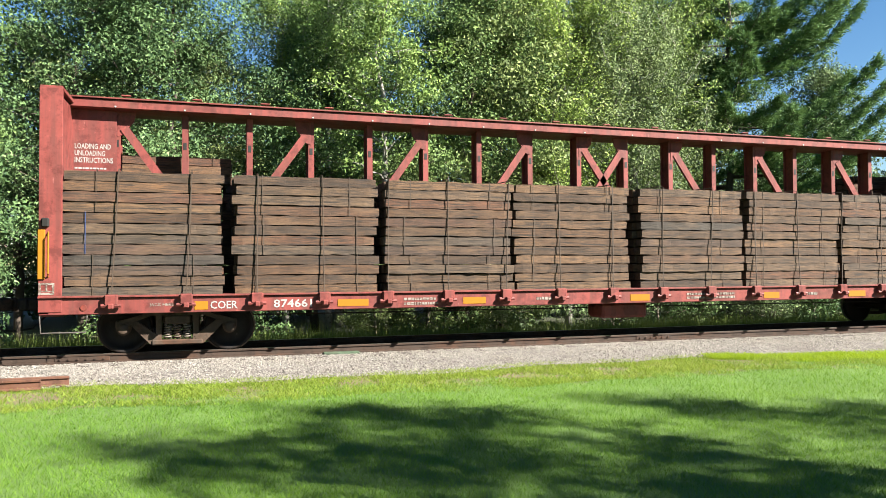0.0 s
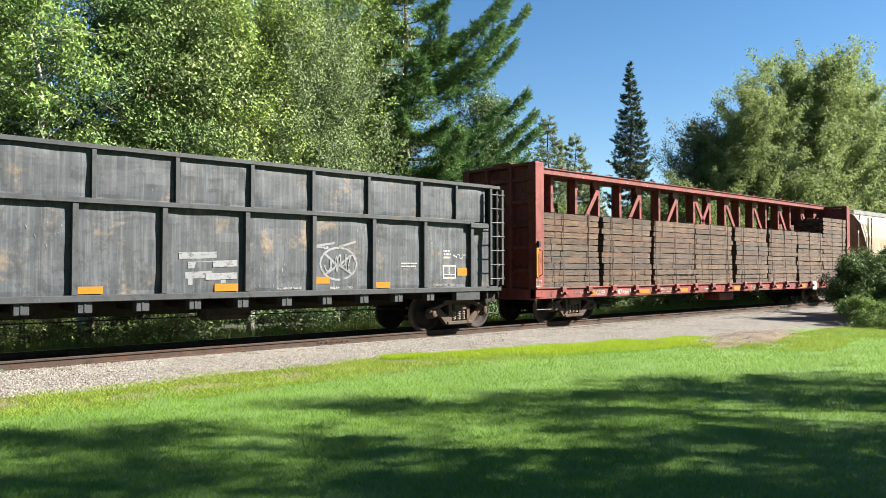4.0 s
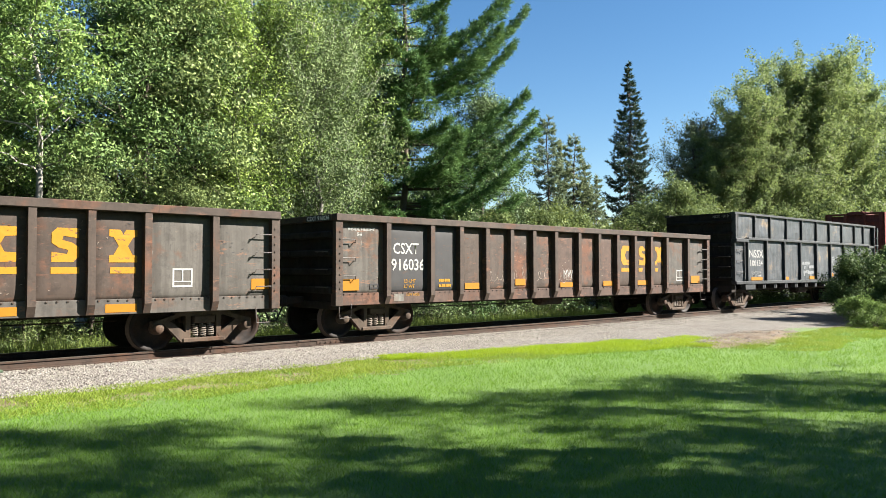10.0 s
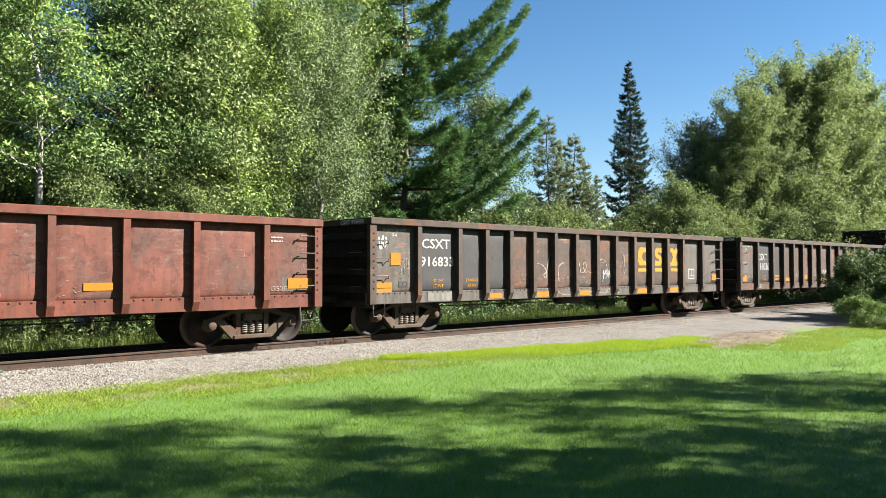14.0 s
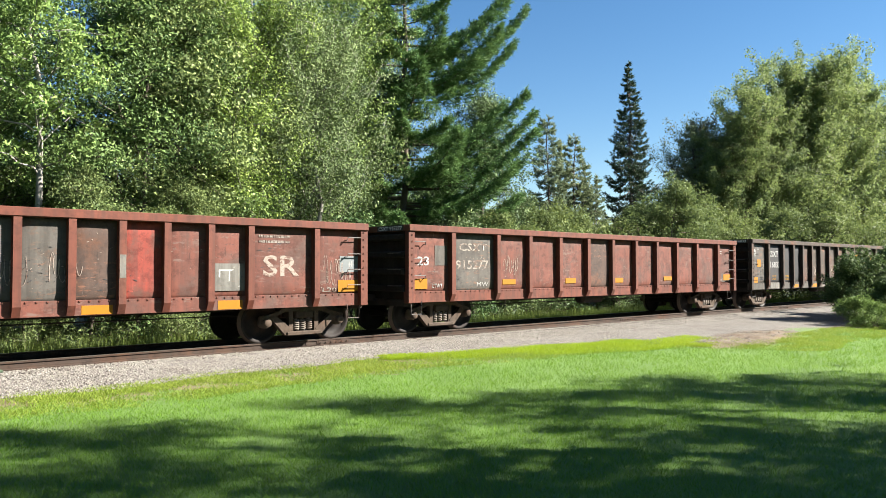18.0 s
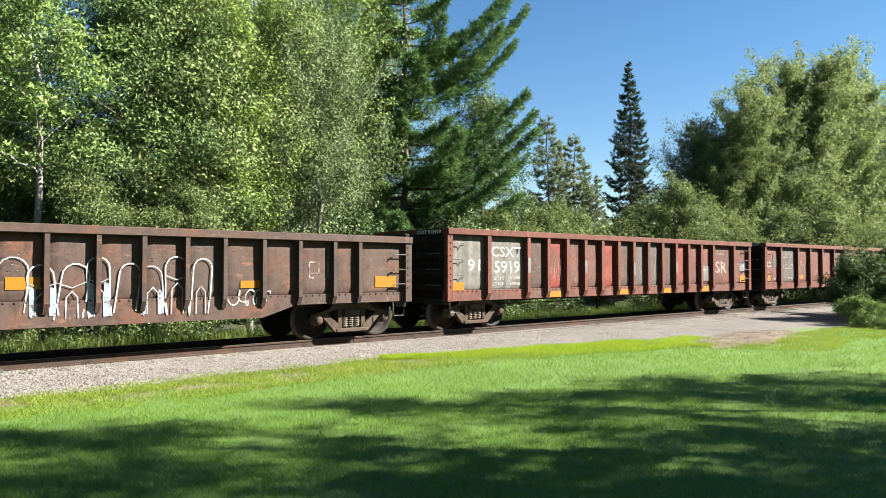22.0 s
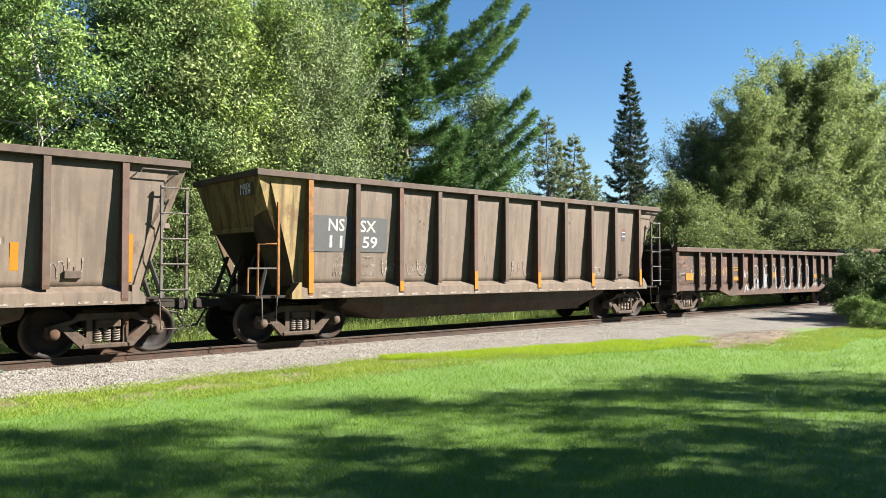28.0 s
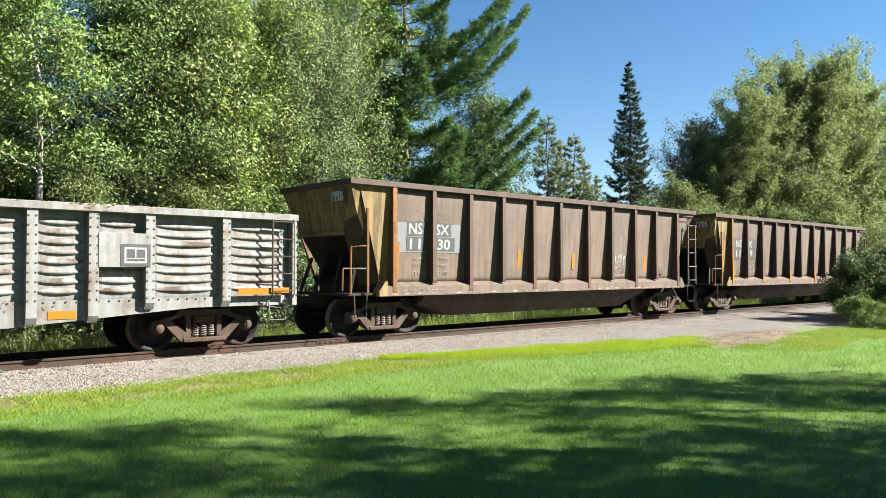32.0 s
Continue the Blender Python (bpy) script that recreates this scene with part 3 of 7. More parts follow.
def build_trees():
    birch_a = column_tree(11, 12.5, 2.7, 46000, M["birch_leaf"], 0.042, M["birch_bark"], 50, 0.24, 0.17)
    birch_b = column_tree(12, 14.0, 2.8, 46000, M["lime_leaf"], 0.043, M["birch_bark"], 50, 0.25, 0.17)
    maple_a = broad_tree(13, 13.0, 3.4, 0.17, 44000, M["dark_leaf"], 0.047, M["bark"], 0.80)
    maple_b = broad_tree(14, 11.0, 3.2, 0.15, 42000, M["birch_leaf"], 0.045, M["bark"], 0.78)
    turning = column_tree(15, 12.0, 3.3, 42000, M["rusty_leaf"], 0.056, M["bark"], 56, 0.22)
    big_shrub = broad_tree(24, 5.4, 2.4, 0.03, 17000, M["olive_leaf"], 0.05, M["bark"], 0.6)
    birch_c = broad_tree(27, 13.5, 1.9, 0.34, 15000, M["lime_leaf"], 0.052, M["birch_bark"], 0.5)
    grey_shrub = broad_tree(28, 5.2, 2.1, 0.03, 24000, M["olive_leaf"], 0.036, M["bark"], 0.5)
    column_a = column_tree(29, 14.0, 2.9, 50000, M["far_leaf"], 0.058, M["birch_bark"], 60, 0.19)
    column_b = column_tree(30, 13.0, 2.6, 46000, M["far_leaf"], 0.056, M["bark"], 56, 0.18)
    far_a = broad_tree(19, 13.0, 3.6, 0.05, 30000, M["olive_leaf"], 0.066, M["bark"], 0.85)
    far_b = broad_tree(20, 13.5, 3.3, 0.05, 30000, M["olive_leaf"], 0.066, M["bark"], 0.8)
    shrub_a = broad_tree(16, 3.4, 1.5, 0.03, 7500, M["dark_leaf"], 0.046, M["bark"], 0.46)
    shrub_b = broad_tree(17, 3.0, 1.5, 0.03, 7000, M["birch_leaf"], 0.045, M["bark"], 0.46)
    shrub_c = broad_tree(18, 2.6, 1.4, 0.03, 8500, M["birch_leaf"], 0.037, M["bark"], 0.42)
    lb = "tall birch with a pale trunk and small light green leaves"
    ld = "leafy maple with a dense dark green crown"
    row = [(-22, 24, maple_a, 1.0), (-17, 27, maple_a, 1.15), (-12.2, 27, maple_a, 0.80), (-8.5, 25, maple_a, 0.98), (-5.0, 27, maple_b, 1.12), (-2.6, 25, maple_a, 1.0), (-0.6, 27, maple_b, 0.95),
           (5.6, 28.5, birch_b, 0.95), (7.8, 27, maple_a, 0.86), (9.5, 29, birch_a, 1.25), (8.8, 26.5, birch_b, 0.90), (19.3, 30, maple_a, 1.12), (19.6, 26, maple_a, 0.98), (22.0, 27, maple_b, 1.25),
           (24.5, 29.5, birch_b, 1.05), (27.0, 27.5, birch_b, 0.92), (29.5, 29, birch_a, 1.0), (32.0, 28.5, birch_a, 0.93), (30.5, 36, far_a, 1.2), (20.5, 36, far_b, 1.2), (7.4, 36, far_b, 1.15), (-5.5, 37, far_a, 1.1)]
    for i, (yaw, d, me, s) in enumerate(row):
        x, y = spot(yaw, d)
        birch = me in (birch_a, birch_b)
        stand("birch_tree" if birch else "maple_tree", me, x, y, GROUND - 0.3, i * 1.9, s, lb if birch else ld, "tree", "trees behind the track")
    # dark undergrowth deep in the wood
    thicket = broad_tree(33, 7.5, 3.6, 0.01, 22000, M["dark_leaf"], 0.075, M["bark"], 0.8)
    for i, (yaw, d) in enumerate([(-24, 36), (-19, 41), (-14, 35), (-9, 40), (-4, 34), (1, 39), (5.5, 34), (10, 39), (14.5, 35), (19, 40), (23.5, 36), (28, 41), (32.5, 40), (36.5, 44), (40.5, 45), (44, 47), (47.5, 50)]):
        x, y = spot(yaw, d)
        stand("young_maple", thicket, x, y, GROUND - 0.5, i * 2.1, 0.9 + 0.12 * (i % 3), "shaded young maple deep in the wood", "tree", "undergrowth of the wood")
    # big pine, spruce and small conifers
    x, y = spot(38.6, 36)
    # long upswept limbs: height on the trunk, bearing, reach and rise
    limbs = [(4.0, -40, 5.6, 0.35), (4.9, -62, 5.4, 0.4), (5.4, -25, 6.2, 0.42), (6.2, -50, 6.4, 0.44), (7.0, -38, 6.3, 0.48), (7.6, -58, 6.0, 0.5), (8.4, -30, 5.0, 0.45), (10.4, -42, 5.3, 0.56), (10.9, -66, 5.0, 0.52), (11.3, -20, 4.9, 0.50),
             (11.7, -36, 6.0, 0.60), (12.4, -52, 5.4, 0.62), (13.2, -28, 5.0, 0.6), (4.4, 130, 5.0, 0.3), (5.8, 150, 5.2, 0.35), (7.3, 118, 5.0, 0.4), (8.9, 140, 4.6, 0.42), (10.6, 125, 4.5, 0.45), (12.2, 150, 4.0, 0.45), (6.6, -100, 5.0, 0.35), (9.6, -120, 4.4, 0.4), (11.8, -105, 4.0, 0.42)]
    pine = pine_tree(21, 23.0, 3.0, lambda u: 3.1 * (1 - u) ** 0.6 + 0.5, 58, 0.25, M["pine_leaf"], 0.05, 0.30, 13, 0.020, 4, 0.85, 0.0085, limbs)
    stand("pine_tree", pine, x, y, GROUND - 0.4, 0.0, 1.0, "tall white pine with long upswept boughs and soft green needles", "tree")
    sp = pine_tree(22, 15.8, 0.6, lambda u: 2.75 * (1 - u) ** 0.85 + 0.10, 22, 0.16, M["spruce_leaf"], 0.42, 0.10, 9, 0.020, 7, 0.30, 0.008)
    x, y = spot(55.7, 50)
    stand("spruce_tree", sp, x, y, GROUND - 0.3, 1.0, 1.0, "narrow dark green spruce with a pointed top", "tree")
    lean_ = pine_tree(23, 11.2, 1.5, lambda u: 2.1 * (1 - u) ** 0.8 + 0.25, 15, 0.20, M["grey_needle"], 0.25, 0.15, 9, 0.026, 6, 0.45, 0.009)
    for yaw, d, s in ((49.6, 45, 1.02), (50.5, 47, 0.92), (51.6, 46, 0.93), (52.3, 47, 0.8), (53.2, 47, 0.72), (60.2, 56, 1.15)):
        x, y = spot(yaw, d)
        stand("young_spruce", lean_, x, y, GROUND - 0.3, d, s, "thin sparse young spruce with grey-green needles", "tree", "small spruces")
    x, y = spot(44.5, 40)
    stand("maple_tree", maple_b, x, y, GROUND - 0.3, 2.0, 1.12, ld, "tree", "trees behind the track")
    for i, (yaw, d, me, s) in enumerate([(60.6, 58, turning, 0.98), (62.5, 60, turning, 1.12), (63.6, 57, column_b, 1.14), (65.1, 60, column_a, 1.14), (66.6, 62, column_a, 1.30), (67.9, 63, column_b, 1.38), (69.4, 67, column_a, 1.34), (70.8, 70, column_b, 1.36), (72.4, 75, column_a, 1.22), (61.4, 57, column_b, 0.92), (68.6, 74, far_a, 1.4), (65.8, 69, far_b, 1.2), (63, 66, far_b, 1.05), (74.5, 84, far_b, 1.2)]):
        x, y = spot(yaw, d)
        t = me is turning
        stand("maple_tree", me, x, y, GROUND - 0.3, i * 2.3, s, "broad tree with green leaves turning brown" if t else ld, "tree", "trees past the bend")
    for yaw, d, me, s in ((12.7, 23.4, birch_c, 1.06), (33.4, 34, birch_b, 1.18), (35.2, 38, birch_a, 1.3)):
        x, y = spot(yaw, d)
        stand("birch_tree", me, x, y, GROUND - 0.3, 1.1, s, lb, "tree", "trees behind the track")
    for yaw, d, s in ((12.4, 22.0, 0.55), (16.4, 22.4, 0.98), (21.3, 23.2, 0.96), (58.2, 41, 1.36), (60.6, 42, 1.12)):
        x, y = spot(yaw, d)
        stand("shrub", grey_shrub, x, y, GROUND - 0.3, yaw, s, "rounded grey-green shrub at the edge of the wood", "shrub", "rounded shrubs")
    # shrubs in front of the wood
    rs = random.Random(3)
    kinds = [shrub_a, shrub_b, shrub_c]
    k = 0
    x = -14.0
    while x < 62:
        y = 5.3 + rs.uniform(-0.4, 3.2) + (0.04 * max(0, x - 20))
        s = rs.uniform(0.75, 1.2)
        stand("shrub", kinds[k % 3] if x > 3 else shrub_a, x, y, GROUND - 0.25, rs.uniform(0, 6), s, "leafy green shrub at the edge of the wood", "shrub", "shrubs along the track")
        k += 1
        x += rs.uniform(1.5, 3.0) if x > 2 else rs.uniform(3.0, 4.5)
    for yaw, d, s in ((56.5, 44, 1.5), (58.2, 46, 1.6), (60, 47, 1.5), (62, 50, 1.4), (54.5, 42, 1.3), (47, 37, 1.4), (45, 36, 1.3), (42.5, 34, 1.5), (37.5, 31, 1.35), (35, 29, 1.3)):
        x, y = spot(yaw, d)
        stand("shrub", kinds[k % 3], x, y, GROUND - 0.3, k * 1.3, s, "leafy green shrub at the edge of the wood", "shrub", "shrubs along the track")
        k += 1
    for yaw, d, me, s in ((48.3, 38, big_shrub, 1.0), (50.4, 39, big_shrub, 1.05), (52.3, 41, big_shrub, 1.0), (54.6, 42, big_shrub, 0.9), (57.0, 44, big_shrub, 1.15), (59.0, 45, big_shrub, 1.25), (61.0, 46, big_shrub, 1.1), (63.0, 47, big_shrub, 1.0), (66, 49, big_shrub, 1.1), (69.5, 50, big_shrub, 1.2), (46.2, 36, big_shrub, 0.95), (55.8, 46, big_shrub, 0.9)):
        x, y = spot(yaw, d)
        stand("young_maple", me, x, y, GROUND - 0.3, yaw, s, "bushy young maple in front of the wood", "tree", "young trees along the track")
    # dense bush on the near side of the track
    bush = broad_tree(31, 3.3, 1.75, 0.02, 26000, M["bush_leaf"], 0.042, M["bark"], 0.5)
    for x, y, s in ((29.6, -5.3, 0.74), (31.2, -6.0, 0.90), (28.9, -6.7, 0.52), (33.0, -4.8, 0.86), (34.2, -8.0, 0.98), (31.4, -8.3, 0.80)):
        stand("bush", bush, x, y, GROUND - 0.05, x, s, "dense dark green bush beside the gravel bed", "bush", "bushes beside the lawn")
    low = broad_tree(32, 1.3, 0.9, 0.02, 6000, M["lime_leaf"], 0.036, M["bark"], 0.32)
    for x, y, s in ((26.4, -6.9, 0.62), (27.2, -6.0, 0.75), (25.8, -7.4, 0.35), (28.2, -8.0, 0.65)):
        stand("bush", low, x, y, GROUND - 0.03, x * 3, s, "low bright green bush with broad leaves", "bush", "bushes beside the lawn")
    # added trees out of view on the left, blocking sky light from the car ends
    for i, (x, y) in enumerate([(-12.5, -7.5), (-15.5, -11), (-14.5, -15), (-18, -6.5), (-23, -7), (-29, -6.5), (-13.5, 6), (-18, 5.5), (-23, 6), (-29, 5.8), (-36, -5.5), (-36, 5.5), (-20, -13)]):
        stand("maple_tree", (maple_a, far_b)[i % 2], x, y, GROUND - 0.2, i * 1.3, 0.95 + 0.08 * (i % 3), ld, "tree", "trees round the lawn")
    # more added trees, left of and behind the eye, unseen; they cut the sky fill
    for i, (yaw, d) in enumerate([(-32, 24), (-42, 27), (-52, 23), (-63, 25), (-74, 22), (-86, 25), (-98, 22), (-110, 26), (-58, 33), (-92, 33)]):
        x, y = spot(yaw, d)
        stand("maple_tree", (maple_a, maple_b)[i % 2], x, y, GROUND - 0.2, i * 1.7, 1.15 + 0.1 * (i % 3), ld, "tree", "trees round the lawn")
    # trees beside the lawn whose shade lies on the grass
    shade_a = broad_tree(41, 17.0, 3.0, 0.18, 4600, M["dark_leaf"], 0.088, M["bark"], 0.62)
    shade_b = broad_tree(42, 15.0, 2.7, 0.18, 3900, M["dark_leaf"], 0.088, M["bark"], 0.60)
    away, over = Vector((math.sin(radians(SUN_AZ)), -math.cos(radians(SUN_AZ)))), Vector((math.cos(radians(SUN_AZ)), math.sin(radians(SUN_AZ))))
    for side, depth, me, k in ((19.4, 10.3, shade_a, 1.00), (16.6, 7.9, shade_a, 1.04), (15.4, 5.4, shade_a, 1.00), (20.6, 11.6, shade_b, 1.00), (21.9, 12.5, shade_b, 1.00), (14.0, 6.5, shade_b, 1.00), (18.6, 6.9, shade_b, 1.02), (14.4, 4.0, shade_b, 1.00), (23.4, 8.4, shade_a, 1.00), (27.0, 10.9, shade_a, 1.00)):
        q = Vector(EYE[:2]) + away * side + over * depth
        stand("maple_tree", me, q.x, q.y, GROUND - 0.2, side * 3, k, "leafy maple whose shade lies on the lawn", "tree", "trees beside the lawn")


def blades(rs, pts, h, w, spread):
    n = len(pts)
    ang = rs.uniform(0, 6.283, n)
    a = np.stack([np.cos(ang), np.sin(ang), np.zeros(n)], 1) * w
    tip = np.stack([rs.normal(size=n) * spread, rs.normal(size=n) * spread, np.ones(n)], 1) * (h * rs.uniform(0.55, 1.25, n))[:, None]
    return np.stack([pts - a, pts + a, pts + tip], 1).reshape(-1, 3)


def build_grass():
    rs = np.random.RandomState(8)
    n = 520000
    yaw = np.radians(rs.uniform(-16, 78, n))
    d = 5.0 + 24.0 * rs.uniform(0, 1, n) ** 1.25
    x, y = EYE[0] + d * np.sin(yaw), EYE[1] + d * np.cos(yaw)
    edge = np.array([lawn_edge(q) for q in x])
    thin = np.clip((y - edge + 2.3) / 2.4, 0, 1) * 0.85
    patchy = np.array([noise.noise((a * 0.9, b * 1.3, 2)) for a, b in zip(x, y)])
    keep = (y < edge + rs.normal(size=n) * 0.12) & (patchy * 0.8 + rs.uniform(0, 1, n) > thin)
    x, y, d = x[keep], y[keep], d[keep]
    pts = np.stack([x, y, np.full(len(x), GROUND - 0.005) + 0.02 * np.sin(x * 0.6) * np.sin(y * 0.8)], 1)
    size = 1 + d * 0.035
    tagged(new("lawn_grass", quads("lawn_grass", blades(rs, pts, 0.040 * size, (0.0027 * size)[:, None], 0.7), M["grass"], 3)), "short mown green lawn grass", "grass", kind="stuff")
    # rough strip of weeds at the edge of the gravel
    n = 210000
    x = rs.uniform(-9, 30, n)
    edge = np.array([lawn_edge(q) for q in x])
    y = edge + 0.22 - 2.1 * rs.uniform(0, 1, n) ** 1.5
    clump = np.array([noise.noise((a * 1.1, b * 1.6, 5)) for a, b in zip(x, y)])
    keep = clump + rs.normal(size=n) * 0.2 > -0.10
    x, y = x[keep], y[keep]
    pts = np.stack([x, y, np.full(len(x), GROUND)], 1)
    tagged(new("weeds", quads("weeds", blades(rs, pts, rs.uniform(0.03, 0.085, len(x)), 0.006, 0.9), M["weed"], 3)), "rough yellow-green weeds along the gravel edge", "weeds", kind="stuff")
    # bright lush strip at the corner of the gravel
    n = 70000
    x = rs.uniform(9.5, 18.9, n)
    edge = np.array([max(lawn_edge(q), -4.5) for q in x])
    y = edge + 0.1 - rs.uniform(0, 1, n) ** 1.3 * (0.5 + 1.3 * np.clip((x - 9.5) / 4, 0, 1))
    keep = np.array([noise.noise((a * 0.8, b * 1.5, 9)) for a, b in zip(x, y)]) + rs.normal(size=n) * 0.2 > -0.2
    x, y = x[keep], y[keep]
    pts = np.stack([x, y, np.full(len(x), GROUND)], 1)
    tagged(new("edge_grass", quads("edge_grass", blades(rs, pts, rs.uniform(0.04, 0.10, len(x)), 0.006, 0.7), M["limegrass"], 3)), "bright lime-green uncut grass at the gravel", "grass", kind="stuff")
    # tall grass behind the track
    n = 60000
    x, y = rs.uniform(-16, 50, n), 2.9 + rs.uniform(0, 4.2, n)
    pts = np.stack([x, y, GROUND - 0.03 - np.minimum(0.5, (y - 3) * 0.12)], 1)
    tagged(new("tall_grass", quads("tall_grass", blades(rs, pts, rs.uniform(0.2, 0.6, n), 0.006, 0.22), M["tallgrass"], 3)), "tall uncut grass behind the track", "grass", kind="stuff")


def build_stones():
    rs = np.random.RandomState(5)
    n = 110000
    x = -8 + 38 * rs.uniform(0, 1, n) ** 1.25
    edge = np.array([lawn_edge(q) for q in x])
    y = -0.84 + (edge - 0.1 + 0.84) * rs.uniform(0, 1, n)
    z = np.interp(y, [-5.6, -3.5, -2.75, -2.2, -1.7, -0.8], [-0.295, -0.285, -0.265, -0.205, -0.18, -0.16])
    z = z + np.array([soil_rise(a, b) for a, b in zip(x, y)])
    keep = (z < -0.25) & (rs.uniform(0, 1, n) > 0.3) | (np.array([soil_rise(a, b) for a, b in zip(x, y)]) < 0.005) | (rs.uniform(0, 1, n) > 0.55)
    x, y, z = x[keep], y[keep], z[keep]
    n = len(x)
    c = np.stack([x, y, z + 0.006], 1)
    s = (0.0115 * rs.uniform(0.6, 1.7, n))[:, None, None]
    base = np.array([[1, 0, 0], [-1, 0, 0], [0, 1, 0], [0, -1, 0], [0, 0, 1], [0, 0, -1.0]])
    p = base[None] * rs.uniform(0.55, 1.2, (n, 6, 1)) * s
    ang = rs.uniform(0, 6.283, n)
    ca, sa = np.cos(ang)[:, None], np.sin(ang)[:, None]
    tilt = rs.normal(size=(n, 1)) * 0.6
    px, py, pz = p[..., 0], p[..., 1], p[..., 2]
    py, pz = py * np.cos(tilt) - pz * np.sin(tilt), py * np.sin(tilt) + pz * np.cos(tilt)
    p = np.stack([px * ca - py * sa, px * sa + py * ca, pz], 2) + c[:, None, :]
    tri = np.array([[0, 2, 4], [2, 1, 4], [1, 3, 4], [3, 0, 4]])
    f = (tri[None] + 6 * np.arange(n)[:, None, None]).reshape(-1, 3)
    me = bpy.data.meshes.new("ballast_stones")
    me.vertices.add(6 * n)
    me.vertices.foreach_set("co", p.reshape(-1).astype(np.float32))
    me.loops.add(3 * len(f))
    me.loops.foreach_set("vertex_index", f.reshape(-1).astype(np.int32))
    me.polygons.add(len(f))
    me.polygons.foreach_set("loop_start", np.arange(0, 3 * len(f), 3, dtype=np.int32))
    me.materials.append(M["stone"])
    me.update(calc_edges=True)
    tagged(new("ballast_stones", me), "loose pale grey crushed stones", "stones", kind="stuff")
# ---------------------------------------------------------------- rolling stock
MOVERS, SPINNERS = [], []
R_WHEEL, HALF_BASE = 0.457, 0.915

M["choc"] = steel("brown_steel", (0.041, 0.029, 0.023), (0.072, 0.032, 0.019), 0.45, 0.35, 0.66, (0.0195, 0.0150, 0.0122), 0.25, 0.0, 0.6, 0.5, 0.45)
M["choc2"] = steel("dark_brown_steel", (0.046, 0.034, 0.028), (0.078, 0.033, 0.019), 0.60, 0.35, 0.66, (0.022, 0.017, 0.014), 0.25, 0.0, 0.6, 0.5, 0.85)
M["tarred"] = plain("black_patch_paint", (0.0210, 0.0203, 0.0218), 0.6, 0, 0.35, 4, 0.25, (0.0465, 0.0255, 0.0165))
M["greyed"] = steel("grey_steel", (0.062, 0.056, 0.050), (0.070, 0.034, 0.020), 0.35, 0.5, 0.68, (0.0225, 0.0185, 0.0155), 0.25, 0.0, 0.5, 0.5, 0.6)
M["redox"] = steel("red_oxide_steel", (0.092, 0.027, 0.0165), (0.062, 0.028, 0.019), 0.42, 0.45, 0.65, (0.027, 0.017, 0.014), 0.25, 0.0, 0.6, 0.6)
M["redmix"] = steel("faded_red_steel", (0.098, 0.032, 0.022), (0.050, 0.032, 0.027), 0.72, 0.4, 0.68, (0.027, 0.017, 0.014), 0.25, 0.0, 0.7, 0.7, 0.8)
M["redhot"] = steel("bright_red_steel", (0.1575, 0.0270, 0.0180), (0.0555, 0.0323, 0.0255), 0.62, 0.5, 0.65)
M["palepatch"] = steel("pale_grey_steel", (0.112, 0.108, 0.098), (0.062, 0.038, 0.026), 0.50, 0.6, 0.7, (0.040, 0.034, 0.028), 0.25, 0.0, 0.6, 0.5, 0.6)
M["mauve"] = steel("dull_brown_steel", (0.054, 0.034, 0.027), (0.074, 0.034, 0.021), 0.5, 0.4, 0.68, (0.0225, 0.0162, 0.0132), 0.25, 0.0, 0.6, 0.6, 0.6)
M["taupe"] = steel("taupe_steel", (0.102, 0.078, 0.061), (0.0607, 0.0398, 0.0277), 0.12, 0.55, 0.62, (0.0465, 0.0375, 0.0300), 0.14, 0.0, 0.16, 0.7)
M["taupepost"] = steel("taupe_post_steel", (0.0585, 0.0413, 0.0323), (0.0607, 0.0345, 0.0232), 0.3, 0.5, 0.65, (0.0300, 0.0225, 0.0188), 0.2, 0.0, 0.3, 0.4)
M["mustard"] = steel("mustard_steel", (0.1613, 0.1170, 0.0495), (0.0555, 0.0323, 0.0165), 0.3, 0.85, 0.62, (0.0465, 0.0323, 0.0188), 0.18, 0.0, 0.3, 0.6)
M["slate"] = steel("black_weathered_steel", (0.038, 0.043, 0.050), (0.125, 0.092, 0.060), 0.26, 0.5, 0.5, (0.018, 0.0185, 0.020), 0.25, 0.34, 0.55, 0.5)
M["slatepost"] = steel("black_post_steel", (0.030, 0.033, 0.037), (0.048, 0.037, 0.029), 0.12, 0.3, 0.55)
M["beam"] = steel("centre_beam_red", (0.1387, 0.0315, 0.0270), (0.0743, 0.0255, 0.0188), 0.3, 0.4, 0.55)
M["cream"] = steel("cream_steel", (0.2025, 0.1740, 0.1275), (0.1237, 0.0750, 0.0420), 0.28, 0.5, 0.5, (0.1125, 0.0825, 0.0525), 0.12, 0.0, 0.12, 0.15)
M["limewash"] = steel("white_steel", (0.160, 0.168, 0.166), (0.0675, 0.0338, 0.0180), 0.36, 0.55, 0.6, (0.0900, 0.0660, 0.0465), 0.15, 0.0, 0.3, 0.5)
M["bluepatch"] = plain("grey_blue_patch", (0.1020, 0.1117, 0.1162), 0.6, 0, 0.2, 6)
M["darkpatch"] = plain("dark_grey_patch", (0.0398, 0.0413, 0.0428), 0.6, 0, 0.25, 6)
M["spray"] = plain("white_spray_paint", (0.2325, 0.2340, 0.2385), 0.6, 0, 0.12, 9, 0.3, (0.0930, 0.0698, 0.0607))
M["spray_blue"] = plain("blue_spray_paint", (0.1500, 0.1762, 0.2137), 0.6, 0, 0.3, 5, 0.5, (0.0510, 0.0315, 0.0240))
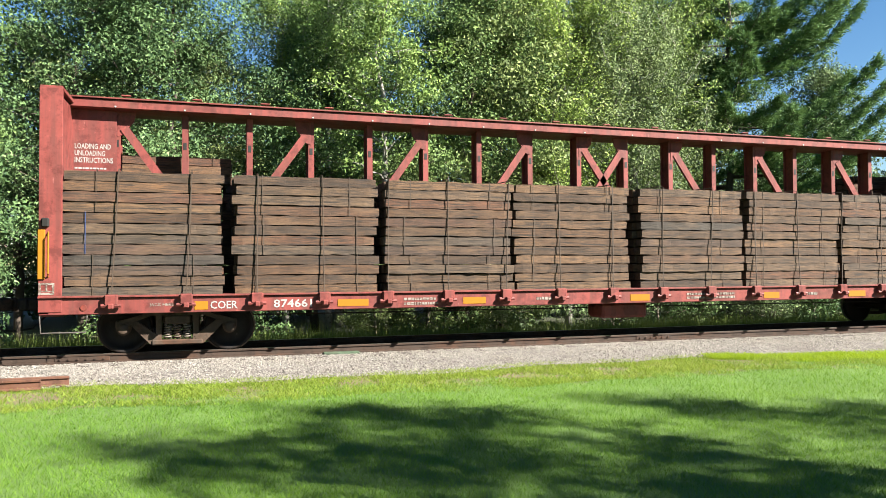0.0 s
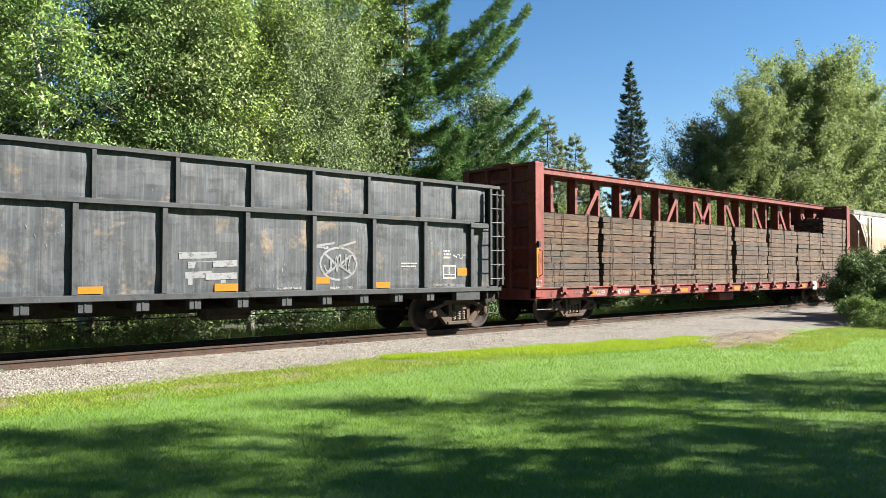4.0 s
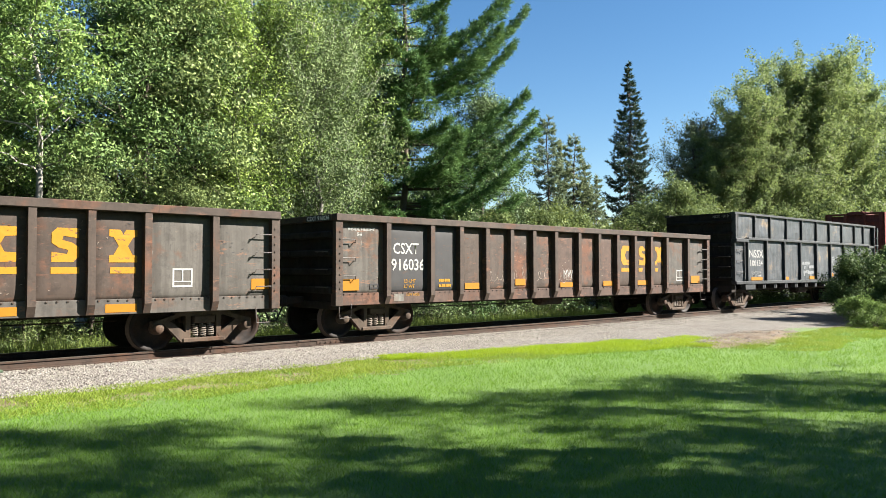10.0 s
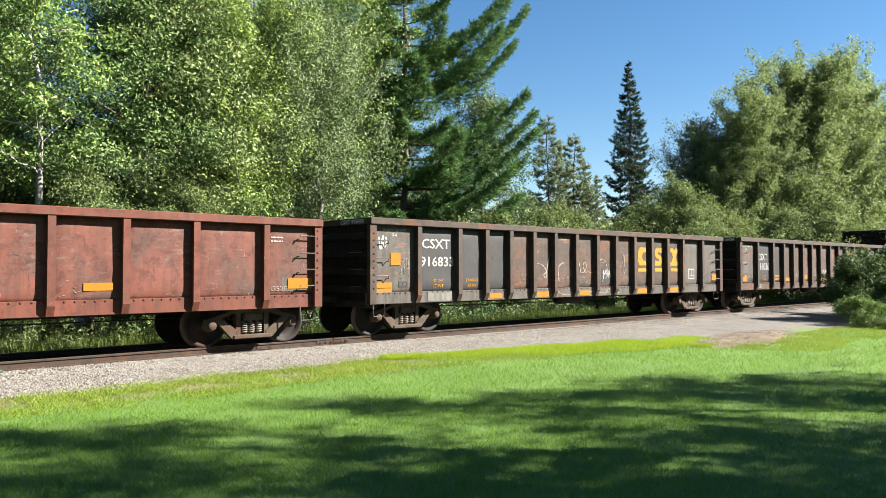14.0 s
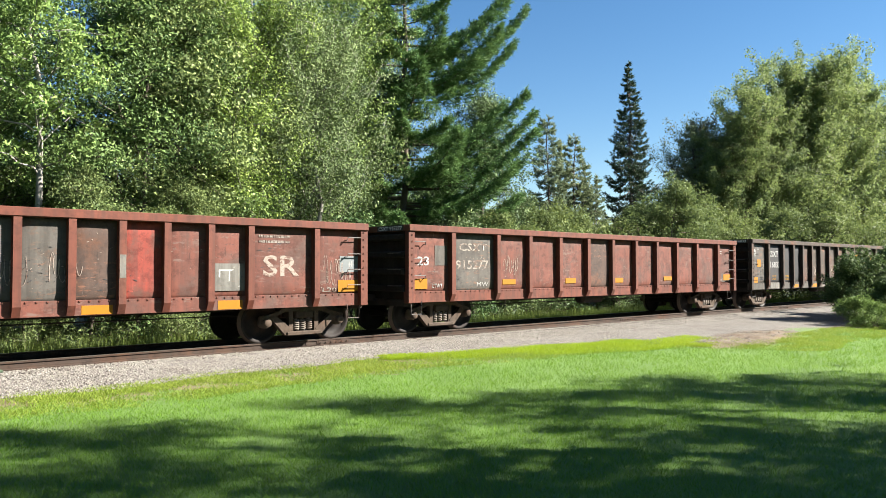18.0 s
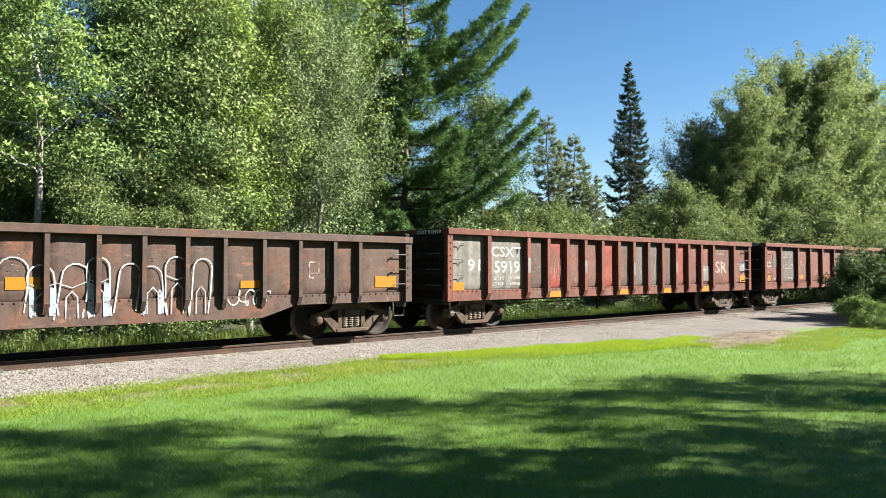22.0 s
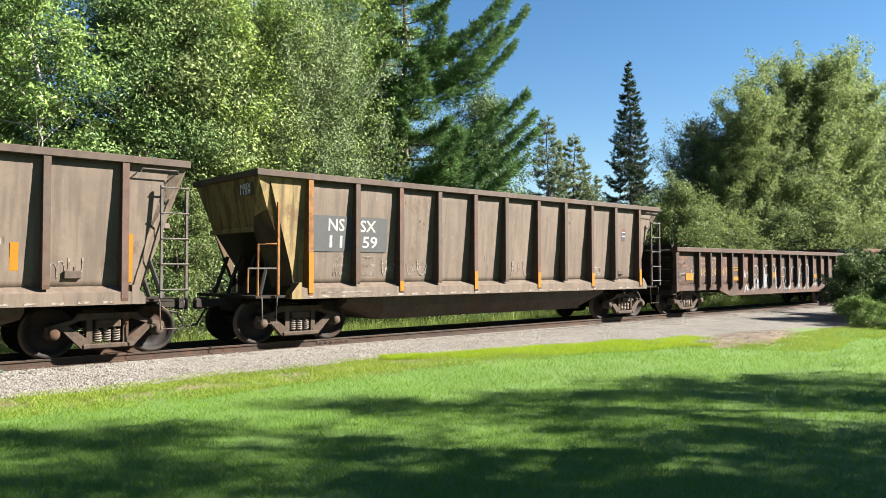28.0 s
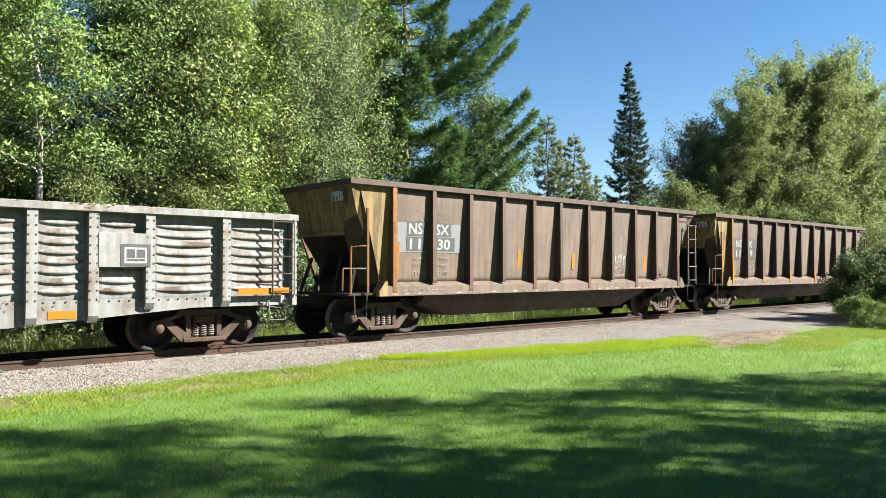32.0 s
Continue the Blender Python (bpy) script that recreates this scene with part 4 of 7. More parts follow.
M["ghost"] = plain("faded_grey_spray", (0.118, 0.122, 0.130), 0.6, 0, 0.25, 9, 0.50, (0.05, 0.05, 0.05))
M["rustrail"] = steel("rusty_orange_rail", (0.1500, 0.0660, 0.0165), (0.0675, 0.0300, 0.0150), 0.4, 0.4, 0.65)
M["limerust"] = steel("rust_stained_white", (0.160, 0.166, 0.160), (0.036, 0.017, 0.009), 0.58, 0.7, 0.65, (0.0675, 0.0375, 0.0225), 0.2, 0.0, 0.3, 0.5)
M["stain"] = plain("brown_grain_stain", (0.165, 0.115, 0.072), 0.8, 0, 0.3, 2.0, 0.25, (0.20, 0.165, 0.12))
M["grime"] = steel("caked_brown_grime", (0.0450, 0.0285, 0.0150), (0.0825, 0.0525, 0.0225), 0.35, 0.5, 0.75, (0.0150, 0.0105, 0.0075), 0.3, 0.0, 0.5, 0.3)
# dirty car ends, with the shade they stand in put into the near-black colour
M["endsteel"] = steel("sooty_end_steel", (0.008, 0.0065, 0.0055), (0.016, 0.009, 0.006), 0.5, 0.4, 0.8)
M["redpost"] = steel("red_brown_post_steel", (0.0675, 0.0390, 0.0300), (0.0750, 0.0338, 0.0225), 0.5, 0.5, 0.65, (0.0300, 0.0225, 0.0188), 0.2, 0.0, 0.4, 0.4)
M["pinkchalk"] = plain("pale_pink_chalk", (0.185, 0.152, 0.130), 0.8, 0, 0.2, 12, 0.60, (0.085, 0.050, 0.040))
M["rustspot"] = plain("bare_rust", (0.078, 0.030, 0.013), 0.85, 0, 0.4, 20)
M["strap_blue"] = plain("blue_strap", (0.0165, 0.0345, 0.1020), 0.6)
M["cable"] = plain("steel_cable", (0.040, 0.028, 0.020), 0.6)
M["greenplate"] = steel("green_paint", (0.0592, 0.0892, 0.0555), (0.0555, 0.0420, 0.0277), 0.4, 0.4)
M["aluminium"] = steel("pale_steel", (0.1560, 0.1522, 0.1485), (0.0930, 0.0607, 0.0375), 0.25, 0.3, 0.45)


def wood_mat():
    m, nt, b = mat_base("creosoted_wood", 0.92)
    v, rnd = coords(nt)
    tone = ramp(nt, rnd, [(0.0, (0.0517, 0.0247, 0.0112)), (0.16, (0.1035, 0.0514, 0.0225)), (0.30, (0.0382, 0.0209, 0.0112)), (0.45, (0.1080, 0.0589, 0.0285)), (0.58, (0.0517, 0.0285, 0.0147)), (0.70, (0.0833, 0.0514, 0.0294)), (0.80, (0.0382, 0.0314, 0.0251)), (0.88, (0.0855, 0.0342, 0.0164)), (1.0, (0.0653, 0.0380, 0.0207))])
    grain = noise_of(nt, v, 4.0, 8, 0.72, (0.5, 9.0, 9.0))
    blot = noise_of(nt, v, 1.6, 5, 0.6, (0.9, 3, 3))
    c = mix(nt, ramp(nt, grain, [(0.40, (0, 0, 0)), (0.62, (1, 1, 1))]), mix(nt, 0.80, tone, (0.0083, 0.0060, 0.0045)), tone)
    c = mix(nt, ramp(nt, blot, [(0.5, (0, 0, 0)), (0.75, (0.6, 0.6, 0.6))]), c, (0.105, 0.062, 0.033))
    c = mix(nt, ramp(nt, noise_of(nt, v, 3.0, 4, 0.6, (0.35, 12.0, 12.0)), [(0.57, (0, 0, 0)), (0.63, (0.9, 0.9, 0.9))]), c, (0.0085, 0.0062, 0.0048))
    c = mix(nt, ramp(nt, noise_of(nt, v, 6.0, 8, 0.8, (1.2, 6.0, 6.0)), [(0.36, (0.8, 0.8, 0.8)), (0.48, (0, 0, 0))]), c, (0.014, 0.010, 0.007))
    nt.links.new(c, b.inputs["Base Color"])
    bump(nt, b, grain, 0.9, 0.016)
    return m


M["tiewood"] = wood_mat()


def words(text, x, z, height, y, parent, material, width=None, name="lettering", label="", yaw=0.0):
    """Flat painted letters on a side that faces -y, their lower left corner at x, z."""
    cu = bpy.data.curves.new(name, "FONT")
    cu.body, cu.size, cu.extrude, cu.resolution_u, cu.offset = text, 1.0, 0.0, 2, 0.0 if "M" in text else 0.014
    tmp = bpy.data.objects.new(name, cu)
    me = bpy.data.meshes.new_from_object(tmp)
    bpy.data.objects.remove(tmp)
    n = len(me.vertices)
    co = np.zeros(n * 3, dtype=np.float32)
    me.vertices.foreach_get("co", co)
    co = co.reshape(-1, 3)
    lo, hi = co.min(0), co.max(0)
    sx = (width / (hi[0] - lo[0])) if width else height / (hi[1] - lo[1])
    sz = height / (hi[1] - lo[1])
    out = np.stack([(co[:, 0] - lo[0]) * sx, np.zeros(n), (co[:, 1] - lo[1]) * sz], 1)
    me.vertices.foreach_set("co", out.astype(np.float32).ravel())
    me.materials.clear()
    me.materials.append(material)
    me.update()
    me.name = name
    ob = part(name, me, material, parent, label)
    ob.location, ob.rotation_euler = (x, y, z), (0, 0, radians(yaw))
    return ob


def patch(name, x0, x1, z0, z1, y, parent, material, label=""):
    return part(name, Form().box(x0, x1, y - 0.003, y + 0.004, z0, z1), material, parent, label)


def ribbon(f, pts, w, y):
    """A flat stroke of paint on a side that faces -y; later pieces lie over earlier ones."""
    for (x0, z0), (x1, z1) in zip(pts, pts[1:]):
        y -= 0.00003
        dx, dz = x1 - x0, z1 - z0
        k = w / 2 / max(1e-6, math.hypot(dx, dz))
        ex, ez = dx * k * 0.6, dz * k * 0.6
        f.add([(x0 - ex + dz * k, y, z0 - ez - dx * k), (x1 + ex + dz * k, y, z1 + ez - dx * k), (x1 + ex - dz * k, y, z1 + ez + dx * k), (x0 - ex - dz * k, y, z0 - ez + dx * k)], [(0, 1, 2, 3)])
    return y


def scrawl(seed, x0, x1, z0, z1, n, w, y, parent, material, name="paint_mark", label=""):
    """One running, unreadable scribble of n uneven turns that fills a field."""
    rs = random.Random(seed)
    f = Form()
    pts, ph = [], rs.uniform(0, 6)
    per = 22
    steps = n * per
    amp, way = 1.0, 1.0
    for i in range(steps + 1):
        t = i / steps
        if i % per == 0:
            amp, way, sway = rs.uniform(0.35, 1.0), rs.choice((1, 1, -1)) * rs.uniform(0.7, 1.2), rs.uniform(0.3, 1.1)
            mid = rs.uniform(-0.25, 0.25)
        ph += way * 6.283 / per
        pts.append((x0 + (x1 - x0) * t + (x1 - x0) / n * 0.45 * sway * math.cos(ph), (z0 + z1) / 2 + (z1 - z0) * 0.5 * (mid + (1 - abs(mid)) * amp * math.sin(ph))))
    k = 0
    while k < len(pts) - 3:
        m = k + rs.randint(24, 64)
        y = ribbon(f, pts[k:m + 1], w * rs.uniform(0.7, 1.2), y)
        k = m + rs.choice((0, 0, 2, 6))
    return part(name, f, material, parent, label)


def tall_tags(seed, x0, x1, z0, z1, n, w, y, parent):
    """Tall arched outlines in white spray paint with pale blue lower fills, no letters."""
    rs = random.Random(seed)
    fill, line = Form(), Form()
    yy = y
    for k in range(n):
        a = x0 + (x1 - x0) * k / n + rs.uniform(-0.02, 0.06)
        b = x0 + (x1 - x0) * (k + 1) / n - rs.uniform(0.0, 0.10)
        lo, hi = z0 + rs.uniform(0, 0.15), z1 - rs.uniform(0, 0.22)
        m, r = (a + b) / 2, (b - a) / 2
        lean_ = rs.uniform(-0.06, 0.06)
        arch = [(a - lean_, lo), (a, lo + 0.3), (a + lean_, hi - r)] + [(m - r * math.cos(q * math.pi / 7) + lean_, hi - r + r * math.sin(q * math.pi / 7)) for q in range(1, 7)] + [(b + lean_, hi - r), (b, lo + 0.3), (b - lean_, lo + 0.02)]
        yy = ribbon(line, arch, w * rs.uniform(0.8, 1.2), yy - 0.001)
        s = rs.uniform(0.35, 0.55)
        nk = lo + (hi - lo) * rs.uniform(0.3, 0.55)
        inner = [(m - r * s, lo + 0.02), (m - r * s * 0.9, nk - 0.05), (m, nk + 0.06), (m + r * s * 0.9, nk - 0.05), (m + r * s, lo + 0.02)]
        if rs.random() < 0.75:
            yy = ribbon(line, inner, w * 0.8, yy - 0.0005)
        if rs.random() < 0.5:
            yy = ribbon(line, [(a, nk + 0.2), (m, nk + 0.12), (b, nk + 0.22)], w * 0.7, yy)
        if rs.random() < 0.4:
            h = lo + (nk - lo) * rs.uniform(0.8, 1.3)
            fill.add([(x, y - 0.0002 * k, z) for x, z in ((a, lo), (m - r * s, lo + 0.02), (m - r * s, h), (a, h + 0.06))], [(0, 1, 2, 3)])
            fill.add([(x, y - 0.0002 * k, z) for x, z in ((m + r * s, lo), (b, lo + 0.02), (b, h), (m + r * s, h + 0.05))], [(0, 1, 2, 3)])
    g = part("graffiti", line, M["spray"], parent, "tall white and pale blue spray-painted graffiti")
    part("fill", fill, M["spray_blue"], g)


def chips(seed, x0, x1, z0, z1, n, side, parent, material, steep=0.0, length=0.10, name="paint_chips"):
    """Scratches and flaked spots: small irregular slivers on a side; side gives y for a height."""
    rs = random.Random(seed)
    f = Form()
    n = n // 2
    hubs = [(rs.uniform(x0, x1), rs.uniform(z0, z1)) for _ in range(max(2, n // 14))]
    for k in range(n):
        hx, hz = rs.choice(hubs)
        x, z = min(x1, max(x0, hx + rs.gauss(0, 0.28))), min(z1, max(z0, hz + rs.gauss(0, 0.16)))
        a = steep + rs.gauss(0, 0.35)
        L, w = length * rs.uniform(0.15, 0.75), rs.uniform(0.004, 0.014)
        dx, dz = math.cos(a) * L / 2, math.sin(a) * L / 2
        nx, nz = -math.sin(a) * w / 2, math.cos(a) * w / 2
        y = side(z) - 0.0002 * (k % 40)
        pts = [(x - dx, z - dz), (x - dx * 0.3 - nx * 1.4, z - dz * 0.3 - nz * 1.4), (x + dx * 0.5 - nx, z + dz * 0.5 - nz), (x + dx, z + dz), (x + dx * 0.2 + nx * rs.uniform(0.6, 2), z + dz * 0.2 + nz * rs.uniform(0.6, 2))]
        f.add([(p, y, q) for p, q in pts], [(0, 1, 2, 3, 4)])
    tagged(part(name, f, material, parent), kind="stuff")


# ------------------------------------------------ running gear, made once
def wheel_form():
    f = Form()
    f.lathe([(0.0, -0.055), (0.09, -0.055), (0.11, -0.04), (0.13, 0.0), (0.25, 0.035), (0.36, 0.012), (0.385, -0.05), (0.44, -0.058), (0.452, -0.05), (0.457, 0.03), (0.462, 0.055), (0.484, 0.066), (0.484, 0.085), (0.44, 0.09), (0.38, 0.08), (0.36, 0.04), (0.13, 0.06), (0.0, 0.06)], 0.0, 0, 0, 40)
    return f


def build_wheel():
    me = wheel_form().mesh("wheel", [M["wheel"], M["tread"]], True)
    for p in me.polygons:
        r = math.hypot(p.center.x, p.center.z)
        if r > 0.445 and p.center.y < 0.07:
            p.material_index = 1
    return me


WHEEL = build_wheel()
AXLE = Form().lathe([(0.08, -0.70), (0.085, 0.70)], 0.0, 0, 0, 12).mesh("axle", M["wheel"], True)


def side_frame_form():
    f = Form()
    y0, y1 = -1.09, -0.95
    f.prism([(-0.98, 0.60), (-0.60, 0.70), (-0.52, 0.80), (0.52, 0.80), (0.60, 0.70), (0.98, 0.60), (1.02, 0.52), (0.72, 0.58), (0.46, 0.68), (-0.46, 0.68), (-0.72, 0.58), (-1.02, 0.52)][::-1], y0, y1)
    for s in (-1, 1):
        o = [(0.84, 0.57), (0.70, 0.60), (0.30, 0.30), (0.34, 0.17), (0.46, 0.17)]
        f.prism([(s * a, b) for a, b in (o if s > 0 else o[::-1])], y0, y1)
        o = [(0.27, 0.24), (0.37, 0.24), (0.37, 0.70), (0.27, 0.70)]
        f.prism([(s * a, b) for a, b in (o if s > 0 else o[::-1])], y0 + 0.01, y1)
        f.box(s * 0.915 - 0.13, s * 0.915 + 0.13, y0 + 0.02, y1, 0.46, 0.60, 0.02)
    f.box(-0.44, 0.44, y0 - 0.03, y1, 0.15, 0.245, 0.02)
    return f


SIDE_FRAME = side_frame_form().mesh("side_frame", M["truck"])


def spring_form():
    pts = [(0.062 * math.cos(k * 0.6283), 0.062 * math.sin(k * 0.6283), 0.262 + 0.0044 * k) for k in range(58)]
    return Form().rod(pts, 0.015, 5)


M["spring"] = steel("spring_steel", (0.1395, 0.1162, 0.0975), (0.0840, 0.0465, 0.0277), 0.4, 0.3, 0.6)
SPRING = spring_form().mesh("spring", M["spring"], True)
BEARING = Form().lathe([(0.0, -0.15), (0.075, -0.15), (0.088, -0.135), (0.095, -0.02), (0.125, -0.015), (0.125, 0.12)], -1.02, 0, 0, 18).mesh("bearing_cap", M["truck"], True)
BOLSTER = Form().box(-0.22, 0.22, -1.13, 1.13, 0.53, 0.68, 0.02).box(-0.30, 0.30, -0.5, 0.5, 0.50, 0.86, 0.03).mesh("bolster", M["truck"])
BRAKE = Form().box(-0.46, -0.40, -0.80, 0.80, 0.34, 0.44).box(0.40, 0.46, -0.80, 0.80, 0.34, 0.44).mesh("brake_beam", M["under"])


def bogie(root, xc):
    b = part("bogie", BOLSTER, None, root, "rusty cast-steel bogie with coil springs")
    b.location = (xc, 0, 0)
    for s in (1, -1):
        o = new("side_frame", SIDE_FRAME)
        o.parent = b
        if s < 0:
            o.rotation_euler = (0, 0, math.pi)
        for dx in (-0.165, 0.0, 0.165):
            o = new("spring", SPRING)
            o.parent, o.location = b, (dx, -1.02 * s, 0)
        for e in (-HALF_BASE, HALF_BASE):
            o = new("bearing_cap", BEARING)
            o.parent, o.location = b, (e, 0, R_WHEEL)
            if s < 0:
                o.rotation_euler = (0, 0, math.pi)
            w = new("wheel", WHEEL)
            w.parent = b
            SPINNERS.append((w, e, -0.745 * s, s))
    for e in (-HALF_BASE, HALF_BASE):
        o = new("axle", AXLE)
        o.parent, o.location = b, (e, 0, R_WHEEL)
    o = new("brake_beam", BRAKE)
    o.parent = b
    return b


COUPLER = Form().box(-0.5, 0.42, -0.09, 0.09, 0.80, 0.96, 0.02).box(0.36, 0.62, -0.16, 0.10, 0.76, 1.00, 0.04).box(0.52, 0.70, 0.02, 0.15, 0.76, 1.00, 0.04).mesh("coupler", M["under"])


def ends(root, half, tucks, sill=0.95, zfloor=1.0, mat=None):
    """Couplers, hoses, bogies and the centre sill."""
    for s in (1, -1):
        o = new("coupler", COUPLER)
        o.parent, o.location = root, (s * half, 0, 0)
        if s < 0:
            o.rotation_euler = (0, 0, math.pi)
        part("air_hose", Form().rod([(s * (half - 0.1), -0.35 * s, 0.80), (s * (half + 0.25), -0.36 * s, 0.72), (s * (half + 0.5), -0.2 * s, 0.42), (s * (half + 0.68), -0.05 * s, 0.40)], 0.022), M["black"], root)
    for x in tucks:
        bogie(root, x)
    part("centre_sill", Form().box(-half + 0.1, half - 0.1, -0.24, 0.24, 0.68, zfloor, 0.01), M["under"], root)
    part("brake_cylinder", Form().box(-0.6, 0.5, -0.95, -0.55, 0.55, 0.88, 0.09), M["under"], root)
    part("brake_rod", Form().rod([(-half + 2.6, -0.42, 0.62), (half - 2.6, -0.42, 0.60)], 0.014), M["under"], root)


def new_car(name, label, x0):
    root = tagged(new(name), label, "freight car", "cars of the train")
    MOVERS.append((root, x0))
    return root


def grab(root, x0, x1, z, y, mat, drop=0.0, out=0.09):
    f = Form().rod([(x0, y + 0.02, z - drop), (x0, y - out, z - drop), (x0 + 0.02, y - out, z), (x1 - 0.02, y - out, z), (x1, y - out, z - drop), (x1, y + 0.02, z - drop)], 0.012)
    return part("grab_iron", f, mat, root)


def stirrup(root, x0, x1, z0, z1, y, mat):
    part("step", Form().rod([(x0, y + 0.03, z1), (x0, y, z1 - 0.05), (x0 + 0.02, y, z0), (x1 - 0.02, y, z0), (x1, y, z1 - 0.05), (x1, y + 0.03, z1)], 0.014), mat, root)


def dish_depth(x, z, x0, x1, z0, z1, seed, amp=0.012, scale=2.2, rim=0.035):
    """How far a dented sheet lies behind its face at a place."""
    u, w = (2 * x - x0 - x1) / (x1 - x0), (2 * z - z0 - z1) / (z1 - z0)
    ex, ez = min(1, max(0, (1 - abs(u)) * (x1 - x0) / 0.40)), min(1, max(0, (1 - abs(w)) * (z1 - z0) / 0.30))
    e = max(0.0, 1 - math.hypot(1 - ex, 1 - ez))
    return rim * (1 - e * e * (3 - 2 * e)) + amp * noise.noise((x * scale + seed, z * scale, seed * 1.7))


SHEETS = {}
PAINT = ("lettering", "paint_mark", "chalk_mark", "graffiti", "emblem", "small_print", "stencil_box", "paint_chips", "white_paint_splash", "reflective_strip", "pale_patch", "grey_patch", "scratches")


def lay_paint(root):
    """Press the paint of a car onto its dented side sheets."""
    def depth(x, z):
        for a, b, z0, z1, *how in SHEETS[root.name]:
            if a <= x <= b and z0 <= z <= z1:
                sd, amp, rim = how if len(how) == 3 else (how[0], 0.012, 0.035)
                return dish_depth(x, z, a, b, z0, z1, sd, amp, rim=rim)
        return 0.0
    for ob in root.children:
        if ob.name.split(".")[0] not in PAINT or abs(ob.rotation_euler.z) > 0.1:
            continue
        vs = ob.data.vertices
        mid = ob.location.y + sum(v.co.y for v in vs) / max(1, len(vs))
        if not -1.475 < mid < -1.40:
            continue
        at = [(ob.location.x + v.co.x, ob.location.z + v.co.z) for v in vs]
        if ob.name.split(".")[0] in ("reflective_strip", "pale_patch", "grey_patch"):
            xa, xb, za, zb = min(p[0] for p in at), max(p[0] for p in at), min(p[1] for p in at), max(p[1] for p in at)
            low = min(depth(xa + (xb - xa) * i / 4, za + (zb - za) * j / 4) for i in range(5) for j in range(5))
            for v in vs:
                v.co.y += low
        else:
            for v, (x, z) in zip(vs, at):
                v.co.y += depth(x, z)


def dished(x0, x1, z0, z1, y, seed, top_in=0.0, amp=0.012, nx=11, nz=11, thick=0.02, scale=2.2, rim=0.035):
    """A side sheet with dents, facing -y; top_in leans it."""
    f = Form()
    for side, off in ((0, 0.0), (1, thick)):
        for j in range(nz + 1):
            for i in range(nx + 1):
                u, w = i / nx * 2 - 1, j / nz * 2 - 1
                u, w = math.copysign(abs(u) ** 0.6, u), math.copysign(abs(w) ** 0.6, w)
                x, z = (x0 + x1) / 2 + (x1 - x0) / 2 * u, (z0 + z1) / 2 + (z1 - z0) / 2 * w
                ex, ez = min(1, (1 - abs(u)) * (x1 - x0) / 0.40), min(1, (1 - abs(w)) * (z1 - z0) / 0.30)
                e = max(0.0, 1 - math.hypot(1 - ex, 1 - ez))
                d = rim * (1 - e * e * (3 - 2 * e))
                j_ = (z - z0) / (z1 - z0) * nz
                d += amp * noise.noise((x * scale + seed, z * scale, seed * 1.7)) if 0 < i < nx and 0 < j < nz else 0
                f.v.append((x, y + top_in * j_ / nz + d + off, z))
    n, m = nx + 1, (nx + 1) * (nz + 1)
    for j in range(nz):
        for i in range(nx):
            a = j * n + i
            f.f += [(a, a + 1, a + n + 1, a + n), (m + a, m + a + n, m + a + n + 1, m + a + 1)]
    for i in range(nx):
        f.f += [(i + 1, i, m + i, m + i + 1), (nz * n + i, nz * n + i + 1, m + nz * n + i + 1, m + nz * n + i)]
    for j in range(nz):
        a, b2 = j * n, j * n + nx
        f.f += [(a, a + n, m + a + n, m + a), (b2 + n, b2, m + b2, m + b2 + n)]
    return f


def post_form(zb, zt, y_in, y_out, w, taper=0.18):
    o = [(y_in, zb), (y_out * 0.45 + y_in * 0.55, zb), (y_out, zb + taper), (y_out, zt), (y_in, zt)]
    return Form().run(o, -w / 2, w / 2)


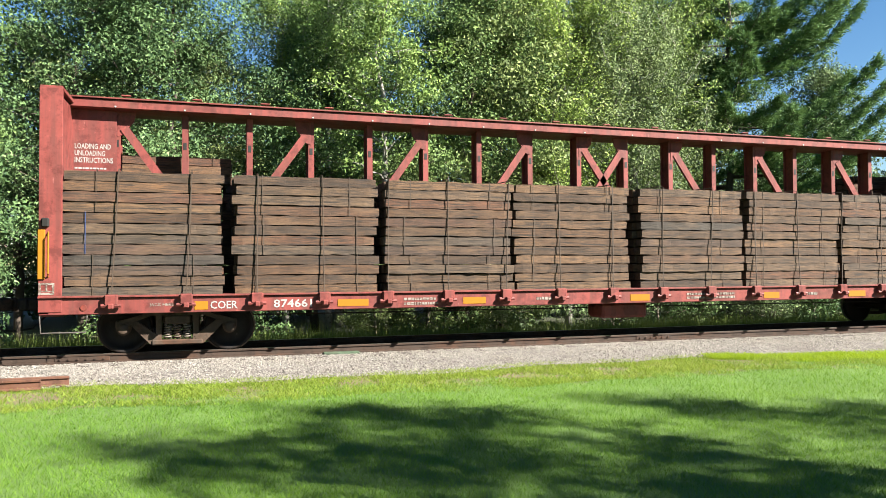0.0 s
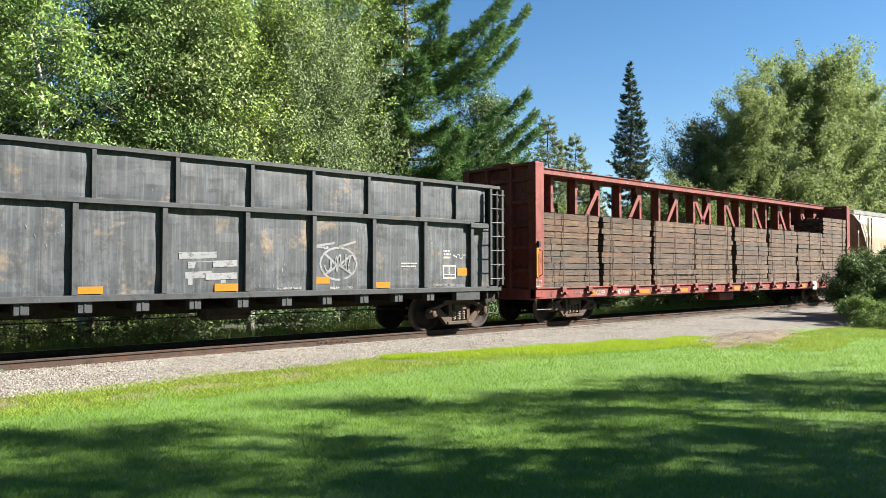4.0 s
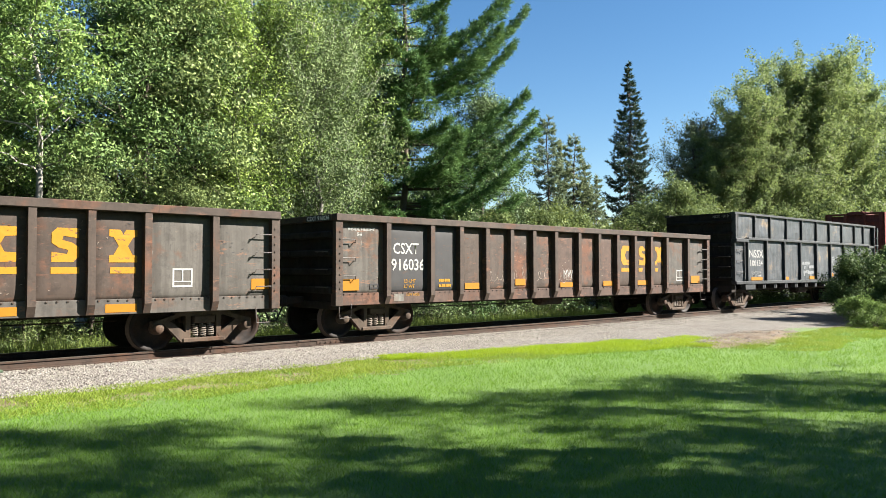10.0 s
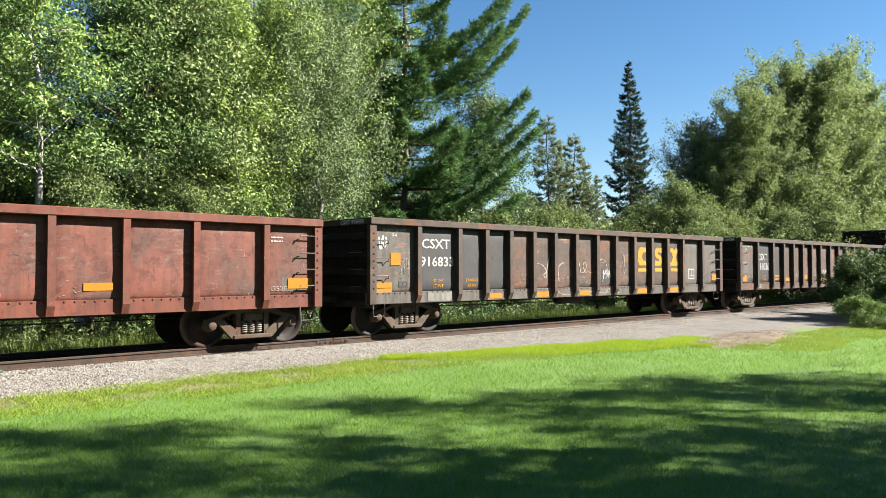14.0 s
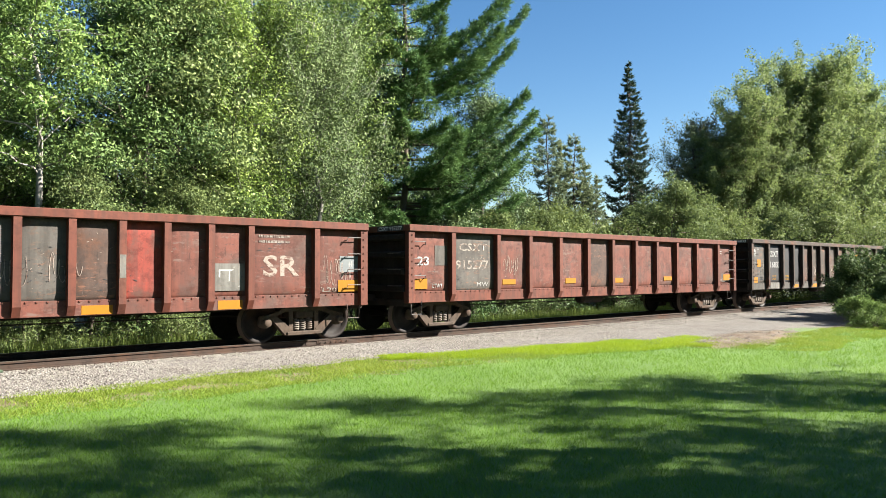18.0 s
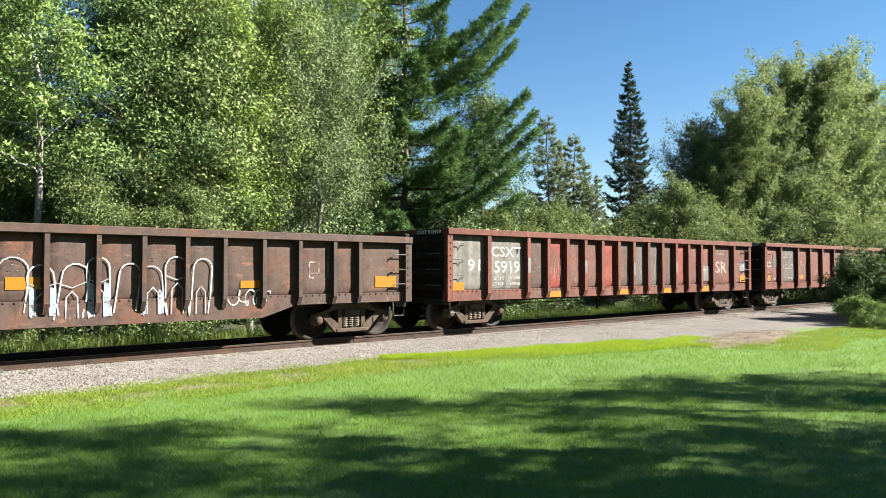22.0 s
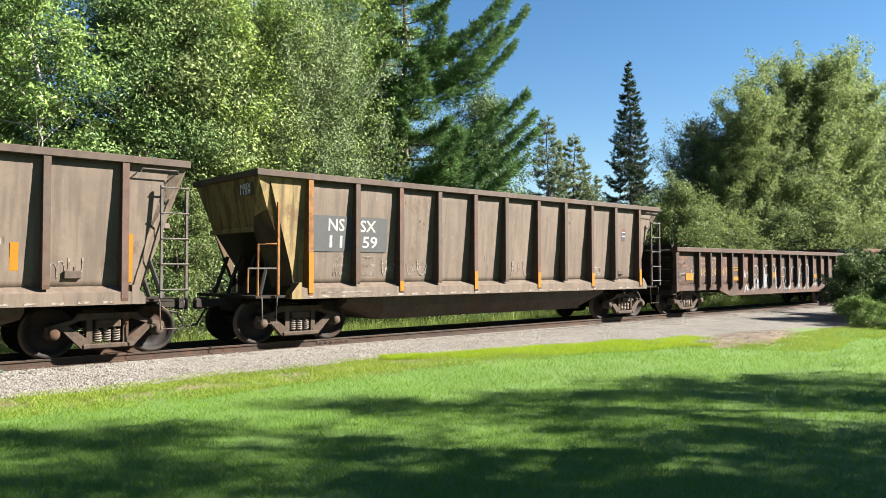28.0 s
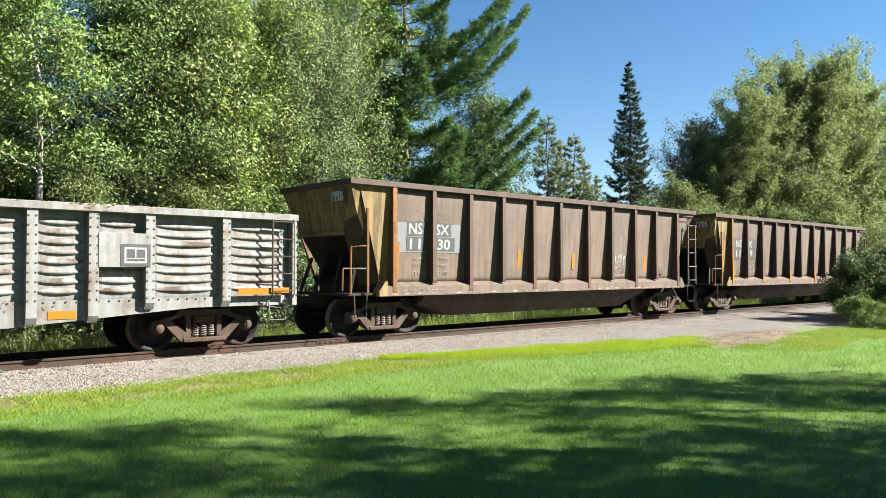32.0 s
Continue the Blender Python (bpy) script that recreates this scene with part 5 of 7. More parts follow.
def gondola(name, label, x0, half, posts, height, chord_mat, post_mat, panel_mats, sill_mat, tucks, belly=0.0, z_sill=0.78, seed=1, number="", post_w=0.13):
    """An open-top gondola car: sills, posts, dented side sheets, chords, ribbed ends."""
    root = new_car(name, label, x0)
    zt, yp, yo = height - 0.16, -1.40, -1.555
    for s in (-1, 1):
        ys = sorted((s * 1.36, s * 1.575))
        part("top_chord", Form().box(-half, half, ys[0], ys[1], zt, height, 0.012), chord_mat, root)
        ys = sorted((s * 1.34, s * 1.425))
        if belly:
            o = [(-half, 1.06), (-half, z_sill + 0.02), (-half + 3.1, z_sill + 0.02), (-half + 3.9, z_sill - belly), (half - 3.9, z_sill - belly), (half - 3.1, z_sill + 0.02), (half, z_sill + 0.02), (half, 1.06)]
            part("side_sill", Form().prism(o, *ys), sill_mat, root)
        else:
            part("side_sill", Form().box(-half, half, ys[0], ys[1], z_sill, 1.06, 0.008), sill_mat, root)
    pm = post_form(z_sill + 0.01, zt, yp, yo, post_w).mesh("post", post_mat)
    pm2 = Form()
    pm2.box(-0.10, 0.10, yo + 0.02, yp, z_sill, zt, 0.01)
    cm = pm2.mesh("corner_post", post_mat)
    for x in posts:
        for s in (1, -1):
            o = new("post", pm)
            o.parent, o.location = root, (x, 0, 0)
            if s < 0:
                o.rotation_euler = (0, 0, math.pi)
    for x in (-half + 0.1, half - 0.1):
        for s in (1, -1):
            o = new("corner_post", cm)
            o.parent, o.location = root, (x, 0, 0)
            if s < 0:
                o.rotation_euler = (0, 0, math.pi)
    xs = [-half + 0.05] + list(posts) + [half - 0.05]
    for i, (a, b) in enumerate(zip(xs, xs[1:])):
        part("side_panel", dished(a, b, 1.03, zt + 0.01, yp - 0.012, seed * 9 + i * 3.3), panel_mats[i % len(panel_mats)], root, smooth=True)
        SHEETS.setdefault(root.name, []).append((a, b, 1.03, zt + 0.01, seed * 9 + i * 3.3))
    if number:
        patch_ = part("number_patch", Form().box(-half - 0.024, -half - 0.018, -1.36, -0.30, height - 0.145, height - 0.01), M["tarred"], root)
        o = words(number, 0, 0, 0.10, 0, root, M["bright"], 0.95)
        o.location, o.rotation_euler = (-half - 0.028, -0.36, height - 0.13), (0, 0, radians(-90))
    part("far_side", Form().box(-half + 0.05, half - 0.05, 1.39, 1.42, 1.0, zt), post_mat, root)
    part("inner_lining", Form().box(-half + 0.1, half - 0.1, -1.33, -1.325, 1.0, zt), post_mat, root)
    riv = Form()
    x = -half + 0.3
    while x < half - 0.2:
        riv.box(x - 0.014, x + 0.014, -1.442, -1.42, 1.025, 1.05)
        x += 0.17
    for k in range(9):
        for xx in (-half + 0.12, half - 0.12):
            riv.box(xx - 0.014, xx + 0.014, yo + 0.0, yo + 0.03, 1.15 + 0.16 * k, 1.178 + 0.16 * k)
    tagged(part("rivets", riv, post_mat, root), kind="stuff")
    for s in (-1, 1):
        e = Form()
        xa, xb = sorted((s * (half - 0.16), s * (half - 0.08)))
        e.box(xa, xb, -1.42, 1.42, 0.85, height - 0.02)
        part("end_wall", e, M["endsteel"], root)
        for k in range(4):
            z = 1.05 + 0.42 * k
            xa, xb = sorted((s * (half - 0.09), s * (half + 0.06)))
            part("end_rib", Form().box(xa, xb, -1.38, 1.38, z, z + 0.16, 0.03), M["endsteel"], root)
        xa, xb = sorted((s * (half - 0.2), s * (half + 0.02)))
        part("end_chord", Form().box(xa, xb, -1.38, 1.38, height - 0.15, height - 0.003, 0.01), chord_mat, root)
        xa, xb = sorted((s * (half - 0.35), s * (half - 0.02)))
        part("end_sill", Form().box(xa, xb, -1.33, 1.33, 0.70, 0.86, 0.01), M["under"], root)
    part("floor", Form().box(-half + 0.1, half - 0.1, -1.39, 1.39, 0.98, 1.04), M["under"], root)
    for k in range(9):
        x = -half + 2.9 + k * (2 * half - 5.8) / 8
        part("cross_bearer", Form().box(x - 0.06, x + 0.06, -1.33, 1.33, 0.78, 0.98), M["under"], root)
    ends(root, half, tucks)
    for s, zs in ((-1, (1.45, 1.86, 2.28)), (1, (1.25, 1.60, 1.95, 2.32))):
        for z in zs:
            xa, xb = sorted((s * (half - 0.12), s * (half - 0.56)))
            grab(root, xa, xb, z, -1.43, M["grab"], 0.07)
        xa, xb = sorted((s * (half - 0.16), s * (half - 0.50)))
        stirrup(root, xa, xb, 0.50, 0.84, -1.43, M["grab"])
        xe = s * (half + 0.02)
        for z in (1.2, 1.6, 2.0):
            part("grab_iron", Form().rod([(xe, -1.30, z), (xe + s * 0.09, -1.30, z), (xe + s * 0.09, -0.86, z), (xe, -0.86, z)], 0.012), M["grab"], root)
    return root


YP = -1.4185     # where paint lies on the gondola sides


def marks(root, y, yellow, material=None):
    for a, b, c, d in yellow:
        patch("reflective_strip", a, b, c, d, y, root, material or M["yellow"], "orange-yellow reflective strip")


def emblem(root, xs, z0, z1, y):
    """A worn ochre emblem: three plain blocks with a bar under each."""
    h = z1 - z0
    shapes = ([(0.12, 0.26), (0.47, 0.26), (0.47, 0.44), (0.30, 0.45), (0.23, 0.60), (0.30, 0.75), (0.47, 0.76), (0.47, 0.94), (0.12, 0.94), (0.01, 0.78), (0.01, 0.42)],
              [(0.03, 0.26), (0.38, 0.26), (0.47, 0.36), (0.47, 0.56), (0.36, 0.65), (0.20, 0.70), (0.22, 0.78), (0.47, 0.74), (0.47, 0.94), (0.12, 0.94), (0.03, 0.84), (0.03, 0.64), (0.14, 0.55), (0.30, 0.50), (0.28, 0.42), (0.03, 0.46)],
              [(0.0, 0.26), (0.50, 0.26), (0.50, 0.40), (0.42, 0.42), (0.33, 0.60), (0.42, 0.78), (0.50, 0.80), (0.50, 0.94), (0.30, 0.94), (0.25, 0.84), (0.20, 0.94), (0.0, 0.94), (0.0, 0.80), (0.08, 0.78), (0.17, 0.60), (0.08, 0.42), (0.0, 0.40)])
    for x, o in zip(xs, shapes):
        f = Form().add([(x + a, y, z0 + h * c) for a, c in o], [tuple(range(len(o)))])
        f.add([(x + 0.02, y, z0 + 0.03 * h), (x + 0.48, y, z0 + 0.03 * h), (x + 0.48, y, z0 + 0.16 * h), (x + 0.02, y, z0 + 0.16 * h)], [(0, 1, 2, 3)])
        part("emblem", f, M["ochre"], root, "worn ochre emblem")


def text_bars(root, x0, x1, zs, y, material, h=0.05):
    rs = random.Random(int(x0 * 100))
    f = Form()
    for z in zs:
        x = x0
        while x < x1 - 0.05:
            w = rs.uniform(0.025, 0.075)
            f.box(x, min(x1, x + w), y - 0.002, y + 0.003, z, z + h)
            x += w + 0.016
    tagged(part("small_print", f, material, root), kind="stuff")


def frame_mark(root, x0, x1, z0, z1, y, material):
    f = Form()
    w = 0.035
    f.box(x0, x1, y, y + 0.004, z1 - w, z1).box(x0, x1, y, y + 0.004, z0, z0 + w).box(x0, x0 + w, y, y + 0.004, z0 + w, z1 - w).box(x1 - w, x1, y, y + 0.004, z0 + w, z1 - w)
    xm = (x0 + x1) / 2
    f.box(xm - 0.012, xm + 0.012, y, y + 0.004, z0 + (z1 - z0) * 0.32, z1 - w).box(x0 + w, x1 - w, y, y + 0.004, z0 + (z1 - z0) * 0.28, z0 + (z1 - z0) * 0.33)
    part("stencil_box", f, material, root)


def build_gondolas():
    P14 = [-6.65, -5.30, -4.32, -3.39, -2.44, -1.52, -0.54, 0.48, 1.45, 2.46, 3.46, 4.41, 5.40, 6.72]
    c, t, g, d, r2 = M["choc"], M["tarred"], M["greyed"], M["choc2"], M["mauve"]
    # brown gondola
    a = gondola("gondola_car", "rusty dark brown open-top gondola car with black patches", -29.16, 8.14, [-6.66, -5.29, -4.31, -3.37, -2.43, -1.51, -0.56, 0.52, 1.50, 2.46, 3.42, 4.35, 5.30, 6.66],
                2.85, c, c, [g, t, t, c, d, d, d, r2, d, r2, c, c, c, g, g], M["mauve"], (-6.68, 6.68), seed=1, number="CSXT 916036")
    words("CSXT", -6.43, 1.97, 0.27, YP, a, M["white"], 0.78)
    words("916036", -6.49, 1.57, 0.29, YP, a, M["white"], 1.03)
    words("INSIDE HEIGHT", -7.73, 2.49, 0.075, YP, a, M["white"], 0.75)
    words("5-6", -7.48, 2.37, 0.08, YP, a, M["white"])
    words("MW", -0.09, 1.32, 0.27, YP, a, M["white"], 0.42)
    marks(a, YP, [(-7.92, -7.43, 1.12, 1.38), (-4.09, -3.57, 1.09, 1.25), (-2.18, -1.77, 1.16, 1.34), (-0.25, 0.33, 1.08, 1.22), (1.83, 2.34, 1.09, 1.24), (3.69, 4.27, 1.09, 1.24), (7.01, 7.59, 1.11, 1.37)])
    emblem(a, (2.77, 3.75, 4.72), 1.50, 2.42, YP)
    frame_mark(a, 6.05, 6.5, 1.2, 1.58, YP, M["white"])
    words("LD LMT", -6.10, 1.28, 0.08, YP, a, M["ochre"], 0.36)
    words("LT WT", -6.10, 1.15, 0.08, YP, a, M["ochre"], 0.33)
    text_bars(a, -4.98, -4.55, (1.29, 1.16), YP, M["ochre"], 0.07)
    words("COMP SHOES", -6.05, 0.96, 0.06, -1.429, a, M["ochre"], 0.42)
    patch("pale_patch", -6.42, -6.12, 0.84, 1.02, -1.429, a, M["palepatch"])
    frame_mark(a, -7.12, -6.86, 1.14, 1.27, YP, M["tarred"])
    scrawl(5, -3.3, 0.4, 1.15, 1.7, 16, 0.010, YP, a, M["pinkchalk"])
    chips(1, -3.2, 3.6, 1.1, 2.45, 150, lambda z: YP + 0.004, a, M["pinkchalk"])
    chips(2, -7.8, 7.8, 1.1, 2.5, 140, lambda z: YP + 0.004, a, M["tarred"], 0.2, 0.14)
    chips(3, -4.2, 2.4, 1.2, 2.4, 120, lambda z: YP + 0.004, a, M["rustspot"], 0.1, 0.16)
    # second dark gondola
    a = gondola("gondola_car", "rusty dark brown open-top gondola car with scribbled marks", -46.82, 8.14, P14, 2.81, c, c, [g, t, t, t, r2, d, d, d, d, d, c, c, c, g, g], M["greyed"], (-6.68, 6.68), seed=2, number="CSXT 916833")
    words("CSXT", -6.48, 2.12, 0.24, YP, a, M["white"], 0.92)
    words("916833", -6.53, 1.67, 0.25, YP, a, M["white"], 1.11)
    words("INSIDE HEIGHT", -7.67, 2.50, 0.07, YP, a, M["white"], 0.70)
    words("5-6", -7.40, 2.39, 0.08, YP, a, M["white"])
    patch("grey_patch", 0.80, 1.40, 1.18, 1.70, YP + 0.006, a, M["tarred"])
    words("MW", 0.89, 1.30, 0.28, YP - 0.004, a, M["white"], 0.44)
    marks(a, YP, [(-7.46, -7.16, 1.70, 2.00), (-7.91, -7.42, 1.04, 1.15), (-7.91, -7.42, 1.165, 1.29), (7.54, 7.98, 1.19, 1.41)])
    marks(a, -1.429, [(-4.12, -3.65, 0.82, 0.96), (-2.23, -1.69, 0.82, 0.96), (-0.29, 0.21, 0.82, 0.96), (2.72, 3.27, 0.82, 0.97), (4.68, 5.24, 0.82, 0.97)])
    emblem(a, (2.78, 3.76, 4.74), 1.50, 2.38, YP)
    words("LD LMT", -6.13, 1.28, 0.08, YP, a, M["ochre"], 0.36)
    words("LT WT", -6.13, 1.15, 0.08, YP, a, M["ochre"], 0.36)
    words("194900", -4.99, 1.28, 0.08, YP, a, M["ochre"], 0.42)
    words("66100", -4.94, 1.15, 0.08, YP, a, M["ochre"], 0.36)
    frame_mark(a, -7.21, -6.94, 1.18, 1.31, YP, M["tarred"])
    scrawl(93, -7.12, -6.9, 1.40, 1.98, 4, 0.008, YP, a, M["faded"], "chalk_mark")
    scrawl(7, -2.2, 2.15, 1.1, 2.25, 9, 0.030, YP, a, M["pinkchalk"], "chalk_mark")
    scrawl(71, -2.0, 1.9, 0.80, 1.04, 6, 0.028, -1.4295, a, M["faded"], "sill_mark")
    scrawl(8, -7.80, -7.60, 2.08, 2.42, 3, 0.035, YP, a, M["white"], "white_paint_splash")
    frame_mark(a, 5.9, 6.3, 1.26, 1.62, YP, M["white"])
    patch("pale_patch", -6.3, -5.5, 0.81, 1.04, -1.429, a, M["palepatch"])
    chips(4, -3.2, 5.2, 1.1, 2.45, 170, lambda z: YP + 0.004, a, M["pinkchalk"])
    chips(5, -7.8, 7.8, 1.1, 2.5, 140, lambda z: YP + 0.004, a, M["tarred"], 0.2, 0.14)
    chips(6, -4.0, 4.4, 1.2, 2.4, 140, lambda z: YP + 0.004, a, M["rustspot"], 0.1, 0.16)
    # red gondolas
    e, m, h, p = M["redox"], M["redmix"], M["redhot"], M["palepatch"]
    a = gondola("gondola_car", "faded red open-top gondola car with worn grey panels", -64.33, 8.09, [-6.62, -4.98, -3.70, -2.39, -1.07, 0.18, 1.44, 2.67, 3.92, 5.24, 6.74], 2.69, e, e,
                [m, g, m, m, m, M["mauve"], m, m, m, m, m, m], e, (-6.66, 6.66), seed=3, number="CSXT 915277")
    words("CSXT", -6.32, 2.08, 0.2, YP, a, M["faded"], 1.0)
    words("915277", -6.43, 1.60, 0.24, YP, a, M["faded"], 1.17)
    words("MW", -5.68, 1.15, 0.12, YP, a, M["white"], 0.42)
    marks(a, YP, [(-7.90, -7.40, 1.12, 1.37), (-4.72, -4.20, 1.19, 1.33), (-2.05, -1.56, 1.19, 1.34), (0.36, 0.85, 1.18, 1.33), (3.22, 3.72, 1.22, 1.36), (7.30, 7.92, 1.19, 1.41)])
    patch("paint_patch", 7.17, 8.0, 1.13, 1.44, YP + 0.010, a, M["greyed"])
    words("G52F", 6.89, 1.14, 0.11, YP, a, M["faded"], 0.40)
    text_bars(a, 6.9, 7.2, (2.18, 2.26), YP, M["white"], 0.03)
    words("23", -7.72, 1.70, 0.22, YP, a, M["white"], 0.38)
    words("LTWT", -7.22, 1.14, 0.10, YP, a, M["white"], 0.32)
    patch("grey_patch", -7.15, -6.74, 1.70, 2.2, YP + 0.006, a, M["greyed"])
    scrawl(10, -4.66, -4.12, 1.44, 1.98, 7, 0.014, YP, a, M["pinkchalk"])
    chips(7, -6.5, 7.9, 1.1, 2.5, 240, lambda z: YP + 0.004, a, M["pinkchalk"], 0.0, 0.09)
    chips(8, -7.8, 7.9, 1.1, 2.5, 260, lambda z: YP + 0.004, a, M["tarred"], 0.1, 0.18)
    a = gondola("gondola_car", "bright and faded red open-top gondola car with graffiti", -81.69, 8.07, [-6.58, -5.02, -4.17, -3.31, -2.46, -1.61, -0.76, 0.07, 0.91, 1.76, 2.61, 3.43, 4.30, 5.15, 6.71], 2.65, e, e,
                [p, p, r2, h, m, m, h, r2, g, g, r2, h, m, m, m, m], M["redmix"], (-6.66, 6.66), seed=4, number="CSXT 915919")
    words("CSXT", -6.40, 1.94, 0.28, YP, a, M["white"], 1.19)
    words("91", -7.26, 1.55, 0.32, YP, a, M["white"], 0.46)
    words("5919", -6.27, 1.50, 0.33, YP, a, M["white"], 1.0)
    patch("pale_patch", 7.38, 7.88, 1.54, 1.90, YP + 0.006, a, M["bluepatch"])
    words("H", 7.62, 1.66, 0.12, YP - 0.004, a, M["white"], 0.09)
    text_bars(a, 5.38, 6.17, (2.16, 2.27), YP, M["faded"], 0.05)
    words("L20", 6.93, 1.10, 0.10, YP, a, M["faded"], 0.36)
    words("SR", 5.48, 1.45, 0.45, YP, a, M["pinkchalk"], 0.85)
    for tx, q, z, w in (("LD LMT", -6.30, 1.32, 0.42), ("193500", -5.72, 1.32, 0.46), ("LT WT", -6.30, 1.16, 0.38), ("69500", -5.66, 1.16, 0.40)):
        words(tx, q, z, 0.085, YP, a, M["white"], w)
    marks(a, YP, [(-7.88, -7.39, 1.06, 1.27), (7.33, 7.90, 1.10, 1.36)])
    marks(a, -1.429, [(-4.00, -3.50, 0.80, 0.97), (-0.58, -0.03, 0.80, 0.96), (1.95, 2.48, 0.80, 0.96), (4.49, 5.02, 0.80, 0.98)])
    patch("pale_patch", 4.40, 5.06, 1.17, 1.72, YP, a, p)
    frame_mark(a, 4.5, 4.95, 1.25, 1.6, YP - 0.006, M["white"])
    for i, (q, z) in enumerate(((-5.02, 1.5), (-2.46, 1.45), (0.07, 1.4), (2.61, 1.45))):
        patch("pale_patch", q - 0.055, q + 0.055, z, z + 0.42, -1.557, a, p)
    for q in (-3.9, -2.0, 0.5, 1.4, 6.9, 7.4):
        scrawl(int(q * 10), q, q + 0.55, 1.25, 1.95, 6, 0.009, YP, a, M["pinkchalk"], "chalk_mark")
    chips(9, -4.8, 7.9, 1.1, 2.5, 220, lambda z: YP + 0.004, a, M["pinkchalk"], 0.0, 0.09)
    chips(10, -7.8, 7.9, 1.1, 2.5, 240, lambda z: YP + 0.004, a, M["tarred"], 0.1, 0.18)
    # brown fish-belly gondola
    b = M["mauve"]
    a = gondola("gondola_car", "brown open-top gondola car with deep sill and white graffiti", -98.95, 8.04, [-6.50, -5.70, -4.93, -4.08, -3.24, -2.41, -1.58, -0.78, 0.02, 0.86, 1.66, 2.48, 3.25, 4.11, 4.96, 5.84, 6.52], 2.38, b, M["choc"],
                [b, b, b, b, M["choc"], b, r2, b], b, (-6.60, 6.60), 0.22, 0.82, seed=5, number="CSXT 482449", post_w=0.085)
    y = M["paleochre"]
    for tx, q, z, w, hh in (("C S", -6.35, 1.78, 0.52, 0.23), ("X T", -5.52, 1.80, 0.43, 0.22), ("48", -6.34, 1.36, 0.53, 0.31), ("24", -5.52, 1.36, 0.45, 0.31), ("49", -4.73, 1.36, 0.57, 0.32)):
        words(tx, q, z, hh, YP, a, y, w)
    marks(a, YP, [(-7.24, -6.76, 1.21, 1.46), (-3.88, -3.36, 1.17, 1.32), (-0.58, -0.05, 1.26, 1.47), (3.63, 4.13, 1.22, 1.37), (7.02, 7.63, 1.18, 1.44)])
    tall_tags(21, -2.15, 3.05, 0.72, 1.86, 11, 0.024, YP - 0.014, a)
    scrawl(23, -2.95, -2.3, 1.2, 1.6, 4, 0.03, YP, a, M["spray"], "graffiti")
    scrawl(24, -2.95, -2.2, 0.72, 1.0, 5, 0.035, -1.432, a, M["spray"], "graffiti")
    scrawl(25, 3.4, 4.3, 0.85, 1.2, 5, 0.03, -1.432, a, M["spray"], "graffiti")
    scrawl(26, -6.95, -6.5, 1.3, 1.75, 3, 0.05, YP, a, M["faded"], "graffiti")
    frame_mark(a, 5.23, 5.75, 1.4, 1.78, YP, M["faded"])
    text_bars(a, -3.8, -3.3, (1.55, 1.65), YP, M["ochre"])
    chips(11, -7.6, 7.6, 1.15, 2.15, 150, lambda z: YP + 0.004, a, M["tarred"], 0.3, 0.15)
    chips(12, -7.6, 7.6, 1.15, 2.15, 90, lambda z: YP + 0.004, a, M["pinkchalk"], 0.2, 0.06)
    for ob, *_ in MOVERS:
        if ob.name in SHEETS:
            lay_paint(ob)


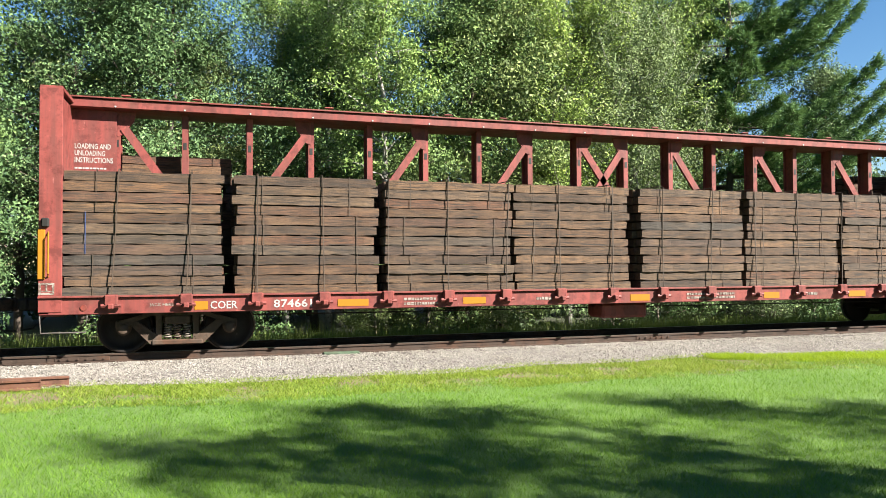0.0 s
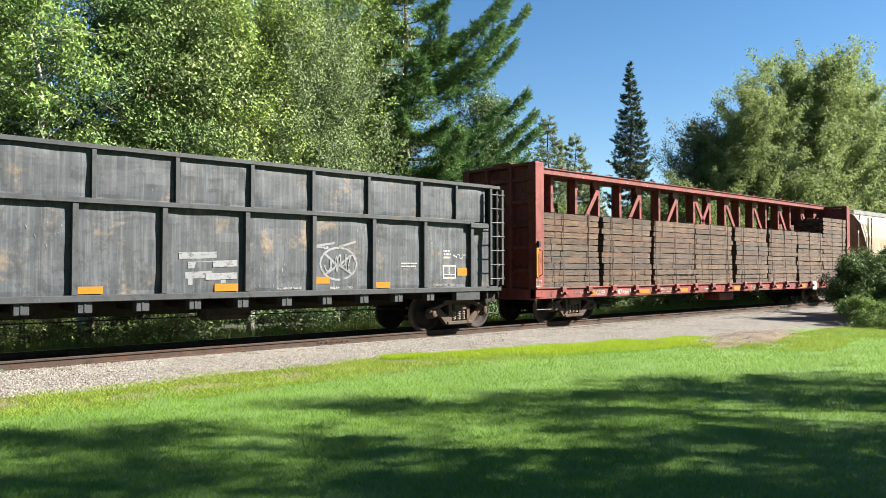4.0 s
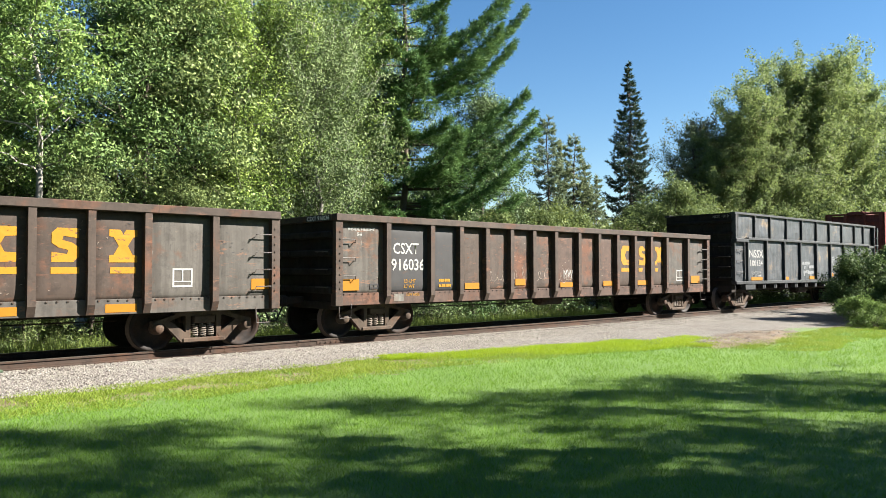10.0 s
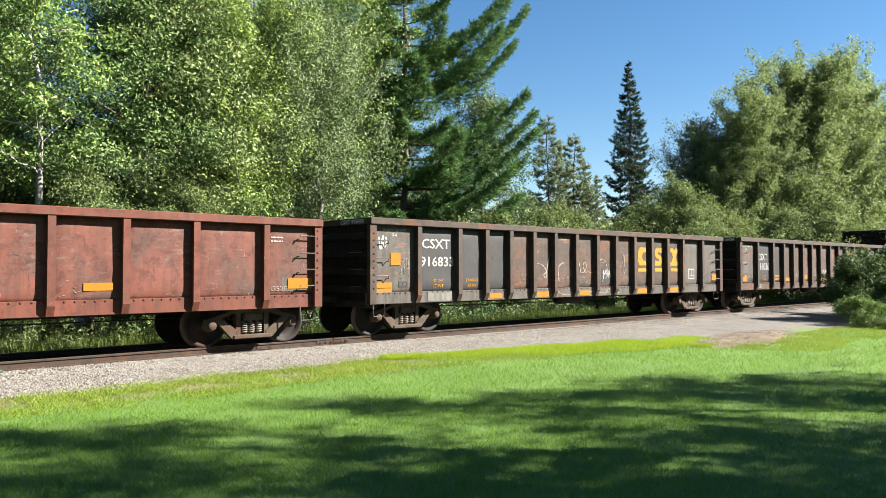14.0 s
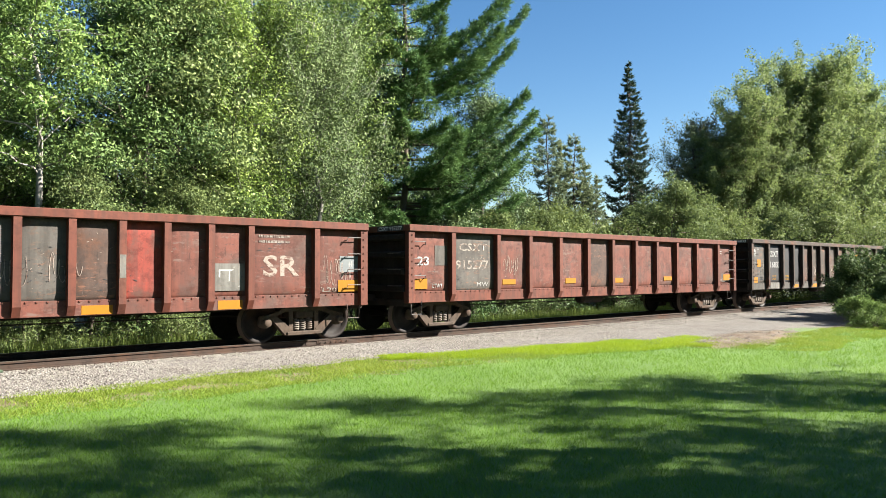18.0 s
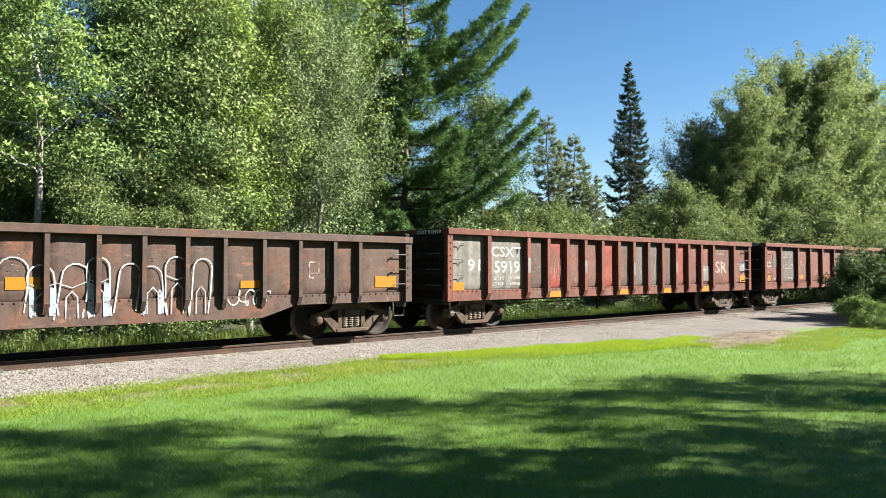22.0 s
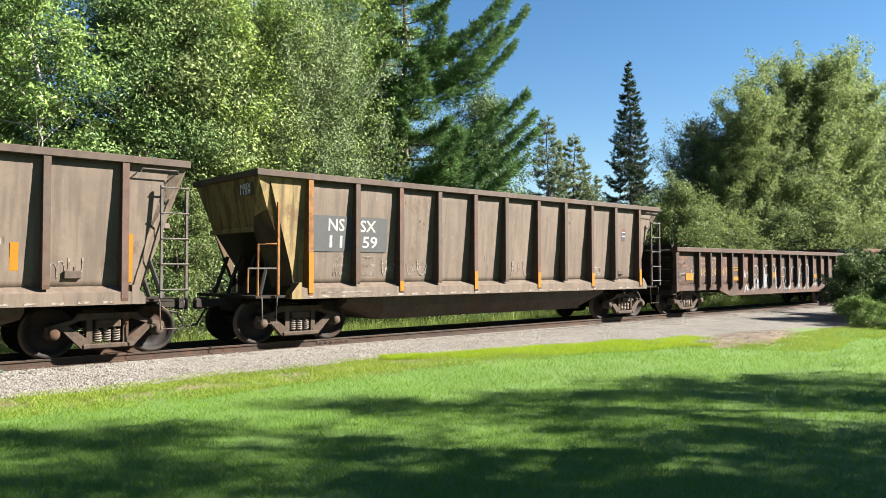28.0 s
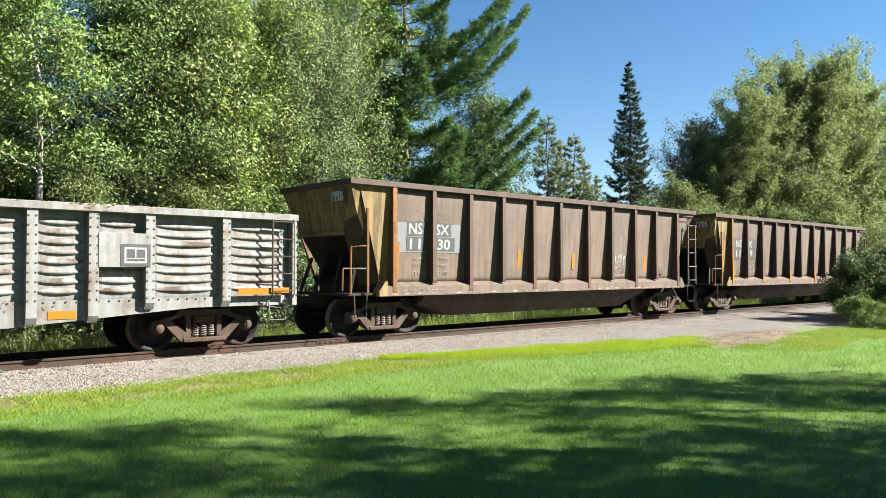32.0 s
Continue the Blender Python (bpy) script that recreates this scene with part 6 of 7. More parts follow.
def build_high_gondola():
    half = 7.45
    root = new_car("high_gondola_car", "weathered black high-sided gondola car with streaked panels", -11.62)
    sp, s = M["slatepost"], M["slate"]
    for sg in (-1, 1):
        a, b = sorted((sg * 1.30, sg * 1.525))
        part("top_chord", Form().box(-half, half, a, b, 3.74, 3.83, 0.01), sp, root)
        a, b = sorted((sg * 1.38, sg * 1.575))
        part("ledge", Form().box(-half + 1.0, half - 1.0, a, b, 2.76, 2.86, 0.012), sp, root)
        a, b = sorted((sg * 1.36, sg * 1.56))
        part("side_sill", Form().box(-half, half, a, b, 1.02, 1.14, 0.01), M["slatepost"], root)
    up = [-7.18, -5.75, -4.40, -2.88, -1.37, 0.19, 1.64, 3.13, 4.70, 5.87]
    lo = [-6.43, -4.81, -3.19, -1.62, 0.07, 1.64, 3.25, 4.80, 6.38]
    pu = Form().box(-0.042, 0.042, -1.515, -1.42, 2.86, 3.74, 0.008).mesh("upper_post", sp)
    pl = Form().box(-0.055, 0.055, -1.555, -1.44, 1.14, 2.76, 0.01).mesh("post", sp)
    for xs, me, nm in ((up, pu, "upper_post"), (lo, pl, "post")):
        for x in xs:
            for sg in (1, -1):
                o = new(nm, me)
                o.parent, o.location = root, (x, 0, 0)
                if sg < 0:
                    o.rotation_euler = (0, 0, math.pi)
    for i, (a, b) in enumerate(zip([-half + 0.05] + up, up + [half - 0.5])):
        part("upper_panel", dished(a, b, 2.84, 3.76, -1.44, 50 + i * 2.1, 0, 0.024, rim=0.010), s, root)
    for i, (a, b) in enumerate(zip([-half + 0.05] + lo, lo + [half - 0.05])):
        part("side_panel", dished(a, b, 1.12, 2.78, -1.46 if 0 < i < 9 else -1.40, 80 + i * 2.7, 0, 0.024, rim=0.010), s, root)
        if 0 < i < 9:
            SHEETS.setdefault(root.name, []).append((a, b, 1.12, 2.78, 80 + i * 2.7, 0.024, 0.010))
    part("far_side", Form().box(-half + 0.05, half - 0.05, 1.42, 1.46, 1.1, 3.76), sp, root)
    part("corner_ledge", Form().box(-half, -6.42, -1.58, -1.36, 2.66, 2.80, 0.02), sp, root)
    part("corner_ledge", Form().box(6.28, 6.95, -1.60, -1.36, 2.66, 2.80, 0.02), sp, root)
    part("corner_post", Form().box(-half, -half + 0.16, -1.55, -1.38, 2.80, 3.75, 0.01), sp, root)
    part("corner_post", Form().box(-half, -half + 0.08, -1.50, -1.34, 1.1, 2.72, 0.01), sp, root)
    for sg in (-1, 1):
        a, b = sorted((sg * (half - 0.10), sg * (half - 0.02)))
        part("end_wall", Form().box(a, b, -1.46, 1.46, 0.95, 3.80), M["endsteel"], root)
        for k in range(6):
            a, b = sorted((sg * (half - 0.03), sg * (half + 0.07)))
            part("end_rib", Form().box(a, b, -1.42, 1.42, 1.15 + 0.45 * k, 1.27 + 0.45 * k, 0.02), M["endsteel"], root)
        a, b = sorted((sg * (half - 0.4), sg * (half - 0.02)))
        part("end_sill", Form().box(a, b, -1.34, 1.34, 0.72, 0.98, 0.01), M["under"], root)
        xe = sg * (half + 0.05)
        for z in (1.3, 1.7, 2.1, 2.5):
            part("grab_iron", Form().rod([(xe, -1.36, z), (xe + sg * 0.1, -1.36, z), (xe + sg * 0.1, -0.92, z), (xe, -0.92, z)], 0.013), M["grab"], root)
    pad = Form().box(-0.12, 0.12, -1.50, -1.30, 0.82, 1.03, 0.008).box(-0.015, 0.015, -1.515, -1.5, 0.84, 1.0).mesh("bearer_end", M["slatepost"])
    for k in range(11):
        o = new("bearer_end", pad)
        o.parent, o.location = root, (-5.0 + 1.0 * k, 0, 0)
        part("cross_bearer", Form().box(-5.06 + k, -4.94 + k, -1.3, 1.3, 0.84, 1.02), M["under"], root)
    for x in (-6.25, 6.25):
        part("jacking_plate", Form().box(x - 0.42, x + 0.42, -1.53, -1.36, 0.80, 1.05, 0.01), M["slatepost"], root)
    part("floor", Form().box(-half + 0.1, half - 0.1, -1.44, 1.42, 1.02, 1.10), M["under"], root)
    ends(root, half + 0.12, (-6.35, 6.35), zfloor=1.02)
    for z in (1.5, 1.95, 2.38):
        grab(root, -7.33, -6.78, z, -1.42, M["grab"], 0.07)
    # ladders
    lad = part("ladder", Form().box(6.96, 7.04, -1.63, -1.55, 1.18, 3.72, 0.005), sp, root, "black steel side ladder")
    part("upright", Form().box(7.39, 7.47, -1.63, -1.55, 1.18, 3.72, 0.005), sp, lad)
    for k in range(7):
        part("rung", Form().rod([(6.95, -1.63, 1.35 + 0.37 * k), (7.49, -1.63, 1.35 + 0.37 * k)], 0.016), sp, lad)
    stirrup(root, -7.40, -6.95, 0.45, 1.02, -1.48, M["grab"])
    stirrup(root, 6.98, 7.42, 0.45, 1.02, -1.48, M["grab"])
    yl = -1.467
    words("NSSX", -6.19, 2.07, 0.31, yl, root, M["white"], 1.19)
    words("100134", -6.13, 1.73, 0.24, yl, root, M["white"], 1.06)
    words("LD LMT 263000", -6.03, 1.44, 0.08, yl, root, M["white"], 0.83)
    words("LT WT  61600", -5.95, 1.31, 0.08, yl, root, M["white"], 0.75)
    words("2 IN HF COMP SHOES", 5.15, 1.17, 0.06, yl, root, M["white"], 0.7)
    marks(root, yl, [(-6.08, -5.13, 1.16, 1.29), (-3.12, -2.70, 1.16, 1.29), (-0.60, -0.10, 1.16, 1.31), (1.70, 2.08, 1.28, 1.43), (3.28, 3.76, 1.16, 1.30), (5.92, 6.31, 1.43, 1.63)])
    f = Form()
    for a, b, z in ((-1.28, -0.6, 1.86), (-1.1, -0.5, 1.68), (-0.6, -0.15, 1.70), (-1.15, -0.7, 1.48), (-0.75, -0.15, 1.45), (-1.1, -0.4, 1.36)):
        ribbon(f, [(a, z), (b, z + 0.02)], 0.13, yl)
    part("graffiti", f, M["ghost"], root, "pale grey spray-painted blocks")
    f = Form()
    ribbon(f, [(2.32 + 0.48 * math.cos(i * 0.35), 1.72 + 0.36 * math.sin(i * 0.35)) for i in range(19)], 0.045, yl)
    for q in ((1.95, 1.95, 2.25, 1.7), (2.7, 1.95, 2.35, 1.7), (2.0, 1.5, 2.3, 1.68), (2.65, 1.5, 2.35, 1.68), (1.8, 2.12, 2.2, 2.18), (2.35, 2.1, 2.75, 2.22)):
        ribbon(f, [(q[0], q[1]), (q[2], q[3])], 0.05, yl - 0.001)
    part("graffiti", f, M["ghost"], root, "pale grey spray-painted ring")
    scrawl(61, 2.0, 2.7, 1.5, 2.0, 6, 0.032, yl - 0.003, root, M["ghost"], "graffiti")
    scrawl(62, 1.55, 2.1, 2.02, 2.15, 3, 0.04, yl - 0.002, root, M["ghost"], "graffiti")
    frame_mark(root, 5.42, 5.88, 1.36, 1.70, yl, M["white"])
    text_bars(root, 5.45, 5.72, (2.03, 1.95, 1.87), yl, M["white"], 0.05)
    scrawl(31, 5.78, 6.4, 1.85, 2.0, 5, 0.018, yl, root, M["spray"])
    text_bars(root, 4.1, 4.6, (1.72, 1.65), yl, M["white"], 0.035)
    for tx, yy in (("NSSX", -0.62), ("100134", -1.0)):
        o = words(tx, 0, 0, 0.12, 0, root, M["faded"], 0.30)
        o.location, o.rotation_euler = (-half - 0.012, yy, 3.62), (0, 0, radians(-90))
    chips(20, -6.8, 6.3, 1.25, 2.7, 150, lambda z: yl + 0.002, root, M["ghost"], 1.5, 0.14, "scratches")
    words("RELEASE ROD", 2.1, 1.16, 0.05, yl, root, M["white"], 0.6)
    words("RETAINER VALVE", 0.80, 1.17, 0.05, yl, root, M["white"], 0.58)
    lay_paint(root)


def build_hopper(label, x0, num_a, num_b, gra):
    half = 7.45
    root = new_car("ore_car", label, x0)
    tp, pp, mu = M["taupe"], M["taupepost"], M["mustard"]
    posts = [-6.16, -4.92, -3.66, -2.44, -1.20, -0.03, 1.28, 2.48, 3.74, 4.95, 6.25]
    zt, y_t, y_b = 3.54, -1.47, -1.34
    for sg in (-1, 1):
        a, b = sorted((sg * 1.44, sg * 1.605))
        part("top_chord", Form().box(-half, half, a, b, zt, 3.68, 0.012), pp, root)
        o = [(-1.33, 1.30), (-1.575, 1.19), (-1.575, 0.97), (-1.33, 0.97)]
        o = [(sg * -1 * q, z) for q, z in o]
        part("side_sill", Form().run(o if sg < 0 else o[::-1], -6.45, 6.45), tp, root)
    for i, x in enumerate(posts):
        zb = 1.0 if i % 2 == 0 else 1.26
        for sg in (1, -1):
            mm = M["rustrail"] if (i == 0 and sg > 0) else (M["redpost"] if i % 2 == 0 else pp)
            f = Form().run([(y_b, zb + 0.02), (-1.57, zb), (-1.588, zb + 0.08), (-1.588, zt), (-1.42, zt)], -0.06, 0.06)
            o = part("post", f, mm, root)
            o.location = (x, 0, 0)
            if sg < 0:
                o.rotation_euler = (0, 0, math.pi)
                o.location = (x, 0, 0)
    # sheets between posts; the end ones are cut on a slant
    for i, (a, b) in enumerate(zip(posts, posts[1:])):
        part("side_panel", dished(a, b, 1.28, zt + 0.01, y_b, 200 + x0 + i * 3.1, y_t - y_b, 0.012, rim=0.010), tp, root, smooth=True)
    for sg, mm in ((-1, mu), (1, tp)):
        f = Form()
        n = 8
        for j in range(n + 1):
            t = j / n
            z = 1.28 + (zt - 1.28) * t
            yy = y_b + (y_t - y_b) * t
            f.v += [(sg * 6.2, yy, z), (sg * (6.42 + 0.68 * t), yy, z), (sg * 6.2, yy + 0.02, z), (sg * (6.42 + 0.68 * t), yy + 0.02, z)]
        for j in range(n):
            k = 4 * j
            q = [(k, k + 1, k + 5, k + 4), (k + 3, k + 2, k + 6, k + 7), (k + 1, k + 3, k + 7, k + 5)]
            f.f += q if sg > 0 else [w[::-1] for w in q]
        part("end_side_panel", f, mm, root)
        # corner wing, upright end sheet, slope sheet
        x1 = sg * 7.40
        low = M["grime"] if sg < 0 else tp
        for e in (-1, 1):
            c0, c1, c2 = Vector((x1, e * 1.54, 3.55)), Vector((sg * 7.08, e * 1.475, 3.55)), Vector((sg * 6.42, e * 1.295, 1.28))
            c3, c4 = Vector((sg * 6.75, e * 0.95, 1.20)), Vector((sg * 7.2, e * 0.95, 2.45))
            ca, cb, cm = c1.lerp(c2, 0.62), c0.lerp(c4, 0.75), (c1.lerp(c2, 0.35) + c0.lerp(c4, 0.5)) / 2
            part("corner_wing", Form().add([c0, c1, ca, cm, cb], [(0, 1, 2, 3, 4), (4, 3, 2, 1, 0)]), mm, root)
            part("lower_wing", Form().add([ca, c2, c3, c4, cb, cm], [(0, 1, 2, 3, 4, 5), (5, 4, 3, 2, 1, 0)]), low, root)
        part("end_sheet", Form().add([(x1, -1.54, 3.56), (x1, 1.54, 3.56), (sg * 7.2, 0.95, 2.45), (sg * 7.2, -0.95, 2.45), (x1 - sg * 0.03, -1.5, 3.56), (x1 - sg * 0.03, 1.5, 3.56), (sg * 7.17, 0.95, 2.45), (sg * 7.17, -0.95, 2.45)],
                                      [(0, 1, 2, 3), (7, 6, 5, 4)]), mm, root)
        part("end_rib", Form().box(min(sg * 7.18, sg * 7.3), max(sg * 7.18, sg * 7.3), -0.98, 0.98, 2.40, 2.50, 0.01), mm, root)
        # slope sheet coloured black to carry the shade under the car end
        part("slope_sheet", Form().add([(sg * 7.2, -0.95, 2.45), (sg * 7.2, 0.95, 2.45), (sg * 6.3, 1.0, 1.15), (sg * 6.3, -1.0, 1.15)], [(0, 1, 2, 3), (3, 2, 1, 0)]), M["black"], root)
        # added black plate that stands in for the deep shade behind the end
        a, b = sorted((sg * 6.42, sg * 6.50))
        part("end_bulkhead", Form().box(a, b, -1.22, 1.22, 1.05, 1.62, 0.01), M["black"], root)
        for yy in (-1.1, -0.4, 0.4, 1.1):
            part("slope_brace", Form().rod([(sg * 7.12, yy, 1.06), (sg * 6.85, yy * 0.9, 1.9)], 0.045), M["black"], root)
        a, b = sorted((sg * 7.25, sg * 7.46))
        part("end_chord", Form().box(a, b, -1.5, 1.5, 3.54, 3.675, 0.01), pp, root)
        a, b = sorted((sg * 6.3, sg * 7.40))
        part("end_platform", Form().box(a, b, -1.45, 1.45, 0.99, 1.05, 0.01), M["under"], root)
        a, b = sorted((sg * 6.3, sg * 7.36))
        part("stub_sill", Form().box(a, b, -0.3, 0.3, 0.70, 1.0, 0.01), M["under"], root)
        o = [(sg * 6.38, 0.97), (sg * 6.62, 0.97), (sg * 6.62, 1.10), (sg * 6.44, 1.32), (sg * 6.38, 1.32)]
        part("sill_end_plate", Form().prism(o if sg > 0 else o[::-1], -1.582, -1.32), mm, root)
    # belly tub
    o = [(-1.28, 1.0), (-1.24, 0.72), (-0.95, 0.40), (0.95, 0.40), (1.24, 0.72), (1.28, 1.0)]
    b = Form()
    ring = [(-5.0, 0.55), (-3.9, 0.0), (3.6, 0.0), (4.7, 0.55)]
    for x, lift in ring:
        b.v += [(x, y, max(z, z + (1.0 - z) * lift)) for y, z in o]
    for i in range(3):
        for k in range(5):
            b.f.append((i * 6 + k, (i + 1) * 6 + k, (i + 1) * 6 + k + 1, i * 6 + k + 1))
    b.f += [(0, 1, 2, 3, 4, 5), (23, 22, 21, 20, 19, 18)]
    part("belly_tub", b, M["taupepost"], root)
    part("floor", Form().box(-6.4, 6.4, -1.3, 1.3, 0.985, 1.06), M["under"], root)
    ends(root, half - 0.02, (-6.12, 6.12), zfloor=0.98)
    # dashes along the sill
    f = Form()
    x = -6.3
    while x < 6.2:
        f.box(x, x + 0.19, -1.581, -1.573, 0.995, 1.035)
        x += 0.42
    tagged(part("reflective_dashes", f, M["faded"], root), kind="stuff")
    text_bars(root, -5.9, -4.5, (1.08,), -1.579, M["faded"], 0.035)
    # rails and ladders
    rail = part("handrail", Form().rod([(-7.38, -1.50, 1.05), (-7.38, -1.52, 2.12), (-6.92, -1.52, 2.14)], 0.026), M["rustrail"], root, "rusty orange handrail")
    part("upright", Form().box(-6.95, -6.89, -1.55, -1.50, 1.05, 3.02, 0.005), M["rustrail"], rail)
    part("crossbar", Form().rod([(-7.6, -1.52, 1.62), (-6.90, -1.52, 1.62)], 0.018), M["grab"], rail)
    part("upright", Form().rod([(-7.6, -1.52, 1.62), (-7.6, -1.50, 1.12)], 0.02), M["rustrail"], rail)
    stirrup(root, -7.30, -6.95, 0.48, 1.03, -1.54, M["grab"])
    lad = part("ladder", Form().box(6.88, 6.93, -1.60, -1.55, 1.06, 3.18, 0.005), M["grab"], root, "grey steel ladder")
    part("upright", Form().box(7.36, 7.41, -1.60, -1.55, 1.06, 3.18, 0.005), M["grab"], lad)
    for k in range(5):
        part("rung", Form().rod([(6.88, -1.61, 1.22 + 0.48 * k), (7.42, -1.61, 1.22 + 0.48 * k)], 0.015), M["grab"], lad)
    grab(root, 6.5, 7.2, 3.46, -1.5, M["grab"], 0.05, 0.14)
    stirrup(root, 6.90, 7.36, 0.48, 1.03, -1.54, M["grab"])
    # paint; the sheets lean, so each mark sits at its own depth
    lean = lambda z: y_b + (y_t - y_b) * (z - 1.28) / (zt - 1.28) - 0.008
    plates = ((-6.05, -4.98, 2.0, 2.80, "darkpatch"), (-4.86, -3.98, 2.0, 2.80, "darkpatch")) if not gra else None
    for a, b2, z0, z1, mm in plates or ((-6.05, -4.98, 2.02, 2.74, "bluepatch"), (-4.86, -3.92, 2.02, 2.74, "bluepatch"), (-5.68, -4.99, 2.42, 2.78, "darkpatch"), (-4.85, -4.24, 2.42, 2.76, "darkpatch"), (-5.68, -4.99, 2.06, 2.40, "darkpatch"), (-4.80, -4.1, 2.06, 2.40, "darkpatch")):
        k = 0.006 if mm == "darkpatch" else 0.0
        f = Form().add([(a, lean(z0) - k, z0), (b2, lean(z0) - k, z0), (b2, lean(z1) - k, z1), (a, lean(z1) - k, z1)], [(0, 1, 2, 3)])
        part("paint_patch", f, M[mm], root)
    tilt = math.degrees(math.atan2(y_b - y_t, zt - 1.28))
    for tx, q, z, w, hh in (("NS", -5.62, 2.46, 0.43, 0.28), ("SX", -4.76, 2.46, 0.45, 0.27), (num_a, -5.58, 2.09, 0.34, 0.27), (num_b, -4.68, 2.09, 0.42, 0.27)):
        o = words(tx, q, z, hh, lean(z) - 0.008, root, M["white"], w)
        o.rotation_euler = (radians(tilt), 0, 0)
    for z, a in ((1.82, "CAPT"), (1.64, "LD LMT"), (1.46, "LT WT")):
        o = words(a, -5.46, z, 0.09, lean(z) - 0.002, root, M["faded"], 0.36)
        o.rotation_euler = (radians(tilt), 0, 0)
        o = words({"CAPT": "210000", "LD LMT": "210200", "LT WT": "52800"}[a], -4.66, z, 0.09, lean(z) - 0.002, root, M["faded"], 0.36)
        o.rotation_euler = (radians(tilt), 0, 0)
    for x, top in ((-6.16, 1.95), (-3.66, 1.32), (-1.20, 1.55), (1.28, 1.52), (3.74, 1.50), (6.25, 1.60)) if not gra else ():
        patch("reflective_strip", x - 0.058, x + 0.058, 1.09, top, -1.594, root, M["yellow"], "orange-yellow reflective strip")
    for a, b2, z0, z1 in () if not gra else ((-6.01, -5.89, 1.36, 2.26), (-1.71, -1.58, 1.65, 2.10), (0.69, 0.81, 1.60, 2.06), (2.59, 2.79, 1.52, 2.05), (4.44, 4.57, 1.58, 2.06), (6.17 + 0.14, 6.33 + 0.12, 1.36, 2.26)):
        f = Form().add([(a, lean(z0), z0), (b2, lean(z0), z0), (b2, lean(z1), z1), (a, lean(z1), z1)], [(0, 1, 2, 3)])
        part("reflective_strip", f, M["yellow"], root, "orange-yellow reflective strip")
    if gra:
        scrawl(41, 2.75, 3.4, 1.72, 2.1, 4, 0.028, lean(1.5) - 0.03, root, M["spray"], "graffiti")
        frame_mark(root, 2.78, 3.36, 1.40, 1.68, lean(1.4) - 0.02, M["faded"])
        scrawl(42, 4.98, 5.6, 1.42, 1.84, 6, 0.016, lean(1.42) - 0.02, root, M["faded"], "chalk_mark")
    else:
        frame_mark(root, 4.0, 4.4, 1.42, 1.68, lean(1.4) - 0.02, M["faded"])
        scrawl(45, -3.35, -2.6, 1.4, 1.85, 4, 0.02, lean(1.4) - 0.03, root, M["faded"], "chalk_mark")
        scrawl(43, -4.1, -3.75, 1.4, 1.85, 3, 0.03, lean(1.4) - 0.03, root, M["faded"], "chalk_mark")
        scrawl(44, 0.2, 1.0, 1.3, 2.0, 4, 0.03, lean(1.3) - 0.035, root, M["faded"], "chalk_mark")
    chips(13 + int(gra), -6.0, 6.3, 1.5, 3.4, 130, lambda z: lean(z) + 0.006, root, M["grime"], 1.2, 0.16, "scratches")
    chips(15 + int(gra), -6.0, 6.3, 1.4, 3.3, 50, lambda z: lean(z) + 0.006, root, M["faded"], 0.6, 0.08, "scratches")
    for ob in root.children:
        if ob.name.split(".")[0] in ("graffiti", "chalk_mark", "stencil_box") and ob.data.vertices:
            y0 = ob.data.vertices[0].co.y
            for v in ob.data.vertices:
                v.co.y = lean(v.co.z) - 0.003 + (v.co.y - y0) * 0.2
    if not gra:
        for k, mm in enumerate(("redhot", "strap_blue", "white", "strap_blue", "white", "redhot")):
            z = 2.52 + 0.062 * k
            f = Form().add([(5.46, lean(z) - 0.003, z), (5.64, lean(z) - 0.003, z), (5.64, lean(z + 0.04) - 0.003, z + 0.04), (5.46, lean(z + 0.04) - 0.003, z + 0.04)], [(0, 1, 2, 3)])
            part("label_stripe", f, M[mm], root)
    part("door_latch", Form().box(5.27, 5.56, lean(1.5) - 0.05, lean(1.5) + 0.02, 1.43, 1.58, 0.015), pp, root)
    o = Form().box(-7.41, -7.402, -1.30, -0.72, 3.16, 3.42)
    part("paint_patch", o, M["darkpatch"], root)
    for tx, z in (("NSSX", 3.30), (num_a + num_b, 3.18)):
        o = words(tx, 0, z, 0.11, 0, root, M["bright"], 0.46)
        o.location, o.rotation_euler = (-7.416, -0.78, z), (0, 0, radians(-90))
    return root


